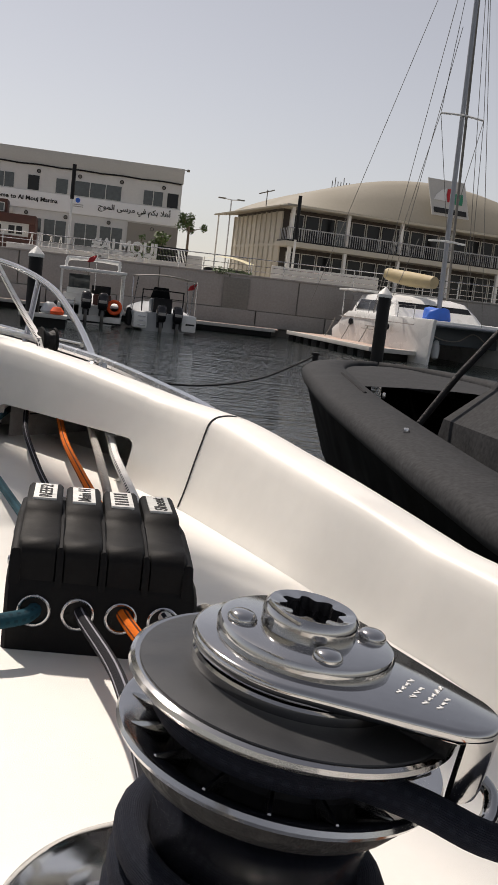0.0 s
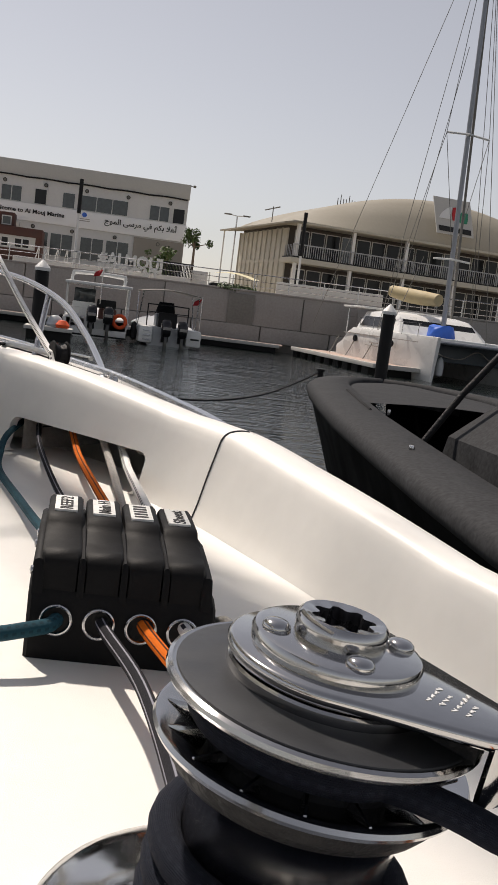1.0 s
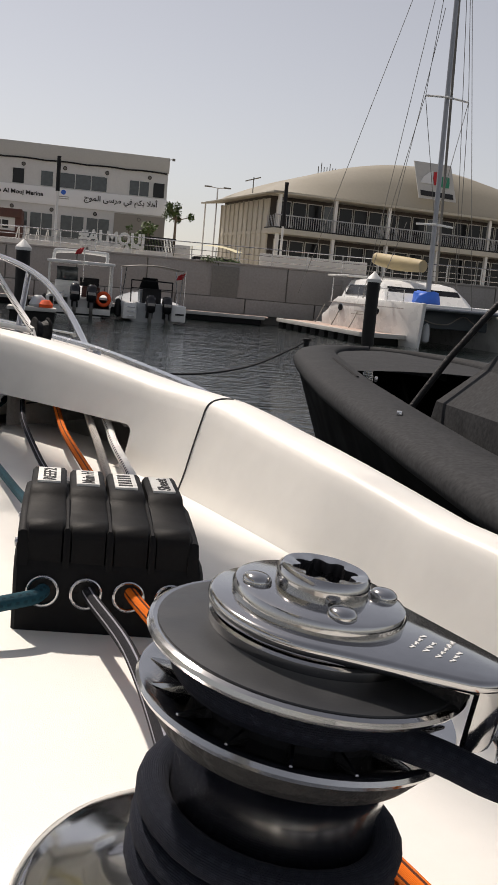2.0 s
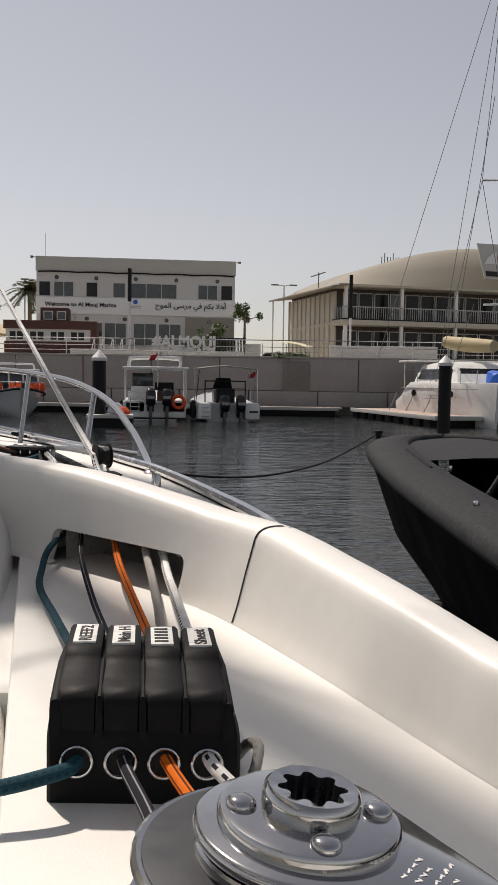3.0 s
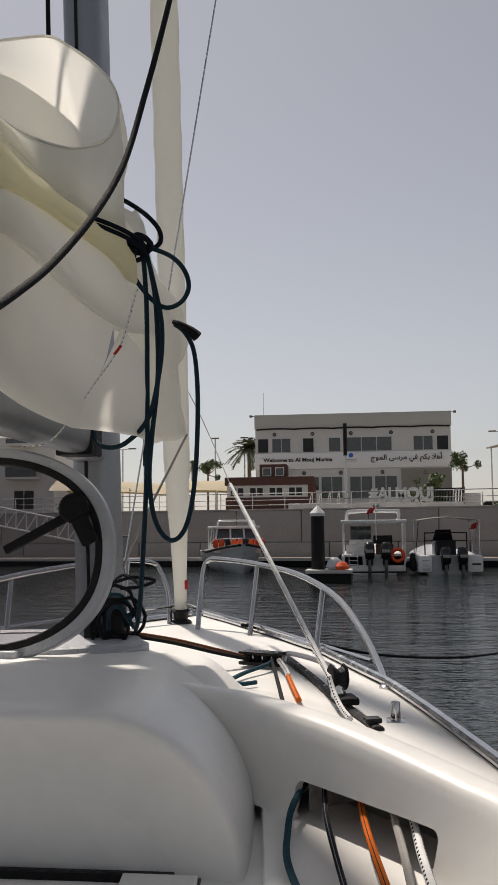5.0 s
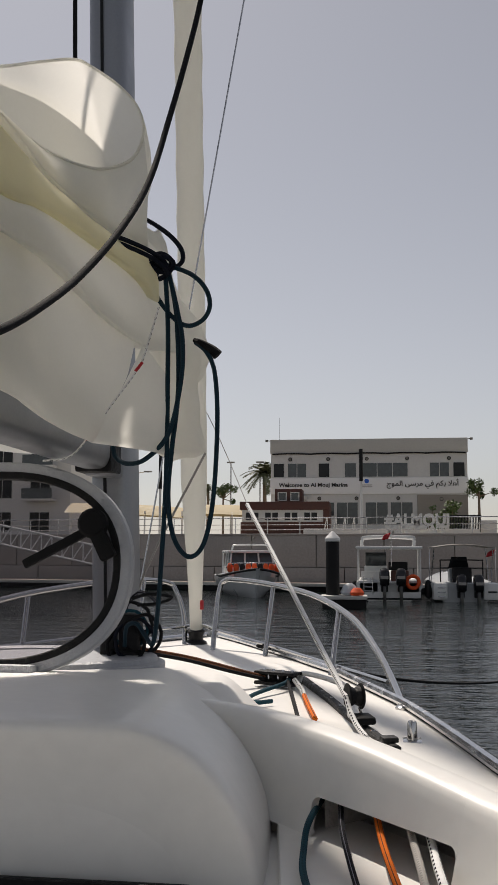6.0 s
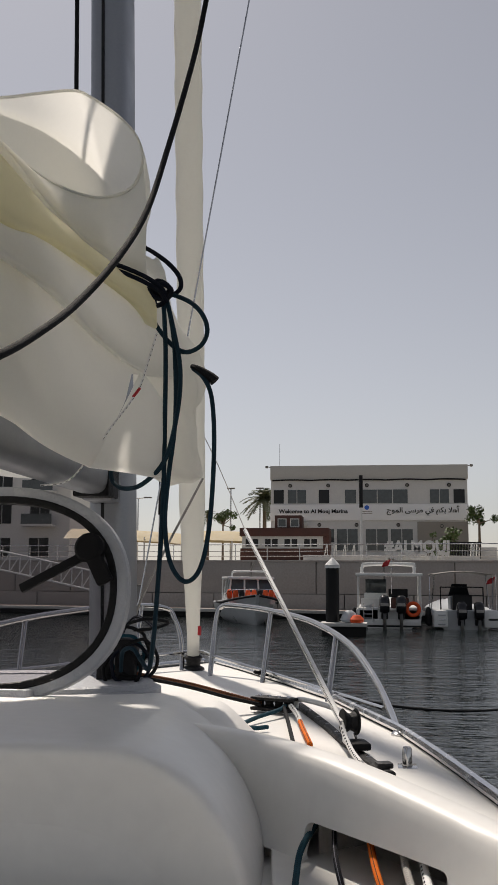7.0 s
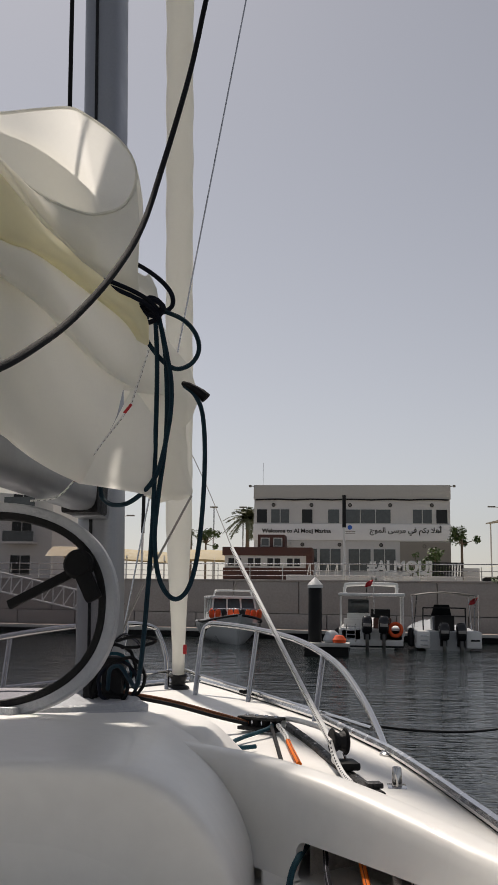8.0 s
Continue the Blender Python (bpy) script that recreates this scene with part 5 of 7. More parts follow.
part("stay_arm", Geo().box(-0.012, -0.010, -0.20, 0.012, 0.010, 0.0, 0.004, Matrix.Translation((0.262, -0.03, 0.10)) @ Matrix.Rotation(radians(62), 4, 'Y')), BLACKPL, hat)
part("hinge", Geo().box(-0.09, -0.06, -0.03, 0.09, 0.03, 0.03, 0.010, Matrix.Translation((0.05, -0.02, -0.285))), GREYPL, hat, "pale grey hinge")
lip = thing("hatch_coaming", label="flat grey oval hatch surround on the cabin top", category="hatch frame")
part("surround", Geo().loft([[(-0.52 + rx * math.cos(a), 2.37 + ry * math.sin(a), z) for a in [2 * math.pi * k / 64 for k in range(64)]] for rx, ry, z in ((0.385, 0.295, 1.76), (0.385, 0.295, 1.795), (0.375, 0.285, 1.800), (0.365, 0.275, 1.800), (0.360, 0.270, 1.812), (0.350, 0.260, 1.816), (0.330, 0.240, 1.816), (0.32, 0.23, 1.810), (0.32, 0.23, 1.76))], True, False), GREYPL, lip)
part("opening", Geo().loft([[(-0.52 + 0.322 * math.cos(a), 2.37 + 0.232 * math.sin(a), z) for a in [2 * math.pi * k / 64 for k in range(64)]] for z in (1.803, 1.806)]), GREYPL, lip, "dark hatch opening")
# coils at the mast foot
for k in range(6):
    c = Vector((-0.27 + 0.02 * (k % 3), 2.44 + 0.012 * k, 1.83 + 0.02 * k))
    pts = [c + Vector((0.055 * math.cos(a) * (1 + 0.15 * math.sin(3 * a + k)), 0.02 * math.sin(a + k), 0.06 * math.sin(a) - 0.01 * math.cos(2 * a + k))) for a in [2 * math.pi * j / 16 for j in range(17)]]
    rope("rope_coil", pts, 0.0055, (BLACKROPE, NAVY, BLACKROPE, TEAL, BLACKROPE, BLKROPE)[k], "coiled dark rope at the mast foot", k=3)
clt = thing("mast_foot_block", label="black block and cleat at the mast foot", category="block")
part("body", Geo().box(-0.30, 2.46, 1.79, -0.235, 2.53, 1.93, 0.012), BLACKMAT, clt)
part("cheek", Geo().box(-0.36, 2.47, 1.79, -0.315, 2.53, 1.87, 0.010), BLACKMAT, clt)
rope("rope", [(-0.24, 2.40, 1.98), (-0.18, 2.38, 1.995), (-0.12, 2.40, 1.985), (-0.17, 2.42, 1.965), (-0.23, 2.42, 1.96)], 0.005, BLACKROPE, "black rope loop above the mast foot")
# mooring line to the black boat
rope("mooring_line", [(-0.02, 3.86, 1.70), (0.02, 3.90, 1.69), (0.59, 4.87, 1.445), (1.30, 6.10, 1.285), (2.00, 7.30, 1.27), (2.57, 8.28, 1.37), (2.854, 8.78, 1.44)], 0.0075, BLACKROPE, "black mooring line sagging between the boats", k=6)


# ---- black workboat alongside ----
work = thing("black_workboat", label="black workboat with a worn rounded gunwale and open well", category="boat")
WC = lambda y: 3.62 - 0.015 * (8.7 - y)
GUN = [(-3.0, 1.45), (0.0, 1.45), (3.0, 1.40), (4.6, 1.34), (6.0, 1.29), (7.2, 1.18), (8.0, 1.04), (8.5, 0.86), (8.8, 0.64), (9.0, 0.32), (9.06, 0.06)]
GZ = lambda y: 1.20 + 0.22 * step(2.5, 9.0, y)
ysw = [-3, -1, 1, 2, 3, 4, 5, 6, 6.8, 7.5, 8.0, 8.35, 8.6, 8.8, 8.92, 9.0, 9.06]
for s in (-1, 1):
    g = Geo()
    rings = []
    for y in ysw:
        h = along(GUN, y)
        cx, zt = WC(y), GZ(y)
        w = 0.40 - 0.02 * step(7, 8.9, y)
        rings.append([(cx + s * (h - o * min(1.0, h / 0.4)), y - 0.0 * o, zt + dz) for o, dz in ((0.10, -0.17), (0.03, -0.145), (-0.005, -0.12), (-0.015, -0.09), (-0.01, -0.05), (0.015, -0.018), (0.05, 0.0), (0.20, 0.012), (w - 0.03, 0.012), (w, -0.02), (w, -0.22))])
    part("gunwale", g.loft(rings, False), TUBE, work, "worn dark grey rounded gunwale", angle=60)
    g = Geo()
    rings = []
    for y in ysw:
        h = along(GUN, y)
        cx, zt = WC(y), GZ(y)
        rings.append([(cx + s * h * q, y - 1.1 * (1 - gg) * step(5.5, 8.9, y), zt - 0.15 if gg == 1 else -0.3 + (zt + 0.02) * gg * 0.8) for q, gg in ((0.30, 0), (0.55, 0.45), (0.78, 0.8), (0.965, 1))])
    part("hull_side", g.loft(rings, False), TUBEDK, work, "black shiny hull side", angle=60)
well = Geo()
well.add([(WC(y) + s * max(0.02, along(GUN, y) - 0.30), y, GZ(y) - 0.62) for y in (-3, 3, 6, 7.5, 8.2) for s in (-1, 1)], [(0, 1, 3, 2), (2, 3, 5, 4), (4, 5, 7, 6), (6, 7, 9, 8)])
for s in (-1, 1):
    well.sweep_grid([[(WC(y) + s * max(0.02, along(GUN, y) - 0.38), y, GZ(y) + dz) for dz in (-0.15, -0.62)] for y in (-3, 3, 6, 7.5, 8.3)])
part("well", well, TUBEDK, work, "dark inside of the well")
fore = Geo()
fore.sweep_grid([[(WC(y) + s * max(0.02, along(GUN, y) - 0.36), y, GZ(y) - 0.05 + 0.05 * math.cos(s * 1.2)) for s in (-1, -0.5, 0, 0.5, 1)] for y in (6.9, 7.4, 7.9, 8.3, 8.6)])
part("foredeck", fore, TUBE, work, "glossy dark foredeck")
kp = Vector((2.86, 8.74, 1.42))
part("bow_bollard", Geo().lathe([(0.0, -0.03), (0.03, -0.03), (0.03, 0.03), (0.045, 0.04), (0.045, 0.055), (0.0, 0.06)], kp, 16), BLACKMAT, work)
console = Geo()
console.loft([[(2.90, 3.4, 0.75), (4.4, 3.4, 0.75), (4.4, 5.65, 0.75), (2.90, 5.65, 0.75)], [(2.97, 3.4, 1.28), (4.4, 3.4, 1.28), (4.4, 5.55, 1.28), (2.97, 5.55, 1.28)], [(3.22, 3.4, 1.52), (4.4, 3.4, 1.52), (4.4, 5.45, 1.52), (3.22, 5.45, 1.52)], [(3.60, 3.4, 2.2), (4.35, 3.4, 2.2), (4.35, 4.9, 2.2), (3.60, 4.9, 2.2)]])
part("console", console, TUBE, work, "dark grey sloping console", smooth=False)
part("strut", Geo().tube([(2.76, 5.5, 1.20), (3.0, 5.5, 1.57), (3.23, 5.48, 1.88), (3.60, 5.4, 2.35)], 0.023, 10), BLACKMAT, work, "black slanting strut")
part("grab_line", Geo().tube([(WC(y) - along(GUN, y) + 0.30, y, GZ(y) + 0.012) for y in (6.2, 6.8, 7.3)], 0.012, 6, smooth=4), BLACKROPE, work)
part("cleat", Geo().box(-0.05, -0.015, 0, 0.05, 0.015, 0.03, 0.006, Matrix.Translation((2.42, 4.75, GZ(4.75) + 0.0)) @ Matrix.Rotation(1.2, 4, 'Z')), STEEL, work)
part("cleat", Geo().box(-0.03, -0.012, 0, 0.03, 0.012, 0.04, 0.006, Matrix.Translation((2.72, 6.1, GZ(6.1) - 0.0)) @ Matrix.Rotation(1.2, 4, 'Z')), STEEL, work)


# ---- far side: quay, dock ----
def wall_y(x):
    return 55.0 - 0.17 * x


QT = math.atan(-0.17)
QM = lambda x: Matrix.Translation((x, wall_y(x), 0)) @ Matrix.Rotation(QT, 4, 'Z')
solid("ground", Geo().add([(-90, wall_y(-90) + 0.1, 3.12), (95, wall_y(95) + 0.1, 3.12), (900, 60, 3.12), (900, 1500, 3.12), (-900, 1500, 3.12), (-900, 60, 3.12)], [(0, 1, 2, 3, 4, 5)]), SANDY, "pale sandy ground behind the quay", "ground", kind="structure")
dock = thing("dock", label="low floating dock with salmon planks and pale edge", category="dock", kind="structure")
dq = QM(0)
part("float", Geo().box(-50, -2.75, 0.02, 11.6, -0.1, 0.30, 0, dq), RUBBER, dock, "dark float under the dock")
part("edge", Geo().box(-50, -2.85, 0.30, 11.8, -2.70, 0.48, 0.02, dq), DOCKEDGE, dock)
pl = mesh_of("plank", Geo().box(0, -2.70, 0.40, 0.47, -0.05, 0.46, 0.01), DOCKTOP)
for k in range(-60, 24):
    share("plank", pl, dock, dq @ Matrix.Translation((k * 0.5, 0, 0)))
fing = thing("finger_dock", label="finger dock on dark piles with salmon planks", category="dock", kind="structure")
fd = 0.76 * Vector((13.55 - 11.9, 35.6 - 50.2, 0))
fa = math.atan2(fd.y, fd.x)
fm = Matrix.Translation((11.9, 50.4, 0)) @ Matrix.Rotation(fa, 4, 'Z')
fl_ = fd.length
part("edge", Geo().box(0, -0.06, 0.30, fl_, 0.06, 0.50, 0.02, fm), DOCKEDGE, fing)
part("edge", Geo().box(0, 2.14, 0.30, fl_, 2.26, 0.50, 0.02, fm), DOCKEDGE, fing)
part("edge", Geo().box(fl_ - 0.1, -0.06, 0.30, fl_ + 0.05, 2.26, 0.50, 0.02, fm), DOCKEDGE, fing)
fp_ = mesh_of("plank", Geo().box(0, 0.05, 0.42, 0.46, 2.15, 0.48, 0.01), DOCKTOP)
for k in range(int(fl_ / 0.5)):
    share("plank", fp_, fing, fm @ Matrix.Translation((k * 0.5, 0, 0)))
flo = mesh_of("float", Geo().box(0, 0.02, -0.2, 0.75, 2.2, 0.30, 0.03), RUBBER)
for k in range(int(fl_ / 1.2)):
    share("float", flo, fing, fm @ Matrix.Translation((0.2 + k * 1.2, 0, 0)))


def mooring_pile(x, y, top, r):
    p = thing("mooring_pile", Matrix.Translation((x, y, 0)), "black sleeved mooring pile with a white cone cap", "pile", "mooring piles")
    part("sleeve", Geo().lathe([(r, -1), (r, top - 0.36), (0, top - 0.36)], n=28), PILE, p)
    part("cap", Geo().lathe([(r * 1.12, top - 0.42), (r * 1.14, top - 0.30), (r * 0.9, top - 0.22), (0.03, top), (0.0, top)], n=28), PAINTWH, p, "white cone cap")


mooring_pile(-1.224, 37.92, 3.03, 0.27)
mooring_pile(12.6, 36.5, 3.04, 0.255)
spit = thing("dock_arm", label="short dock arm beside the patrol boat", category="dock", kind="structure")
part("edge", Geo().box(-1.7, 37.0, 0.34, 0.15, 38.4, 0.48, 0.03), DOCKEDGE, spit)
part("float", Geo().box(-1.6, 37.1, -0.2, 0.1, 38.3, 0.34), RUBBER, spit)
part("bag", Geo().lathe([(0.0, 0.5), (0.3, 0.5), (0.36, 0.6), (0.25, 0.85), (0.12, 0.95), (0.0, 0.95)], (-0.55, 37.6, 0), 14), BOATGR, spit, "white bundle")
part("bag", Geo().lathe([(0.0, 0.5), (0.25, 0.5), (0.28, 0.62), (0.15, 0.78), (0.0, 0.8)], (-0.25, 37.3, 0), 14), REDORANGE, spit, "orange bundle")


# ---- buildings ----
def window(parent, x0, z0, x1, z1, y, panes=1, dark=False, fr=0.06, m=None, name="window"):
    w = part(name, Geo().box(x0, y - 0.04, z0, x1, y + 0.10, z1, 0, m), FRAMEWH, parent, "pale window frame")
    n = panes
    for k in range(n):
        a = x0 + fr + (x1 - x0 - fr) * k / n
        b = x0 + (x1 - x0 - fr) * (k + 1) / n
        part("pane", Geo().box(a, y - 0.052, z0 + fr, b, y - 0.044, z1 - fr, 0, m), GLASSDK if dark else GLASS, w)
    return w


b1 = thing("marina_building", label="white two-storey marina building with a lettered band", category="building")
BY = 70.56
K = lambda zx: -7.3 + (zx - 62) / 51.9
Z = lambda zy: 10.73 - (zy - 97) / 51.9
part("wall", Geo().box(-7.3, BY, 3.1, 7.3, BY + 10, Z(155)), WALLWH, b1)
part("parapet", Geo().box(-7.36, BY - 0.06, Z(153), 7.36, BY + 10.1, 10.73, 0.03), WALLGR, b1, "pale grey roof parapet")
part("roof", Geo().box(-7.2, BY + 0.1, 10.60, 7.2, BY + 9.9, 10.66), WALLGR, b1)
drip = [(-7.2 + 14.4 * k / 40, BY - 0.10, Z(156) + 0.05 * abs(math.sin(k * math.pi / 8))) for k in range(41)]
part("light_cable", Geo().tube(drip, 0.055, 6), BLACKMAT, b1, "dark sagging cable")
part("band", Geo().box(-7.34, BY - 0.12, Z(313), 7.34, BY - 0.02, Z(250), 0.01), BANDWH, b1, "white sign band")
for a, b, n, dk in ((70, 116, 1, True), (126, 203, 2, False), (247, 294, 1, True), (349, 398, 1, False), (416, 596, 3, False), (675, 753, 2, False), (764, 812, 1, True)):
    window(b1, K(a), Z(249), K(b), Z(190), BY, n, dk)
for a, b, n, dk in ((286, 312, 1, False), (317, 403, 2, False), (428, 518, 2, False), (524, 613, 2, False), (748, 768, 1, True)):
    window(b1, K(a), Z(432 if n == 2 else 400), K(b), Z(343), BY, n, dk)
part("panel", Geo().box(K(628), BY - 0.07, Z(430), K(819), BY - 0.01, Z(318)), material("taupe_wall_panel", (0.30, 0.275, 0.24), 0.8, vary=0.06, scale=0.6), b1, "taupe wall panel")
for zx, zy in ((138, 176), (287, 176), (437, 176), (592, 176), (751, 176), (252, 330), (396, 330), (556, 330), (720, 334)):
    v = part("porthole", Geo().tube([(K(zx) + 0.12 * math.cos(a), BY - 0.06, Z(zy) + 0.12 * math.sin(a)) for a in [2 * math.pi * k / 18 for k in range(19)]], 0.025, 6), BLACKMAT, b1)
    part("disc", Geo().lathe([(0.0, -0.02), (0.11, -0.02), (0.11, 0.0), (0.0, 0.0)], (K(zx), BY - 0.04, Z(zy)), 18, m=Matrix.Rotation(radians(90), 4, 'X')), CONCDK, v)
TM = lambda x, z, y: Matrix.Translation((x, y, z)) @ Matrix.Rotation(radians(90), 4, 'X')
letters("Welcome to Al Mouj Marina", 0.40, 0.01, INK, b1, TM(K(93), Z(284), BY - 0.135), width=(363 - 93) / 51.9, bold=0.012)
sg_ = part("sign_badge", Geo().lathe([(0.0, 0), (0.17, 0), (0.17, 0.02), (0.0, 0.02)], (K(436), BY - 0.12, Z(263)), 24, m=Matrix.Rotation(radians(90), 4, 'X')), BLUE, b1, "round blue badge")
part("badge_bars", Geo().box(K(418), BY - 0.13, Z(280), K(457), BY - 0.12, Z(277)).box(K(418), BY - 0.13, Z(287), K(457), BY - 0.12, Z(284)), CONC, sg_)
greeting = "\uFE83\uFEEB\uFEFC \uFE91\uFEDC\uFEE2 \uFED3\uFEF2 \uFEE3\uFEAE\uFEB3\uFEF0 \uFE8D\uFEDF\uFEE4\uFEEE\uFE9D"
letters(greeting[::-1], 0.52, 0.01, INK, b1, TM(K(512), Z(282), BY - 0.135), width=(788 - 512) / 51.9, bold=0.010)
for s in (-1, 1):
    lampa = part("roof_lamp", Geo().tube([(s * 7.3, BY, 10.62), (s * 7.62, BY - 0.1, 10.66)], 0.03, 6), CONCDK, b1)
    part("lamp_head", Geo().box(s * 7.62 - 0.1, BY - 0.22, 10.55, s * 7.62 + 0.1, BY, 10.72, 0.03), CONCDK, lampa)
part("aerial", Geo().tube([(-6.85, BY + 2, 10.6), (-6.85, BY + 2, 12.7)], 0.02, 5), STEEL, b1)
part("air_conditioner", Geo().box(K(205), BY - 0.5, Z(338), K(172), BY - 0.05, Z(320), 0.03), WALLGR, b1)

# timber kiosk shaped like a boat
ks = thing("timber_kiosk", label="dark brown timber kiosk with a white window band", category="kiosk")
part("lower_wall", Geo().box(-8.37, 62.0, 3.1, -2.55, 65, 4.15, 0.02), BROWNWD, ks)
part("window_band", Geo().box(-8.3, 62.03, 4.15, -2.9, 64.9, 5.0), FRAMEWH, ks, "white window band")
part("fascia", Geo().box(-8.45, 61.9, 5.0, -2.5, 65.1, 5.55, 0.03), BROWNWD, ks)
part("end_wall", Geo().box(-2.9, 61.95, 4.1, -2.5, 65.0, 5.05, 0.02), BROWNWD, ks)
part("top_cabin", Geo().box(-6.15, 62.4, 5.5, -4.35, 64.4, 6.42, 0.03), BROWNWD, ks)
for k in range(2):
    window(ks, -5.95 + 0.85 * k, 5.62, -5.35 + 0.85 * k, 6.2, 62.4, 1, False)
for k in range(4):
    window(ks, -8.15 + 1.3 * k, 4.22, -7.1 + 1.3 * k, 4.92, 62.03, 2, True, 0.10)
brd = mesh_of("board", Geo().box(-8.40, 61.965, 0, -2.53, 62.0, 0.17, 0.008), BROWNWD)
for k in range(6):
    share("board", brd, ks, Matrix.Translation((0, 0, 3.12 + 0.18 * k)))

# hashtag letters on the wall
sgn = thing("letter_sign", label="large white standing letters on the quay wall", category="sign")
letters("#ALMOUJ", 0.98, 0.10, PAINTWH, sgn, TM(1.02, 3.80, 56.3), width=3.80, bold=0.035)
letters("MUSCAT", 0.92, 0.10, PAINTWH, sgn, TM(1.10, 3.14, 56.2), width=3.62, bold=0.035)
low = solid("low_wall", Geo().box(-3.8, 56.6, 3.1, 6.6, 56.8, 3.62, 0.02), WALLWH, "low white wall behind the letters", "wall", kind="structure")
# pale lettering fence panel beside
fn = thing("slatted_fence", label="dark slatted fence panel behind the quay wall", category="fence")
slat = mesh_of("slat", Geo().box(-0.03, -0.02, 0, 0.03, 0.02, 0.95), BLACKMAT, False)
for k in range(20):
    share("slat", slat, fn, Matrix.Translation((4.95 + 0.09 * k, 57.0, 3.45)))
part("rail", Geo().box(4.9, 56.97, 4.38, 6.75, 57.03, 4.45), BLACKMAT, fn)
# slim strokes that stand in for the reversed letters of another white sign
pts_w = Geo()
for k in range(9):
    pts_w.tube([(-2.7 + 0.28 * k, 58.2, 3.2), (-2.6 + 0.28 * k + 0.12 * (-1) ** k, 58.2, 4.3)], 0.03, 6)
solid("white_letter_strokes", pts_w, PAINTWH, "slim white strokes for a reversed letter sign before the windows", "poles")

# railing along the quay
rail_th = thing("quay_railing", label="thin grey steel railing along the quay", category="railing")
for z, r in ((4.25, 0.03), (3.85, 0.02), (3.55, 0.02)):
    part("rail", Geo().tube([(-40, wall_y(-40) + 0.7, z), (40, wall_y(40) + 0.7, z)], r, 6), STEEL, rail_th)
post = mesh_of("post", Geo().tube([(0, 0, 3.1), (0, 0, 4.27)], 0.03, 6), STEEL)
for k in range(-20, 21):
    share("post", post, rail_th, Matrix.Translation((k * 2, wall_y(k * 2) + 0.7, 0)))


def two_tone_pole(x, y, top, mid, bottom):
    p = thing("flag_pole", Matrix.Translation((x, y, 0)), "slim pole, black above and white below", "pole", "two-tone poles")
    part("lower_pole", Geo().tube([(0, 0, bottom), (0, 0, mid)], 0.075, 10), PAINTWH, p)
    part("upper_pole", Geo().tube([(0, 0, mid), (0, 0, top)], 0.115, 10), BLACKMAT, p, "black upper sleeve")


two_tone_pole(-0.31, 56.0, 8.35, 6.42, 3.1)
two_tone_pole(13.1, 56.6, 8.4, 5.8, 3.1)
two_tone_pole(-13.1, 58.5, 8.9, 6.2, 3.1)

# club building with arched roof
club = thing("club_building", label="two-storey club building with balconies and a tan arched roof", category="building")
CM = Matrix.Translation((16.75, 75.6, 0)) @ Matrix.Rotation(radians(8.9), 4, 'Z')
club.matrix_world = CM
W2, D2, G0, SL, EV = 31.0, 14.2, 3.1, 6.95, 9.70
# dark brown wall set back behind the balconies
part("wall", Geo().box(0.1, 2.2, G0, W2, D2, EV), material("dark_brown_recess_wall", (0.055, 0.045, 0.038), 0.7, vary=0.15, scale=1.0), club, "dark wall behind the balconies")
part("floor_slab", Geo().box(-0.3, -0.2, SL - 0.42, W2, 2.3, SL, 0.03), CREAM, club, "pale balcony slab")
# black strip that stands in for shade along the top of the slab
part("slab_painted_shadow", Geo().box(-0.2, -0.1, SL, W2, 2.2, SL + 0.12), BLACKMAT, club)
part("fascia", Geo().box(-0.6, -0.4, EV - 0.06, W2, 2.3, EV + 0.14, 0.03), CREAM, club)
for k in range(8):
    x = 0.05 + 4.95 * k
    part("column", Geo().box(x, -0.02, G0, x + 0.27, 0.30, EV - 0.05, 0.03), PAINTWH, club, "white steel column")
for k in range(22):
    x = 0.7 + 1.42 * k
    window(club, x, SL + 0.2, x + 1.3, EV - 0.35, 2.2, 1, k % 7 != 3, 0.07)
    window(club, x, G0 + 0.5, x + 1.3, SL - 0.75, 2.2, 1, True, 0.07)
bal = part("balustrade", Geo().box(-0.25, -0.16, SL + 1.02, W2, -0.08, SL + 1.10), GREYPL, club, "grey barred balustrade")
bar = mesh_of("bar", Geo().box(-0.018, -0.14, SL + 0.1, 0.018, -0.10, SL + 1.04), GREYPL, False)
for k in range(150):
    share("bar", bar, bal, Matrix.Translation((-0.2 + 0.2 * k, 0, 0)))
for k in range(6):
    share("bar", bar, bal, Matrix.Translation((-0.15, 0.2 + 0.35 * k, 0)))
for k in range(10):
    v = 2.0 + 1.25 * k
    part("side_panel", Geo().box(-0.06, v, G0, 0.1, v + 1.18, EV - 0.3, 0.04), CREAM, club)
    part("side_column", Geo().box(-0.16, v + 1.17, G0, 0.06, v + 1.27, EV - 0.25, 0.02), CREAM, club)
part("side_slab", Geo().box(-0.12, 2.2, SL - 0.35, 0.12, D2, SL - 0.1), CREAM, club)
part("side_eave", Geo().loft([[(-1.3, -0.5, EV - 0.1), (0.3, -0.5, EV + 0.12), (0.3, -0.5, EV + 0.0), (-1.3, -0.5, EV - 0.22)], [(-1.9, D2 + 1.2, EV - 0.15), (0.3, D2 + 1.2, EV + 0.12), (0.3, D2 + 1.2, EV), (-1.9, D2 + 1.2, EV - 0.27)]]), TANROOF, club, "tan overhanging eave")
part("eave_post", Geo().tube([(-1.5, D2 + 1.0, G0), (-1.5, D2 + 1.0, EV - 0.2)], 0.07, 8), PAINTWH, club)
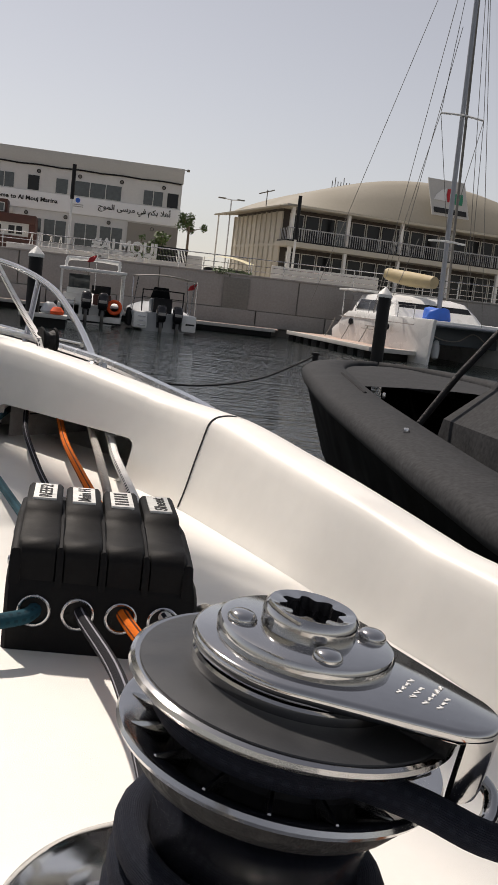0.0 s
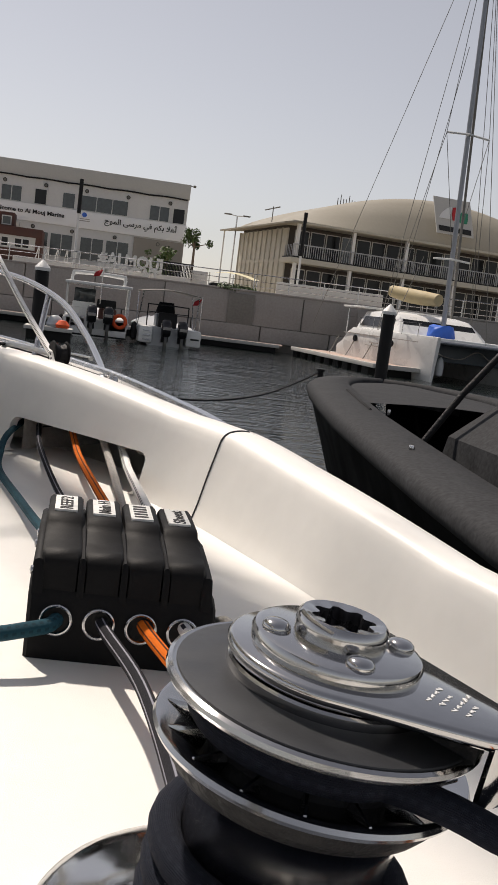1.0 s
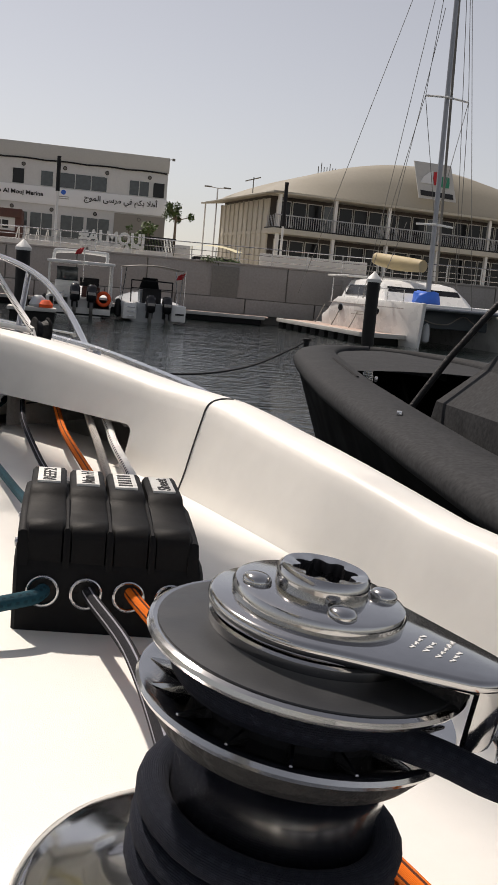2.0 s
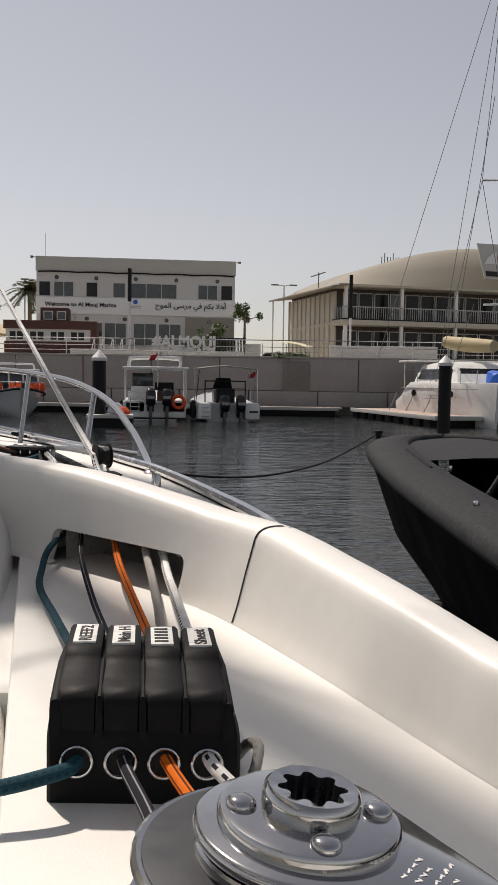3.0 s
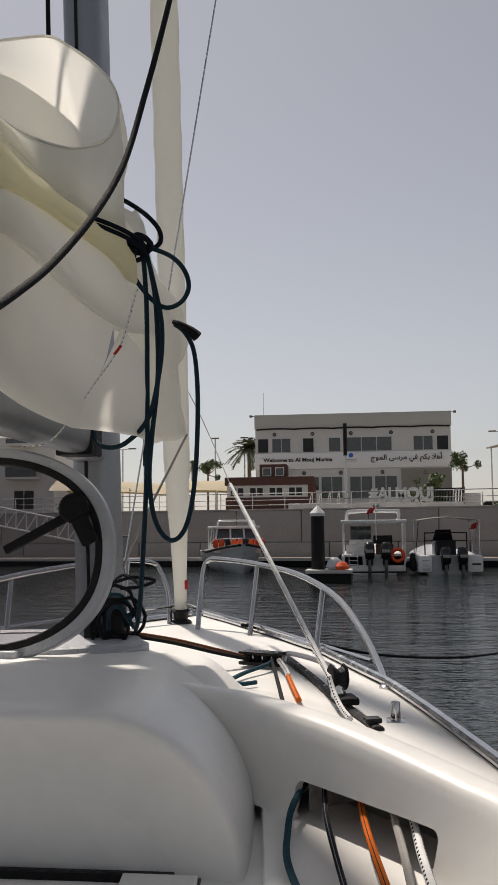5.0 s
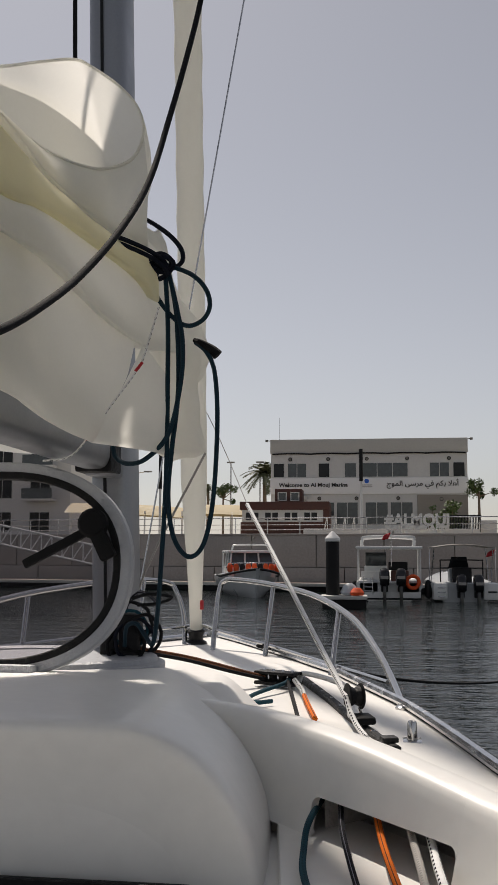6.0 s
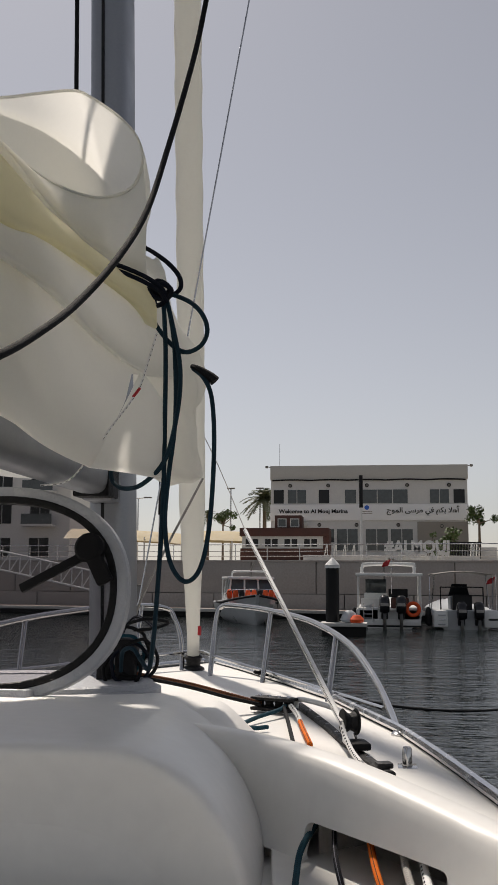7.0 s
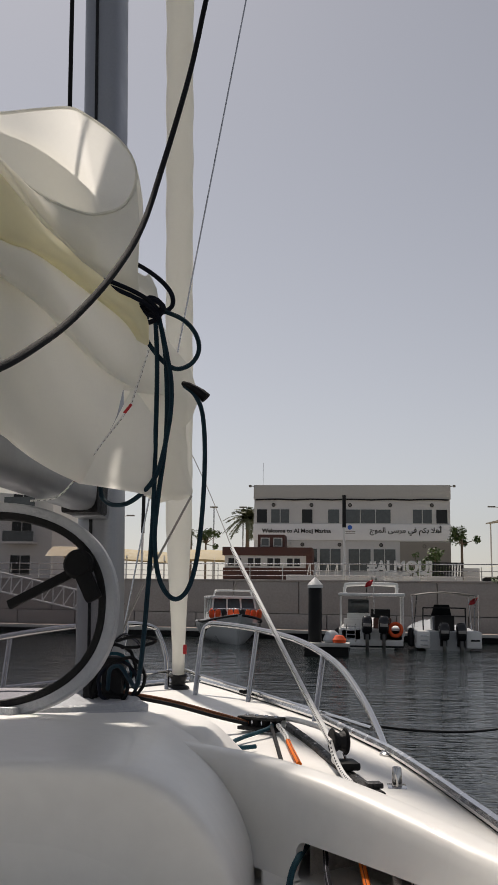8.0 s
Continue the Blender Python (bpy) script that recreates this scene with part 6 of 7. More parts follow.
arch_z = lambda u: EV + 0.15 + 4.15 * math.sin(math.pi * min(1, max(0, (u + 0.35) / (W2 + 0.7)))) ** 0.85
rf = Geo()
cols_ = [-0.32 + (W2 + 0.32) * k / 40 for k in range(41)]
rows_ = []
for v in (0.0, 0.3, 0.65, 1.0):
    rows_.append([(u, -0.42 + 5.2 * v, EV + 0.12 + (arch_z(u) - EV - 0.12) * math.sin(v * math.pi / 2) ** 0.9) for u in cols_])
rows_.append([(u, D2 + 1.2, arch_z(u)) for u in cols_])
part("roof", rf.sweep_grid(rows_), TANROOF, club, "tan membrane arched roof", angle=50)
sgnp = part("roof_sign", Geo().loft([[(12.3, -0.6, EV + 1.0), (15.9, -0.6, EV + 1.0), (15.9, -0.5, EV + 1.0), (12.3, -0.5, EV + 1.0)], [(12.3, 0.9, EV + 4.15), (15.9, 0.9, EV + 4.15), (15.9, 1.0, EV + 4.15), (12.3, 1.0, EV + 4.15)]]), WALLGR, club, "grey sign with sail shapes")


def on_sign(u, w, d=0.06):
    return (12.3 + 3.6 * u, -0.6 + 1.5 * w - d, EV + 1.0 + 3.15 * w)


def sign_shape(outline, mat_):
    g = Geo()
    g.loft([[on_sign(u, w) for u, w in outline], [on_sign(u, w, 0.02) for u, w in outline]])
    part("sign_shape", g, mat_, sgnp)


sign_shape([(0.08, 0.42), (0.18, 0.58), (0.34, 0.72), (0.47, 0.78), (0.43, 0.6), (0.42, 0.42)], PAINTWH)
sign_shape([(0.45, 0.40), (0.45, 0.58), (0.50, 0.76), (0.60, 0.78), (0.60, 0.60), (0.58, 0.40)], RED)
sign_shape([(0.64, 0.36), (0.66, 0.56), (0.70, 0.66), (0.90, 0.66), (0.88, 0.50), (0.84, 0.36)], GREEN)
sign_shape([(0.06, 0.08), (0.06, 0.22), (0.93, 0.20), (0.93, 0.06)], INK)
for x, z in ((0.6, 10.3), (2.4, 9.2)):
    pass
ant = part("roof_antenna", Geo().tube([(-1.2, 3.0, EV), (-1.2, 3.0, EV + 1.3)], 0.04, 6).tube([(-1.9, 3.0, EV + 0.9), (-0.6, 3.0, EV + 1.35)], 0.05, 6), CONCDK, club)
mk = Geo()
for k in range(7):
    mk.tube([(6.6 + 0.28 * k, 8, arch_z(7) - 0.3), (6.6 + 0.28 * k, 8, arch_z(7) + 0.5 + 0.35 * (k % 3 == 1))], 0.04, 5)
part("aerial_cluster", mk, CONCDK, club)
tb = solid("terrace_wall", Geo().box(0, 0, 3.1, 6.4, 0.3, 4.05, 0.03), WALLWH, "pale low terrace wall", "wall", kind="structure", m=QM(11.2) @ Matrix.Translation((0, 2.2, 0)))

# far left: shade roofs, white building
for k in range(2):
    sh_ = thing("shade_canopy", Matrix.Translation((-24 + 9.5 * k, 72 + 3 * k, 0)), "tan fabric shade canopy on slim posts", "canopy", "shade canopies")
    part("fabric", Geo().sweep_grid([[(10.2 * u, 5 * v, 5.3 + 0.9 * math.sin(math.pi * v) - 0.5 * u * u) for u in (0, 0.25, 0.5, 0.75, 0.95, 1.0)] for v in (0, 0.2, 0.4, 0.6, 0.8, 1)]), KHAKI, sh_)
    for j in range(4):
        part("post", Geo().tube([(0.5 + 3 * j, 0.3, 3.1), (0.5 + 3 * j, 0.3, 5.4)], 0.07, 6), PAINTWH, sh_)
b3 = thing("white_apartment_block", label="white apartment block with balconies and dark windows", category="building")
part("wall", Geo().box(-62, 84, 3.1, -27.5, 98, 16.5), WALLWH, b3)
for i in range(9):
    for j in range(4):
        window(b3, -61 + 3.7 * i, 4.0 + 3.1 * j, -59 + 3.7 * i, 5.9 + 3.1 * j, 84, 2, True)
    if i % 2 == 0:
        for j in range(1, 4):
            bc = part("balcony", Geo().box(-61.3 + 3.7 * i, 82.6, 3.75 + 3.1 * j, -58.4 + 3.7 * i, 84, 3.95 + 3.1 * j, 0.03), WALLWH, b3)
            part("railing", Geo().box(-61.3 + 3.7 * i, 82.6, 3.95 + 3.1 * j, -58.4 + 3.7 * i, 82.66, 4.9 + 3.1 * j), GLASS, bc)


def gangway():
    gw = thing("gangway", label="white lattice gangway bridge down to the dock", category="gangway")
    a, b = Vector((-25, 54, 3.3)), Vector((-14.5, 53.2, 1.2))
    for dz in (0.0, 1.1):
        part("chord", Geo().tube([a + Vector((0, 0, dz)), b + Vector((0, 0, dz))], 0.06, 6), PAINTWH, gw)
    for k in range(16):
        p = a.lerp(b, k / 16)
        q = a.lerp(b, (k + 1) / 16)
        part("brace", Geo().tube([p, q + Vector((0, 0, 1.1))], 0.035, 5), PAINTWH, gw)
        part("upright", Geo().tube([p, p + Vector((0, 0, 1.1))], 0.035, 5), PAINTWH, gw)


gangway()


# ---- plants, lamps, distance ----
def palm(x, y, base, trunk, crown, seed, n=26, label="dusty date palm with a shaggy crown"):
    rnd = random.Random(seed)
    p = thing("palm_tree", Matrix.Translation((x, y, base)), label, "palm tree", "palms")
    part("trunk", Geo().tube([(0, 0, 0), (0.05, 0, trunk * 0.5), (0.02, 0.05, trunk)], lambda s: 0.22 - 0.07 * s, 10, smooth=4), BARK, p)
    g = Geo()
    for k in range(n):
        a = 2 * math.pi * k / n + rnd.uniform(-0.2, 0.2)
        el = rnd.uniform(-0.5, 1.25)
        L_ = crown * rnd.uniform(0.8, 1.1)
        d = Vector((math.cos(a) * math.cos(el), math.sin(a) * math.cos(el), math.sin(el)))
        mid = [Vector((0, 0, trunk)) + d * L_ * t + Vector((0, 0, -1.0 * L_ * 0.55 * t * t)) for t in (0, 0.15, 0.3, 0.45, 0.6, 0.75, 0.9, 1.0)]
        side = Vector((-math.sin(a), math.cos(a), 0))
        for i in range(1, len(mid)):
            for s in (-1, 1):
                for j in range(4):
                    b = mid[i - 1].lerp(mid[i], j / 4)
                    ln = L_ * 0.24 * (1 - 0.55 * i / 8)
                    tip_ = b + side * s * ln + d * ln * 0.6 + Vector((0, 0, -ln * rnd.uniform(0.2, 0.7)))
                    w_ = (mid[i] - mid[i - 1]).normalized() * 0.035 * crown / 2
                    g.add([b - w_, b + w_, tip_], [(0, 1, 2)])
        g.tube(mid, 0.03, 4)
    part("crown", g, PALMLEAF, p, smooth=False)


def leafy(x, y, base, trunk, rad, seed, leaves=900, label="small leafy tree with an uneven crown", squash=0.9, lean=0.0):
    rnd = random.Random(seed)
    t = thing("tree", Matrix.Translation((x, y, base)), label, "tree", "trees")
    g = Geo().tube([(0, 0, 0), (lean * 0.4, 0, trunk * 0.6), (lean, 0, trunk)], lambda s: 0.12 - 0.05 * s, 8, smooth=4)
    clumps = []
    for k in range(11):
        v = Vector((rnd.gauss(0, 0.5), rnd.gauss(0, 0.5), rnd.gauss(0, 0.45))) * rad
        clumps.append((Vector((lean, 0, trunk + rad * 0.35)) + v, rad * rnd.uniform(0.3, 0.5)))
        g.tube([(lean, 0, trunk * 0.9), clumps[-1][0]], lambda s: 0.05 - 0.035 * s, 5)
    part("trunk", g, BARK, t)
    lf = Geo()
    for k in range(leaves):
        c, r = clumps[k % len(clumps)]
        d = Vector((rnd.gauss(0, 1), rnd.gauss(0, 1), rnd.gauss(0, 1))).normalized() * r * rnd.uniform(0.35, 1.05)
        d.z *= squash
        q = c + d
        u = Vector((rnd.gauss(0, 1), rnd.gauss(0, 1), rnd.gauss(0, 0.6))).normalized()
        w = u.cross(Vector((rnd.gauss(0, 1), rnd.gauss(0, 1), rnd.gauss(0, 1)))).normalized()
        s = rad * rnd.uniform(0.07, 0.13)
        lf.add([q - u * s, q + w * s * 0.55, q + u * s, q - w * s * 0.55], [(0, 1, 2, 3)])
    part("crown", lf, LEAF, t, smooth=False)


leafy(7.6, 66.0, 3.1, 3.3, 0.78, 11, 1500, squash=1.15)
palm(-9.4, 84, 3.1, 6.3, 2.3, 3, 48)
leafy(-13.3, 85, 3.1, 4.4, 1.0, 15, 1100, "slim tree with a round leafy crown")
palm(-19.2, 110, 3.1, 6.6, 1.6, 6, 18, "small round-headed palm with dusty fronds")
leafy(5.6, 64.5, 3.1, 0.6, 1.3, 21, 900, "bushy green shrub beside the wall", 0.7)
leafy(4.2, 65.5, 3.1, 0.4, 0.9, 22, 500, "bushy green shrub beside the wall", 0.7)
bush = Geo()
rb = random.Random(8)
for k in range(500):
    q = Vector((rb.uniform(-1.1, 1.1), rb.uniform(-0.3, 0.3), abs(rb.gauss(0, 0.14))))
    u = Vector((rb.gauss(0, 1), rb.gauss(0, 1), rb.gauss(0, 1))).normalized() * 0.07
    w = u.orthogonal() * 0.5
    bush.add([q - u, q + w, q + u, q - w], [(0, 1, 2, 3)])
solid("hedge", bush, LEAF, "low bright green hedge on the wall", "hedge", kind="stuff", m=Matrix.Translation((9.0, wall_y(9) + 0.25, 3.2)), smooth=False)


def street_lamp(x, y, top, double):
    p = thing("street_lamp", Matrix.Translation((x, y, 3.1)), "tall slim grey street lamp", "lamp", "street lamps")
    part("pole", Geo().tube([(0, 0, 0), (0, 0, top - 3.1)], 0.07, 8), STEEL, p)
    for s in ((-1, 1) if double else (0,)):
        a_ = part("arm", Geo().tube([(0, 0, top - 3.15), (s * 0.9, 0, top - 3.05)] if s else [(0, 0, top - 3.3), (0, 0, top - 3.05)], 0.04, 6), STEEL, p)
        part("lamp_head", Geo().box(s * 0.9 - 0.35, -0.15, top - 3.12, s * 0.9 + 0.35, 0.15, top - 3.0, 0.03), CONCDK, a_)


street_lamp(-12.6, 85, 10.4, False)
street_lamp(-21.3, 85, 9.6, True)
street_lamp(13.9, 90, 11.0, True)
street_lamp(-9.9, 85, 10.4, False)
post_ = thing("quay_bollard", Matrix.Translation((-13.15, 53.7, 0.46)), "grey dock power post", "bollard")
part("post", Geo().box(-0.18, -0.15, 0, 0.18, 0.15, 1.25, 0.05), CONC, post_)
part("top", Geo().box(-0.22, -0.19, 1.25, 0.22, 0.19, 1.36, 0.03), CONCDK, post_)
umb = thing("sun_shade", Matrix.Translation((10.6, 66, 3.1)), "pale low sun shades with parked carts below", "shade")
part("cover", Geo().sweep_grid([[(-1.9 + 3.8 * u, 2 * v, 1.25 + 0.35 * math.sin(math.pi * u)) for u in (0, 0.2, 0.4, 0.6, 0.8, 1)] for v in (0, 0.5, 1)]), SAILCREAM, umb)
part("cart", Geo().box(-1.5, 0.3, 0.15, 1.4, 1.6, 0.75, 0.15), BLACKMAT, umb)
for k in range(3):
    part("post", Geo().tube([(-1.7 + 1.7 * k, 0.1, 0), (-1.7 + 1.7 * k, 0.1, 1.4)], 0.04, 6), STEEL, umb)
pier = solid("white_planter", Geo().box(6.7, 57.4, 3.1, 7.7, 58.2, 4.15, 0.04), WALLWH, "white square planter at the quay", "planter")


# ---- moored boats ----
def boat_hull(parent, L, B, sheer, bow_up, mat_, hull_label=""):
    """Bow towards -y of the boat's own frame, stern at y = L."""
    g = Geo()
    rings = []
    for k in range(13):
        t = k / 12
        y = L * t
        h = B / 2 * min(1, (0.04 + 1.9 * t - 1.15 * t * t) / 0.75) if t < 0.75 else B / 2
        zt = sheer + bow_up * (1 - t) ** 2
        rings.append([(h * q, y + 0.9 * (1 - g_) * (1 - t) ** 2, -0.25 + (zt + 0.25) * g_) for q, g_ in ((0, 0), (0.55, 0.12), (0.86, 0.45), (1.0, 0.8), (1.02, 0.95), (0.98, 1.0), (0.9, 0.97))] + [(-h * q, y + 0.9 * (1 - g_) * (1 - t) ** 2, -0.25 + (zt + 0.25) * g_) for q, g_ in ((0.9, 0.97), (0.98, 1.0), (1.02, 0.95), (1.0, 0.8), (0.86, 0.45), (0.55, 0.12))])
    part("hull", g.loft(rings), mat_, parent, hull_label, angle=50)


def outboard(parent, x, y, z, s=1.0):
    e = part("engine", Geo().loft([[(x + s * w * math.copysign(abs(math.cos(a)) ** 0.7, math.cos(a)), y + s * (o + d * math.copysign(abs(math.sin(a)) ** 0.7, math.sin(a))), z + s * h) for a in [2 * math.pi * k / 18 for k in range(18)]] for h, w, d, o in ((0.0, 0.13, 0.17, 0), (0.06, 0.20, 0.26, 0.02), (0.35, 0.22, 0.30, 0.02), (0.58, 0.21, 0.28, 0.0), (0.70, 0.17, 0.22, -0.03), (0.74, 0.08, 0.12, -0.04))]), ENGINE, parent, "black outboard engine cowl", angle=60)
    part("leg", Geo().box(x - 0.07 * s, y - 0.10 * s, z - 0.95 * s, x + 0.07 * s, y + 0.14 * s, z + 0.02 * s, 0.03), ENGINE, e)
    part("stripe", Geo().box(x - 0.16 * s, y + 0.28 * s, z + 0.30 * s, x + 0.16 * s, y + 0.335 * s, z + 0.42 * s, 0.01), CONC, e, "pale decal stripe")
    part("bracket", Geo().box(x - 0.14 * s, y - 0.35 * s, z - 0.25 * s, x + 0.14 * s, y - 0.08 * s, z + 0.05 * s, 0.02), BLACKMAT, e)
    return e


def flag(parent, x, y, z):
    f = part("flag", Geo().sweep_grid([[(x + 0.04 * j + 0.30 * i / 6 * (1 if j else 0.6), y + 0.04 * math.sin(i), z + 0.35 - 0.10 * j * 1.0 - 0.03 * i + 0.12 * (i / 6)) for j in range(4)] for i in range(7)]), RED, parent, "small red flag")
    f.modifiers.new("thickness", 'SOLIDIFY').thickness = 0.01
    part("flag_staff", Geo().tube([(x, y, z - 1.2), (x, y, z + 0.45)], 0.02, 6), STEEL, parent)


# boat with white hard top and orange ring, stern to the camera
mb = thing("motor_boat", Matrix.Translation((1.1, 42.9, 0)) @ Matrix.Rotation(math.pi, 4, 'Z') @ Matrix.Translation((0, -8.0, 0)), "white open motor boat with hard top and two black outboards", "motor boat")
boat_hull(mb, 7.6, 2.95, 0.85, 0.5, BOATWH)
part("transom", Geo().box(-1.40, 7.45, 0.05, 1.40, 7.62, 0.42, 0.05), BOATWH, mb)
part("transom_side", Geo().box(-1.42, 7.3, 0.3, -0.45, 7.6, 0.92, 0.08), BOATWH, mb)
part("transom_side", Geo().box(0.45, 7.3, 0.3, 1.42, 7.6, 0.92, 0.08), BOATWH, mb)
part("dark_stripe", Geo().box(-1.43, 7.60, 0.06, 1.43, 7.64, 0.14, 0.01), BLACKMAT, mb)
part("hard_top", Geo().box(-1.52, 4.2, 2.34, 1.52, 7.4, 2.48, 0.06), BOATWH, mb, "white hard top")
part("roof_rack", Geo().tube([(-1.15, 6.9, 2.45), (-1.15, 6.9, 2.80), (-1.0, 6.9, 2.90), (1.0, 6.9, 2.90), (1.2, 6.9, 2.78), (1.25, 6.9, 2.45)], 0.07, 8, smooth=3), BOATWH, mb, "white roof bar")
part("roof_rack", Geo().tube([(-1.15, 5.2, 2.45), (-1.1, 5.2, 2.85), (1.1, 5.2, 2.85), (1.2, 5.2, 2.45)], 0.06, 8, smooth=3), BOATWH, mb)
for x in (-1.42, 1.42):
    for y in (4.5, 6.0, 7.3):
        part("roof_post", Geo().tube([(x, y, 0.8), (x, y, 2.38)], 0.028, 6), PAINTWH, mb)
part("console", Geo().box(0.05, 4.6, 0.4, 1.15, 5.5, 1.55, 0.06), BOATWH, mb, "white helm console")
part("windscreen", Geo().box(0.1, 4.5, 1.5, 1.1, 4.6, 2.2, 0.02), GLASS, mb)
part("cabin_back", Geo().box(0.3, 5.55, 0.5, 1.3, 5.65, 1.3, 0.03), WALLWH, mb)
part("seat", Geo().box(-0.95, 5.2, 0.6, -0.1, 5.7, 1.35, 0.08), BROWNWD, mb, "dark seat")
part("helm_box", Geo().box(-0.9, 5.0, 1.35, 0.0, 5.5, 1.75, 0.04), BLACKMAT, mb)
for k in range(4):
    part("ladder_rung", Geo().tube([(0.75, 7.66, 0.45 + 0.18 * k), (1.15, 7.66, 0.45 + 0.18 * k)], 0.02, 6), STEEL, mb)
for x in (0.75, 1.15):
    part("ladder_side", Geo().tube([(x, 7.66, 0.3), (x, 7.66, 1.1)], 0.02, 6), STEEL, mb)
outboard(mb, 0.22, 7.95, 0.68, 1.08)
outboard(mb, -0.52, 7.95, 0.68, 1.08)
lr = part("life_ring", Geo().tube([(-1.05 + 0.27 * math.cos(a), 7.72, 0.86 + 0.27 * math.sin(a)) for a in [2 * math.pi * k / 32 for k in range(33)]], 0.085, 10), REDORANGE, mb, "orange life ring")
flag(mb, -0.10, 7.5, 2.75)
part("fender", Geo().lathe([(0.0, 0.1), (0.12, 0.18), (0.14, 0.5), (0.12, 0.8), (0.03, 0.9)], (1.58, 6.8, 0), 14), BLACKMAT, mb)

# open boat with canvas bimini
ob2 = thing("motor_boat", Matrix.Translation((4.45, 42.6, 0)) @ Matrix.Rotation(math.pi + 0.05, 4, 'Z') @ Matrix.Translation((0, -7.8, 0)), "white open boat with grey bimini and twin outboards", "motor boat")
boat_hull(ob2, 7.4, 2.9, 0.85, 0.4, BOATGR)
part("transom_side", Geo().box(-1.45, 6.6, 0.1, -0.75, 7.75, 0.85, 0.10), BOATWH, ob2)
part("transom_side", Geo().box(0.80, 6.6, 0.1, 1.42, 7.75, 0.85, 0.10), BOATWH, ob2)
part("well", Geo().box(-0.8, 7.0, 0.1, 0.8, 7.3, 0.6, 0.04), BOATDK, ob2)
bim = part("bimini", Geo().sweep_grid([[(-1.35 + 2.7 * u, 4.9 + 2.3 * v, 2.42 + 0.14 * math.sin(math.pi * u) + 0.04 * math.sin(math.pi * v)) for u in (0, 0.15, 0.3, 0.5, 0.7, 0.85, 1)] for v in (0, 0.25, 0.5, 0.75, 1)]), CONCDK, ob2, "grey canvas bimini")
bim.modifiers.new("thickness", 'SOLIDIFY').thickness = 0.03
for x in (-1.3, 1.3):
    for y0, y1 in ((5.0, 5.6), (7.1, 6.2)):
        part("bimini_bow", Geo().tube([(x, y0, 2.42), (x * 1.05, y1, 0.8)], 0.022, 6), STEEL, ob2)
part("arch", Geo().tube([(-0.95, 6.4, 0.8), (-0.95, 6.4, 1.75), (-0.8, 6.4, 1.85), (0.8, 6.4, 1.85), (0.95, 6.4, 1.75), (0.95, 6.4, 0.8)], 0.03, 8, smooth=3), BLACKMAT, ob2, "black arch rail")
part("arch_rail", Geo().tube([(-0.95, 6.4, 1.5), (0.95, 6.4, 1.5)], 0.02, 6), BLACKMAT, ob2)
part("console", Geo().box(-0.55, 4.9, 0.4, 0.45, 5.8, 1.45, 0.08), BOATDK, ob2, "dark helm console")
part("windscreen", Geo().loft([[(-0.55, 4.95, 1.4), (0.45, 4.95, 1.4), (0.45, 5.0, 1.4), (-0.55, 5.0, 1.4)], [(-0.4, 5.2, 2.0), (0.3, 5.2, 2.0), (0.3, 5.25, 2.0), (-0.4, 5.25, 2.0)]]), GLASSDK, ob2)
part("seat_back", Geo().box(-0.5, 6.0, 0.6, 0.4, 6.2, 1.5, 0.08), BLACKMAT, ob2)
outboard(ob2, 0.20, 7.75, 0.45, 1.05)
outboard(ob2, -0.55, 7.75, 0.45, 1.05)
for k in range(3):
    part("ladder_rung", Geo().tube([(0.9, 7.82, 0.25 + 0.2 * k), (1.25, 7.82, 0.25 + 0.2 * k)], 0.02, 6), STEEL, ob2)
part("name_bars", Geo().box(-1.35, 7.76, 0.42, -0.95, 7.77, 0.50), INK, ob2)
for x in (1.55, 1.5):
    part("fender", Geo().lathe([(0.0, 0.1), (0.14, 0.2), (0.16, 0.55), (0.12, 0.85), (0.03, 0.95)], (x, 6.2 + (x - 1.5) * 14, 0), 14), BLACKMAT, ob2)
flag(ob2, -1.45, 6.9, 2.0)

# patrol boat bow on, orange jackets over its rail
pb = thing("patrol_boat", Matrix.Translation((-5.0, 44.0, 0)) @ Matrix.Rotation(radians(14), 4, 'Z'), "pale grey cabin boat with orange jackets on its rail", "motor boat")
boat_hull(pb, 8.0, 2.9, 1.0, 0.45, BOATGR, "pale grey hull")
part("rubbing_strip", Geo().tube([(-1.45, 6, 0.98), (-1.46, 3.5, 1.0), (-1.2, 1.6, 1.14), (-0.6, 0.5, 1.3), (0, 0.1, 1.38), (0.6, 0.5, 1.3), (1.2, 1.6, 1.14), (1.46, 3.5, 1.0), (1.45, 6, 0.98)], 0.06, 8, smooth=4), BLACKMAT, pb, "black rubbing strip")
part("cabin", Geo().loft([[(-1.15, 2.2, 0.95), (1.15, 2.2, 0.95), (1.15, 5.5, 0.95), (-1.15, 5.5, 0.95)], [(-1.12, 2.35, 1.45), (1.12, 2.35, 1.45), (1.12, 5.5, 1.45), (-1.12, 5.5, 1.45)]]), BOATWH, pb, smooth=False)
part("cabin_glass", Geo().loft([[(-1.08, 2.40, 1.45), (1.08, 2.40, 1.45), (1.08, 5.3, 1.45), (-1.08, 5.3, 1.45)], [(-0.98, 2.75, 2.15), (0.98, 2.75, 2.15), (0.98, 5.2, 2.15), (-0.98, 5.2, 2.15)]]), GLASS, pb, smooth=False)
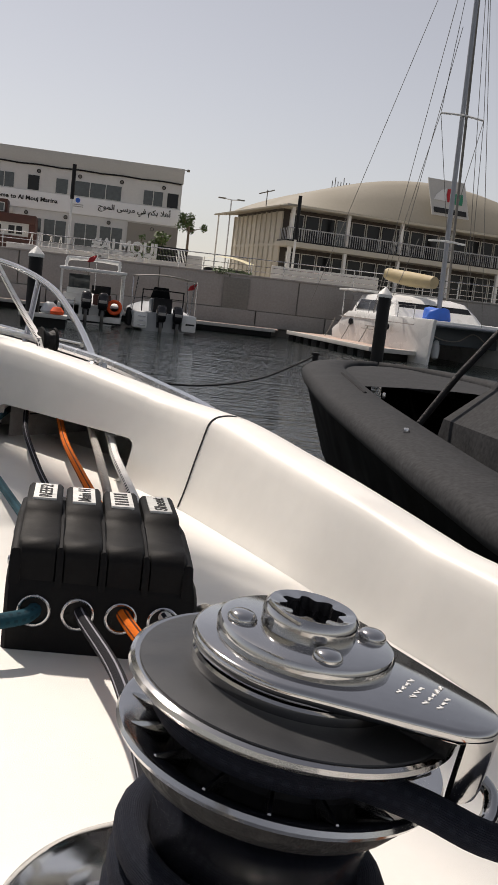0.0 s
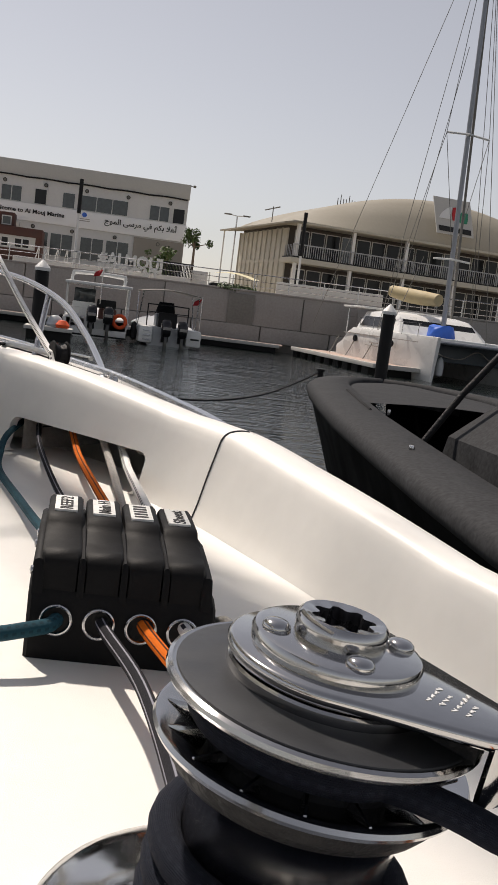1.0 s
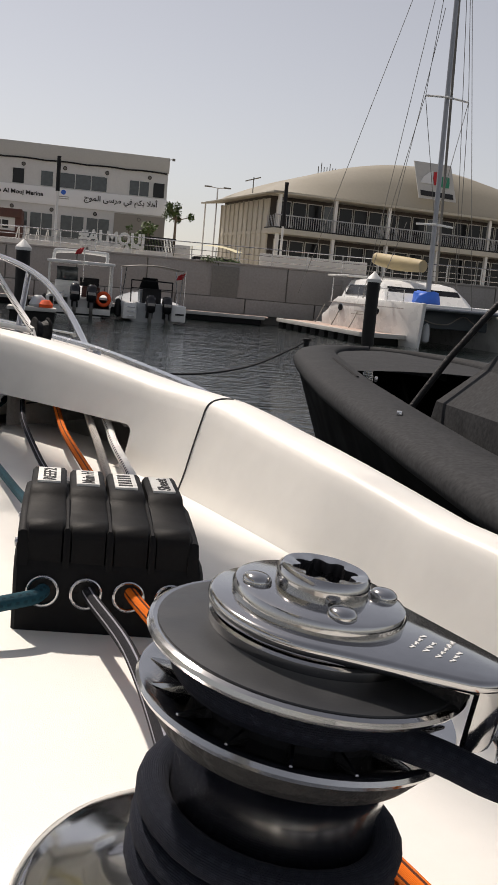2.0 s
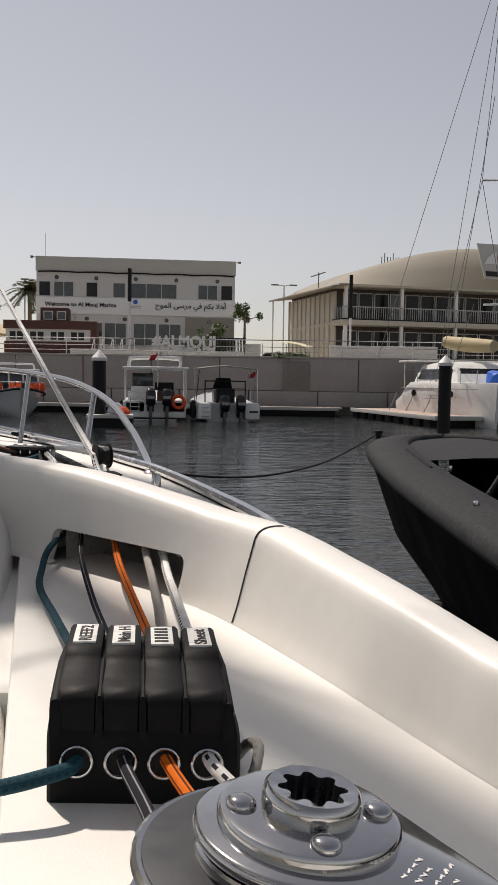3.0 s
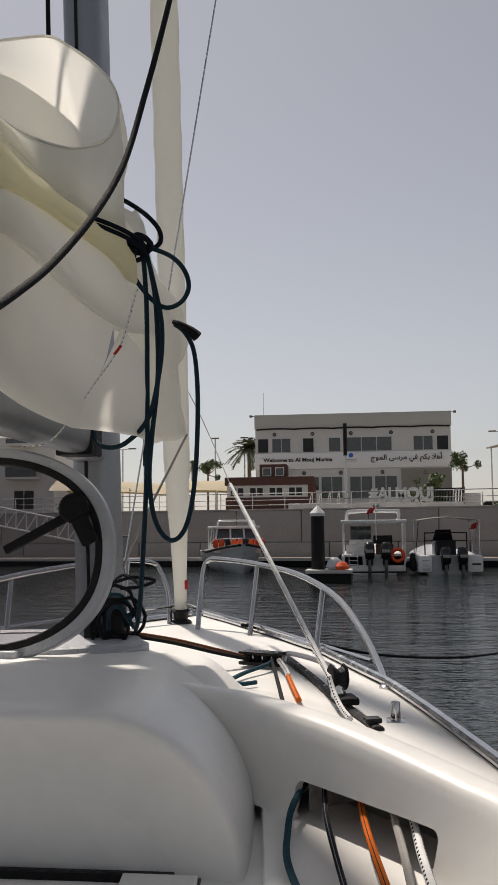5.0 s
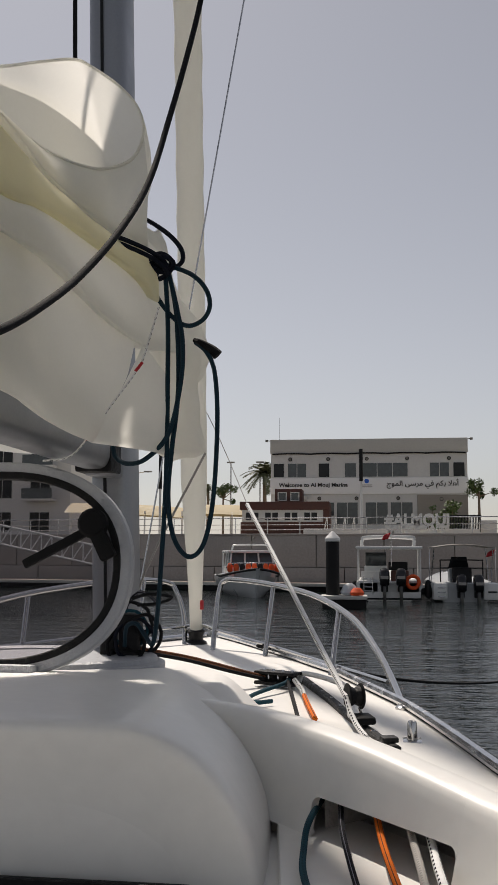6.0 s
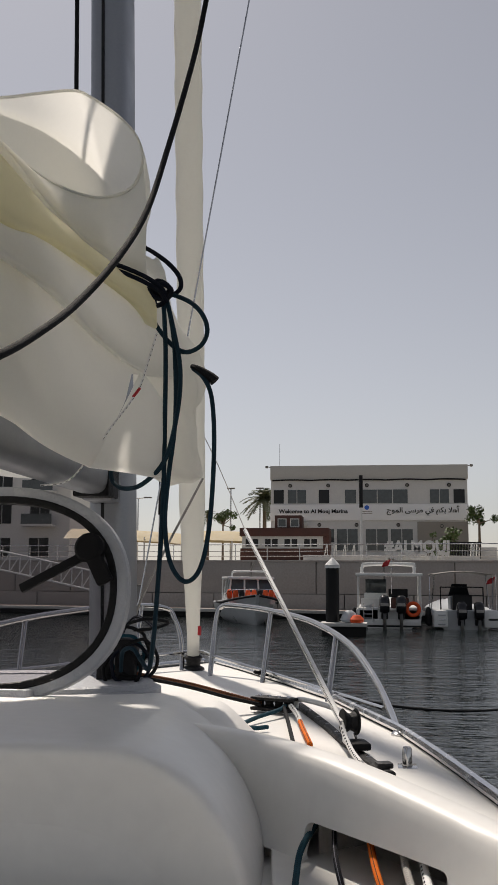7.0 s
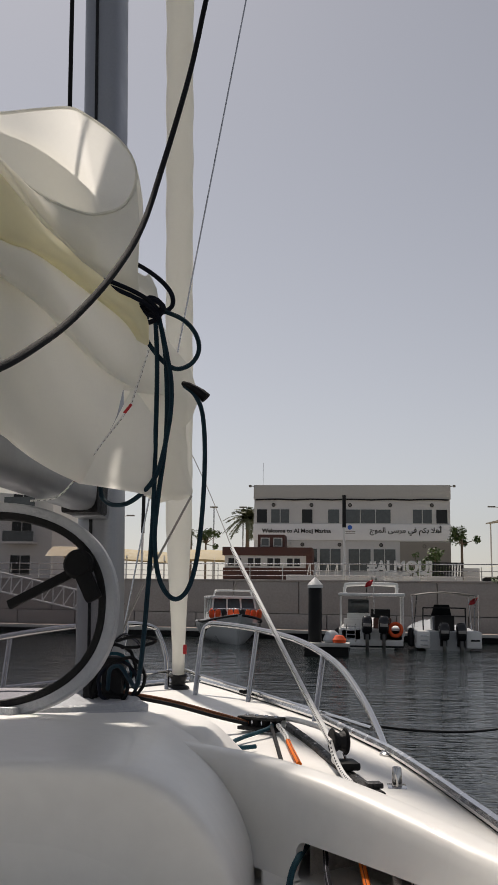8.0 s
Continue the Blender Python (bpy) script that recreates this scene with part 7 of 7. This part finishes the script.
for x0, y0, x1, y1 in ((-1.1, 2.38, -1.0, 2.73), (-0.36, 2.38, -0.33, 2.73), (0.36, 2.38, 0.33, 2.73), (1.1, 2.38, 1.0, 2.73), (1.1, 3.8, 1.0, 3.9), (-1.1, 3.8, -1.0, 3.9), (1.1, 5.3, 1.0, 5.2), (-1.1, 5.3, -1.0, 5.2)):
    part("window_post", Geo().tube([(x0, y0 - 0.02, 1.42), (x1, y1 - 0.02, 2.18)], 0.045, 6), BOATWH, pb)
part("roof", Geo().box(-1.15, 2.5, 2.14, 1.15, 6.6, 2.28, 0.05), BOATWH, pb)
part("roof_rail", Geo().tube([(-0.95, 3.0, 2.25), (-0.9, 3.0, 2.48), (-0.7, 3.0, 2.54), (0.7, 3.0, 2.54), (0.9, 3.0, 2.48), (0.95, 3.0, 2.25)], 0.045, 8, smooth=3), BOATWH, pb)
part("roof_light", Geo().tube([(0, 3.0, 2.5), (0.1, 3.0, 2.8), (0.2, 3.0, 2.95)], 0.04, 6), CONCDK, pb)
part("aft_post", Geo().tube([(1.1, 6.5, 1.0), (1.1, 6.5, 2.2)], 0.04, 6), PAINTWH, pb)
part("aft_post", Geo().tube([(-1.1, 6.5, 1.0), (-1.1, 6.5, 2.2)], 0.04, 6), PAINTWH, pb)
rj = random.Random(5)
for k in range(9):
    x = -1.15 + 0.29 * k
    y = 1.5 + 0.30 * abs(x) ** 1.6
    dark = k in (2, 5)
    part("life_jacket", Geo().loft([[(x + (0.13 * s_) * math.cos(a), y + 0.10 * s_ * math.sin(a), 1.20 + h) for a in [2 * math.pi * j / 10 for j in range(10)]] for h, s_ in ((0, 0.6), (0.08, 1.0), (0.30, 1.05), (0.42, 0.7), (0.46, 0.3))]), BLACKMAT if dark else REDORANGE, pb, "dark jacket" if dark else "orange life jacket", angle=60)
part("bow_rail", Geo().tube([(-1.3, 2.4, 1.4), (-1.1, 1.5, 1.62), (-0.5, 0.6, 1.66), (0, 0.25, 1.68), (0.5, 0.6, 1.66), (1.1, 1.5, 1.62), (1.3, 2.4, 1.4)], 0.025, 6, smooth=4), STEEL, pb)
outboard(pb, 0.35, 8.2, 0.6)

# catamaran behind the finger dock
cat = thing("catamaran", label="white sailing catamaran with a blue cover on deck", category="catamaran")
cm = Matrix.Translation((16.55, 38.6, 0)) @ Matrix.Rotation(radians(7), 4, 'Z')
cat.matrix_world = cm


def cat_hull(cx, name):
    g = Geo()
    rings = []
    for k in range(15):
        t = k / 14
        y = 10.2 * t
        w = 0.72 * min(1, 0.12 + 2.2 * t - 0.7 * t * t) * (1 - 0.25 * step(0.8, 1, t))
        zt = 1.95 - 0.95 * step(0.78, 1.0, t)
        rings.append([(cx + w * q, y + 0.25 * (1 - g_) * (1 - t), -0.3 + (zt + 0.3) * g_) for q, g_ in ((0, 0), (0.6, 0.08), (0.8, 0.35), (0.95, 0.7), (1.0, 0.93), (0.9, 1.0), (0, 1.01), (-0.9, 1.0), (-1.0, 0.93), (-0.95, 0.7), (-0.8, 0.35), (-0.6, 0.08))])
    return part(name, g.loft(rings), BOATWH, cat, "white slab-sided hull", angle=50)


h1 = cat_hull(-0.9, "hull")
h2 = cat_hull(4.3, "hull")
for y, dz in ((3.2, 0), (7.4, 0)):
    part("porthole", Geo().lathe([(0.0, 0), (0.26, 0), (0.26, 0.03), (0.0, 0.04)], (-1.62, y, 1.42), 18, m=Matrix.Rotation(radians(-90), 4, 'Y') @ Matrix.Diagonal((0.62, 1, 1, 1))), GLASSDK, h1, "dark oval porthole")
part("name_bars", Geo().box(-1.655, 4.6, 1.30, -1.63, 5.6, 1.36).box(-1.655, 4.6, 1.16, -1.63, 6.0, 1.20), CONC, h1)
part("sheer_line", Geo().box(-1.63, 0.6, 1.64, -1.60, 9.0, 1.68), CONC, h1)
# the shade between the hulls is put into this part's dark grey
part("bridge_deck", Geo().box(-0.6, 2.6, 0.85, 4.0, 10.2, 1.7, 0.10), BOATDK, cat, "underside between the hulls in painted shade")
part("foredeck", Geo().box(-0.9, 2.2, 1.7, 4.3, 6.0, 1.95, 0.06), BOATWH, cat)
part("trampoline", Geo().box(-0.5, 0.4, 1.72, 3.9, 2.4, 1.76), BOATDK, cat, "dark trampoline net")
part("crossbeam", Geo().tube([(-0.9, 0.5, 1.75), (4.3, 0.5, 1.75)], 0.09, 10), MAST, cat)
cab = part("cabin", Geo().loft([[(-0.7, 4.4, 1.9), (4.1, 4.4, 1.9), (4.1, 9.6, 1.9), (-0.7, 9.6, 1.9)], [(-0.5, 4.9, 2.35), (3.9, 4.9, 2.35), (3.9, 9.6, 2.35), (-0.5, 9.6, 2.35)], [(-0.2, 5.6, 2.85), (3.6, 5.6, 2.85), (3.6, 9.6, 2.85), (-0.2, 9.6, 2.85)], [(0.3, 6.2, 2.98), (3.1, 6.2, 2.98), (3.1, 9.6, 2.98), (0.3, 9.6, 2.98)]]), BOATWH, cat, "white rounded cabin", angle=25)
part("side_window", Geo().loft([[(-0.66, 5.3, 2.12), (-0.66, 9.2, 2.12), (-0.60, 9.2, 2.12), (-0.60, 5.3, 2.12)], [(-0.42, 5.7, 2.62), (-0.42, 9.2, 2.62), (-0.36, 9.2, 2.62), (-0.36, 5.7, 2.62)]]), GLASSDK, cab, "dark wrap window")
part("front_window", Geo().loft([[(-0.4, 4.66, 2.1), (3.8, 4.66, 2.1), (3.8, 4.8, 2.1), (-0.4, 4.8, 2.1)], [(-0.2, 5.22, 2.65), (3.6, 5.22, 2.65), (3.6, 5.36, 2.65), (-0.2, 5.36, 2.65)]]), GLASSDK, cab)
part("bimini", Geo().box(-0.6, 9.2, 3.0, 4.0, 12.0, 3.12, 0.04), BOATWH, cat, "white hard bimini")
for x in (-0.4, 3.8):
    part("bimini_post", Geo().tube([(x, 11.6, 1.6), (x, 11.6, 3.05)], 0.04, 6), STEEL, cat)
part("cover", Geo().loft([[(1.25 + w * (1 + 0.08 * math.sin(3 * a + 20 * z)) * math.copysign(abs(math.cos(a)) ** 0.6, math.cos(a)), 4.0 + 0.5 * math.copysign(abs(math.sin(a)) ** 0.6, math.sin(a)), z + 0.05 * math.sin(2 * a + 9 * z)) for a in [2 * math.pi * k / 24 for k in range(24)]] for w, z in ((0.62, 1.9), (0.64, 2.05), (0.58, 2.3), (0.52, 2.45), (0.30, 2.52))]), BLUE, cat, "crumpled blue cover")
part("mast", Geo().tube([(1.85, 4.9, 1.9), (1.38, 5.0, 24.0)], lambda s: 0.13 - 0.03 * s, 12), MAST, cat)
part("mast", Geo().tube([(3.3, 6.8, 1.9), (2.35, 6.6, 21.5)], 0.07, 8), CONCDK, cat, "slim second spar")
part("boom_cover", Geo().tube([(1.6, 5.3, 3.75), (1.1, 7.0, 3.85), (0.6, 8.6, 4.05)], lambda s: 0.30 + 0.08 * math.sin(s * 3.1), 12, smooth=6), KHAKI, cat, "khaki sail cover on the boom")
for z, w in ((11.6, 1.15), (5.75, 1.0)):
    part("spreader", Geo().tube([(1.88 - 0.022 * z - w, 4.9, z - 0.05), (1.88 - 0.022 * z, 4.75, z), (1.88 - 0.022 * z + w, 4.9, z - 0.05)], 0.05, 6), PAINTWH, cat)
for a, b in (((1.42, 4.9, 22.5), (1.7, 0.5, 1.8)), ((1.42, 4.9, 22.5), (-0.9, 6.5, 1.9)), ((1.42, 4.9, 22.5), (4.3, 6.5, 1.9)), ((0.48, 4.9, 11.55), (-0.9, 6.4, 1.9)), ((2.78, 4.9, 11.55), (4.3, 6.4, 1.9)), ((0.48, 4.9, 11.55), (1.75, 4.9, 5.8)), ((2.78, 4.9, 11.55), (1.75, 4.9, 5.8)), ((0.48, 4.9, 11.55), (1.42, 4.9, 22.5)), ((2.78, 4.9, 11.55), (1.42, 4.9, 22.5)), ((1.0, 4.9, 15.5), (1.0, 8.6, 4.2)), ((0.25, 4.9, 5.7), (-0.9, 5.2, 1.9)), ((1.42, 4.9, 22.5), (-2.6, 11.0, 1.9))):
    part("stay", Geo().tube([a, b], 0.016, 5), CONCDK, cat)
for y in (1.0, 2.6, 4.2, 5.8, 7.4, 9.0):
    part("stanchion", Geo().tube([(-1.45, y, 1.9), (-1.45, y, 2.5)], 0.02, 5), STEEL, cat)
part("guard_wire", Geo().tube([(-1.45, 0.8, 2.48), (-1.45, 9.2, 2.48)], 0.012, 4), STEEL, cat)
for k in range(3):
    part("mooring_rope", Geo().tube([(-1.5, 9.8 - 2.2 * k, 1.5), (-1.75, 9.8 - 2.2 * k, 0.9), (-2.0, 9.7 - 2.2 * k, 0.5)], 0.025, 5, smooth=3), CONCDK, cat)
part("rope_swag", Geo().tube([(-0.3, 2.3, 1.6), (0.6, 2.3, 1.15), (1.6, 2.3, 1.1), (2.4, 2.3, 1.5), (3.2, 2.3, 1.15), (3.9, 2.3, 1.55)], 0.03, 5, smooth=5), CONC, cat)
part("fender", Geo().lathe([(0.0, 0.2), (0.16, 0.3), (0.18, 0.7), (0.12, 1.0), (0.03, 1.1)], (-0.05, 1.2, 0), 14), BOATGR, cat)

# ---- panels of the quay wall, last ----
quay = thing("quay_wall", label="long grey concrete quay wall in large panels", category="wall", kind="structure")
pn = mesh_of("panel", Geo().box(0.02, 0, 1.33, 3.96, 0.5, 3.20, 0.03), CONC)
lw = mesh_of("panel", Geo().box(0.02, -0.14, 0.44, 3.96, 0.4, 1.30, 0.03), CONC)
col = mesh_of("pilaster", Geo().box(-0.3, -0.22, 0.44, 0.3, 0.2, 2.85, 0.03), CONC)
dcol = mesh_of("pilaster", Geo().box(-0.75, -0.10, 0.44, 0.75, 0.2, 3.05, 0.03), CONCDK)
for k in range(-20, 20):
    m = QM(0) @ Matrix.Translation((k * 4 + 1.0, 0, 0))
    share("panel", pn, quay, m)
    share("panel", lw, quay, m @ Matrix.Translation((1.7, 0, 0)))
share("pilaster", dcol, quay, QM(9.3))
share("pilaster", col, quay, QM(16.2))
part("coping", Geo().box(-80, -0.06, 3.20, 80, 0.6, 3.30, 0.02, QM(0)), CONC, quay)
part("backing", Geo().box(-80, 0.12, -1, 80, 0.45, 3.15, 0, QM(0)), CONCDK, quay)
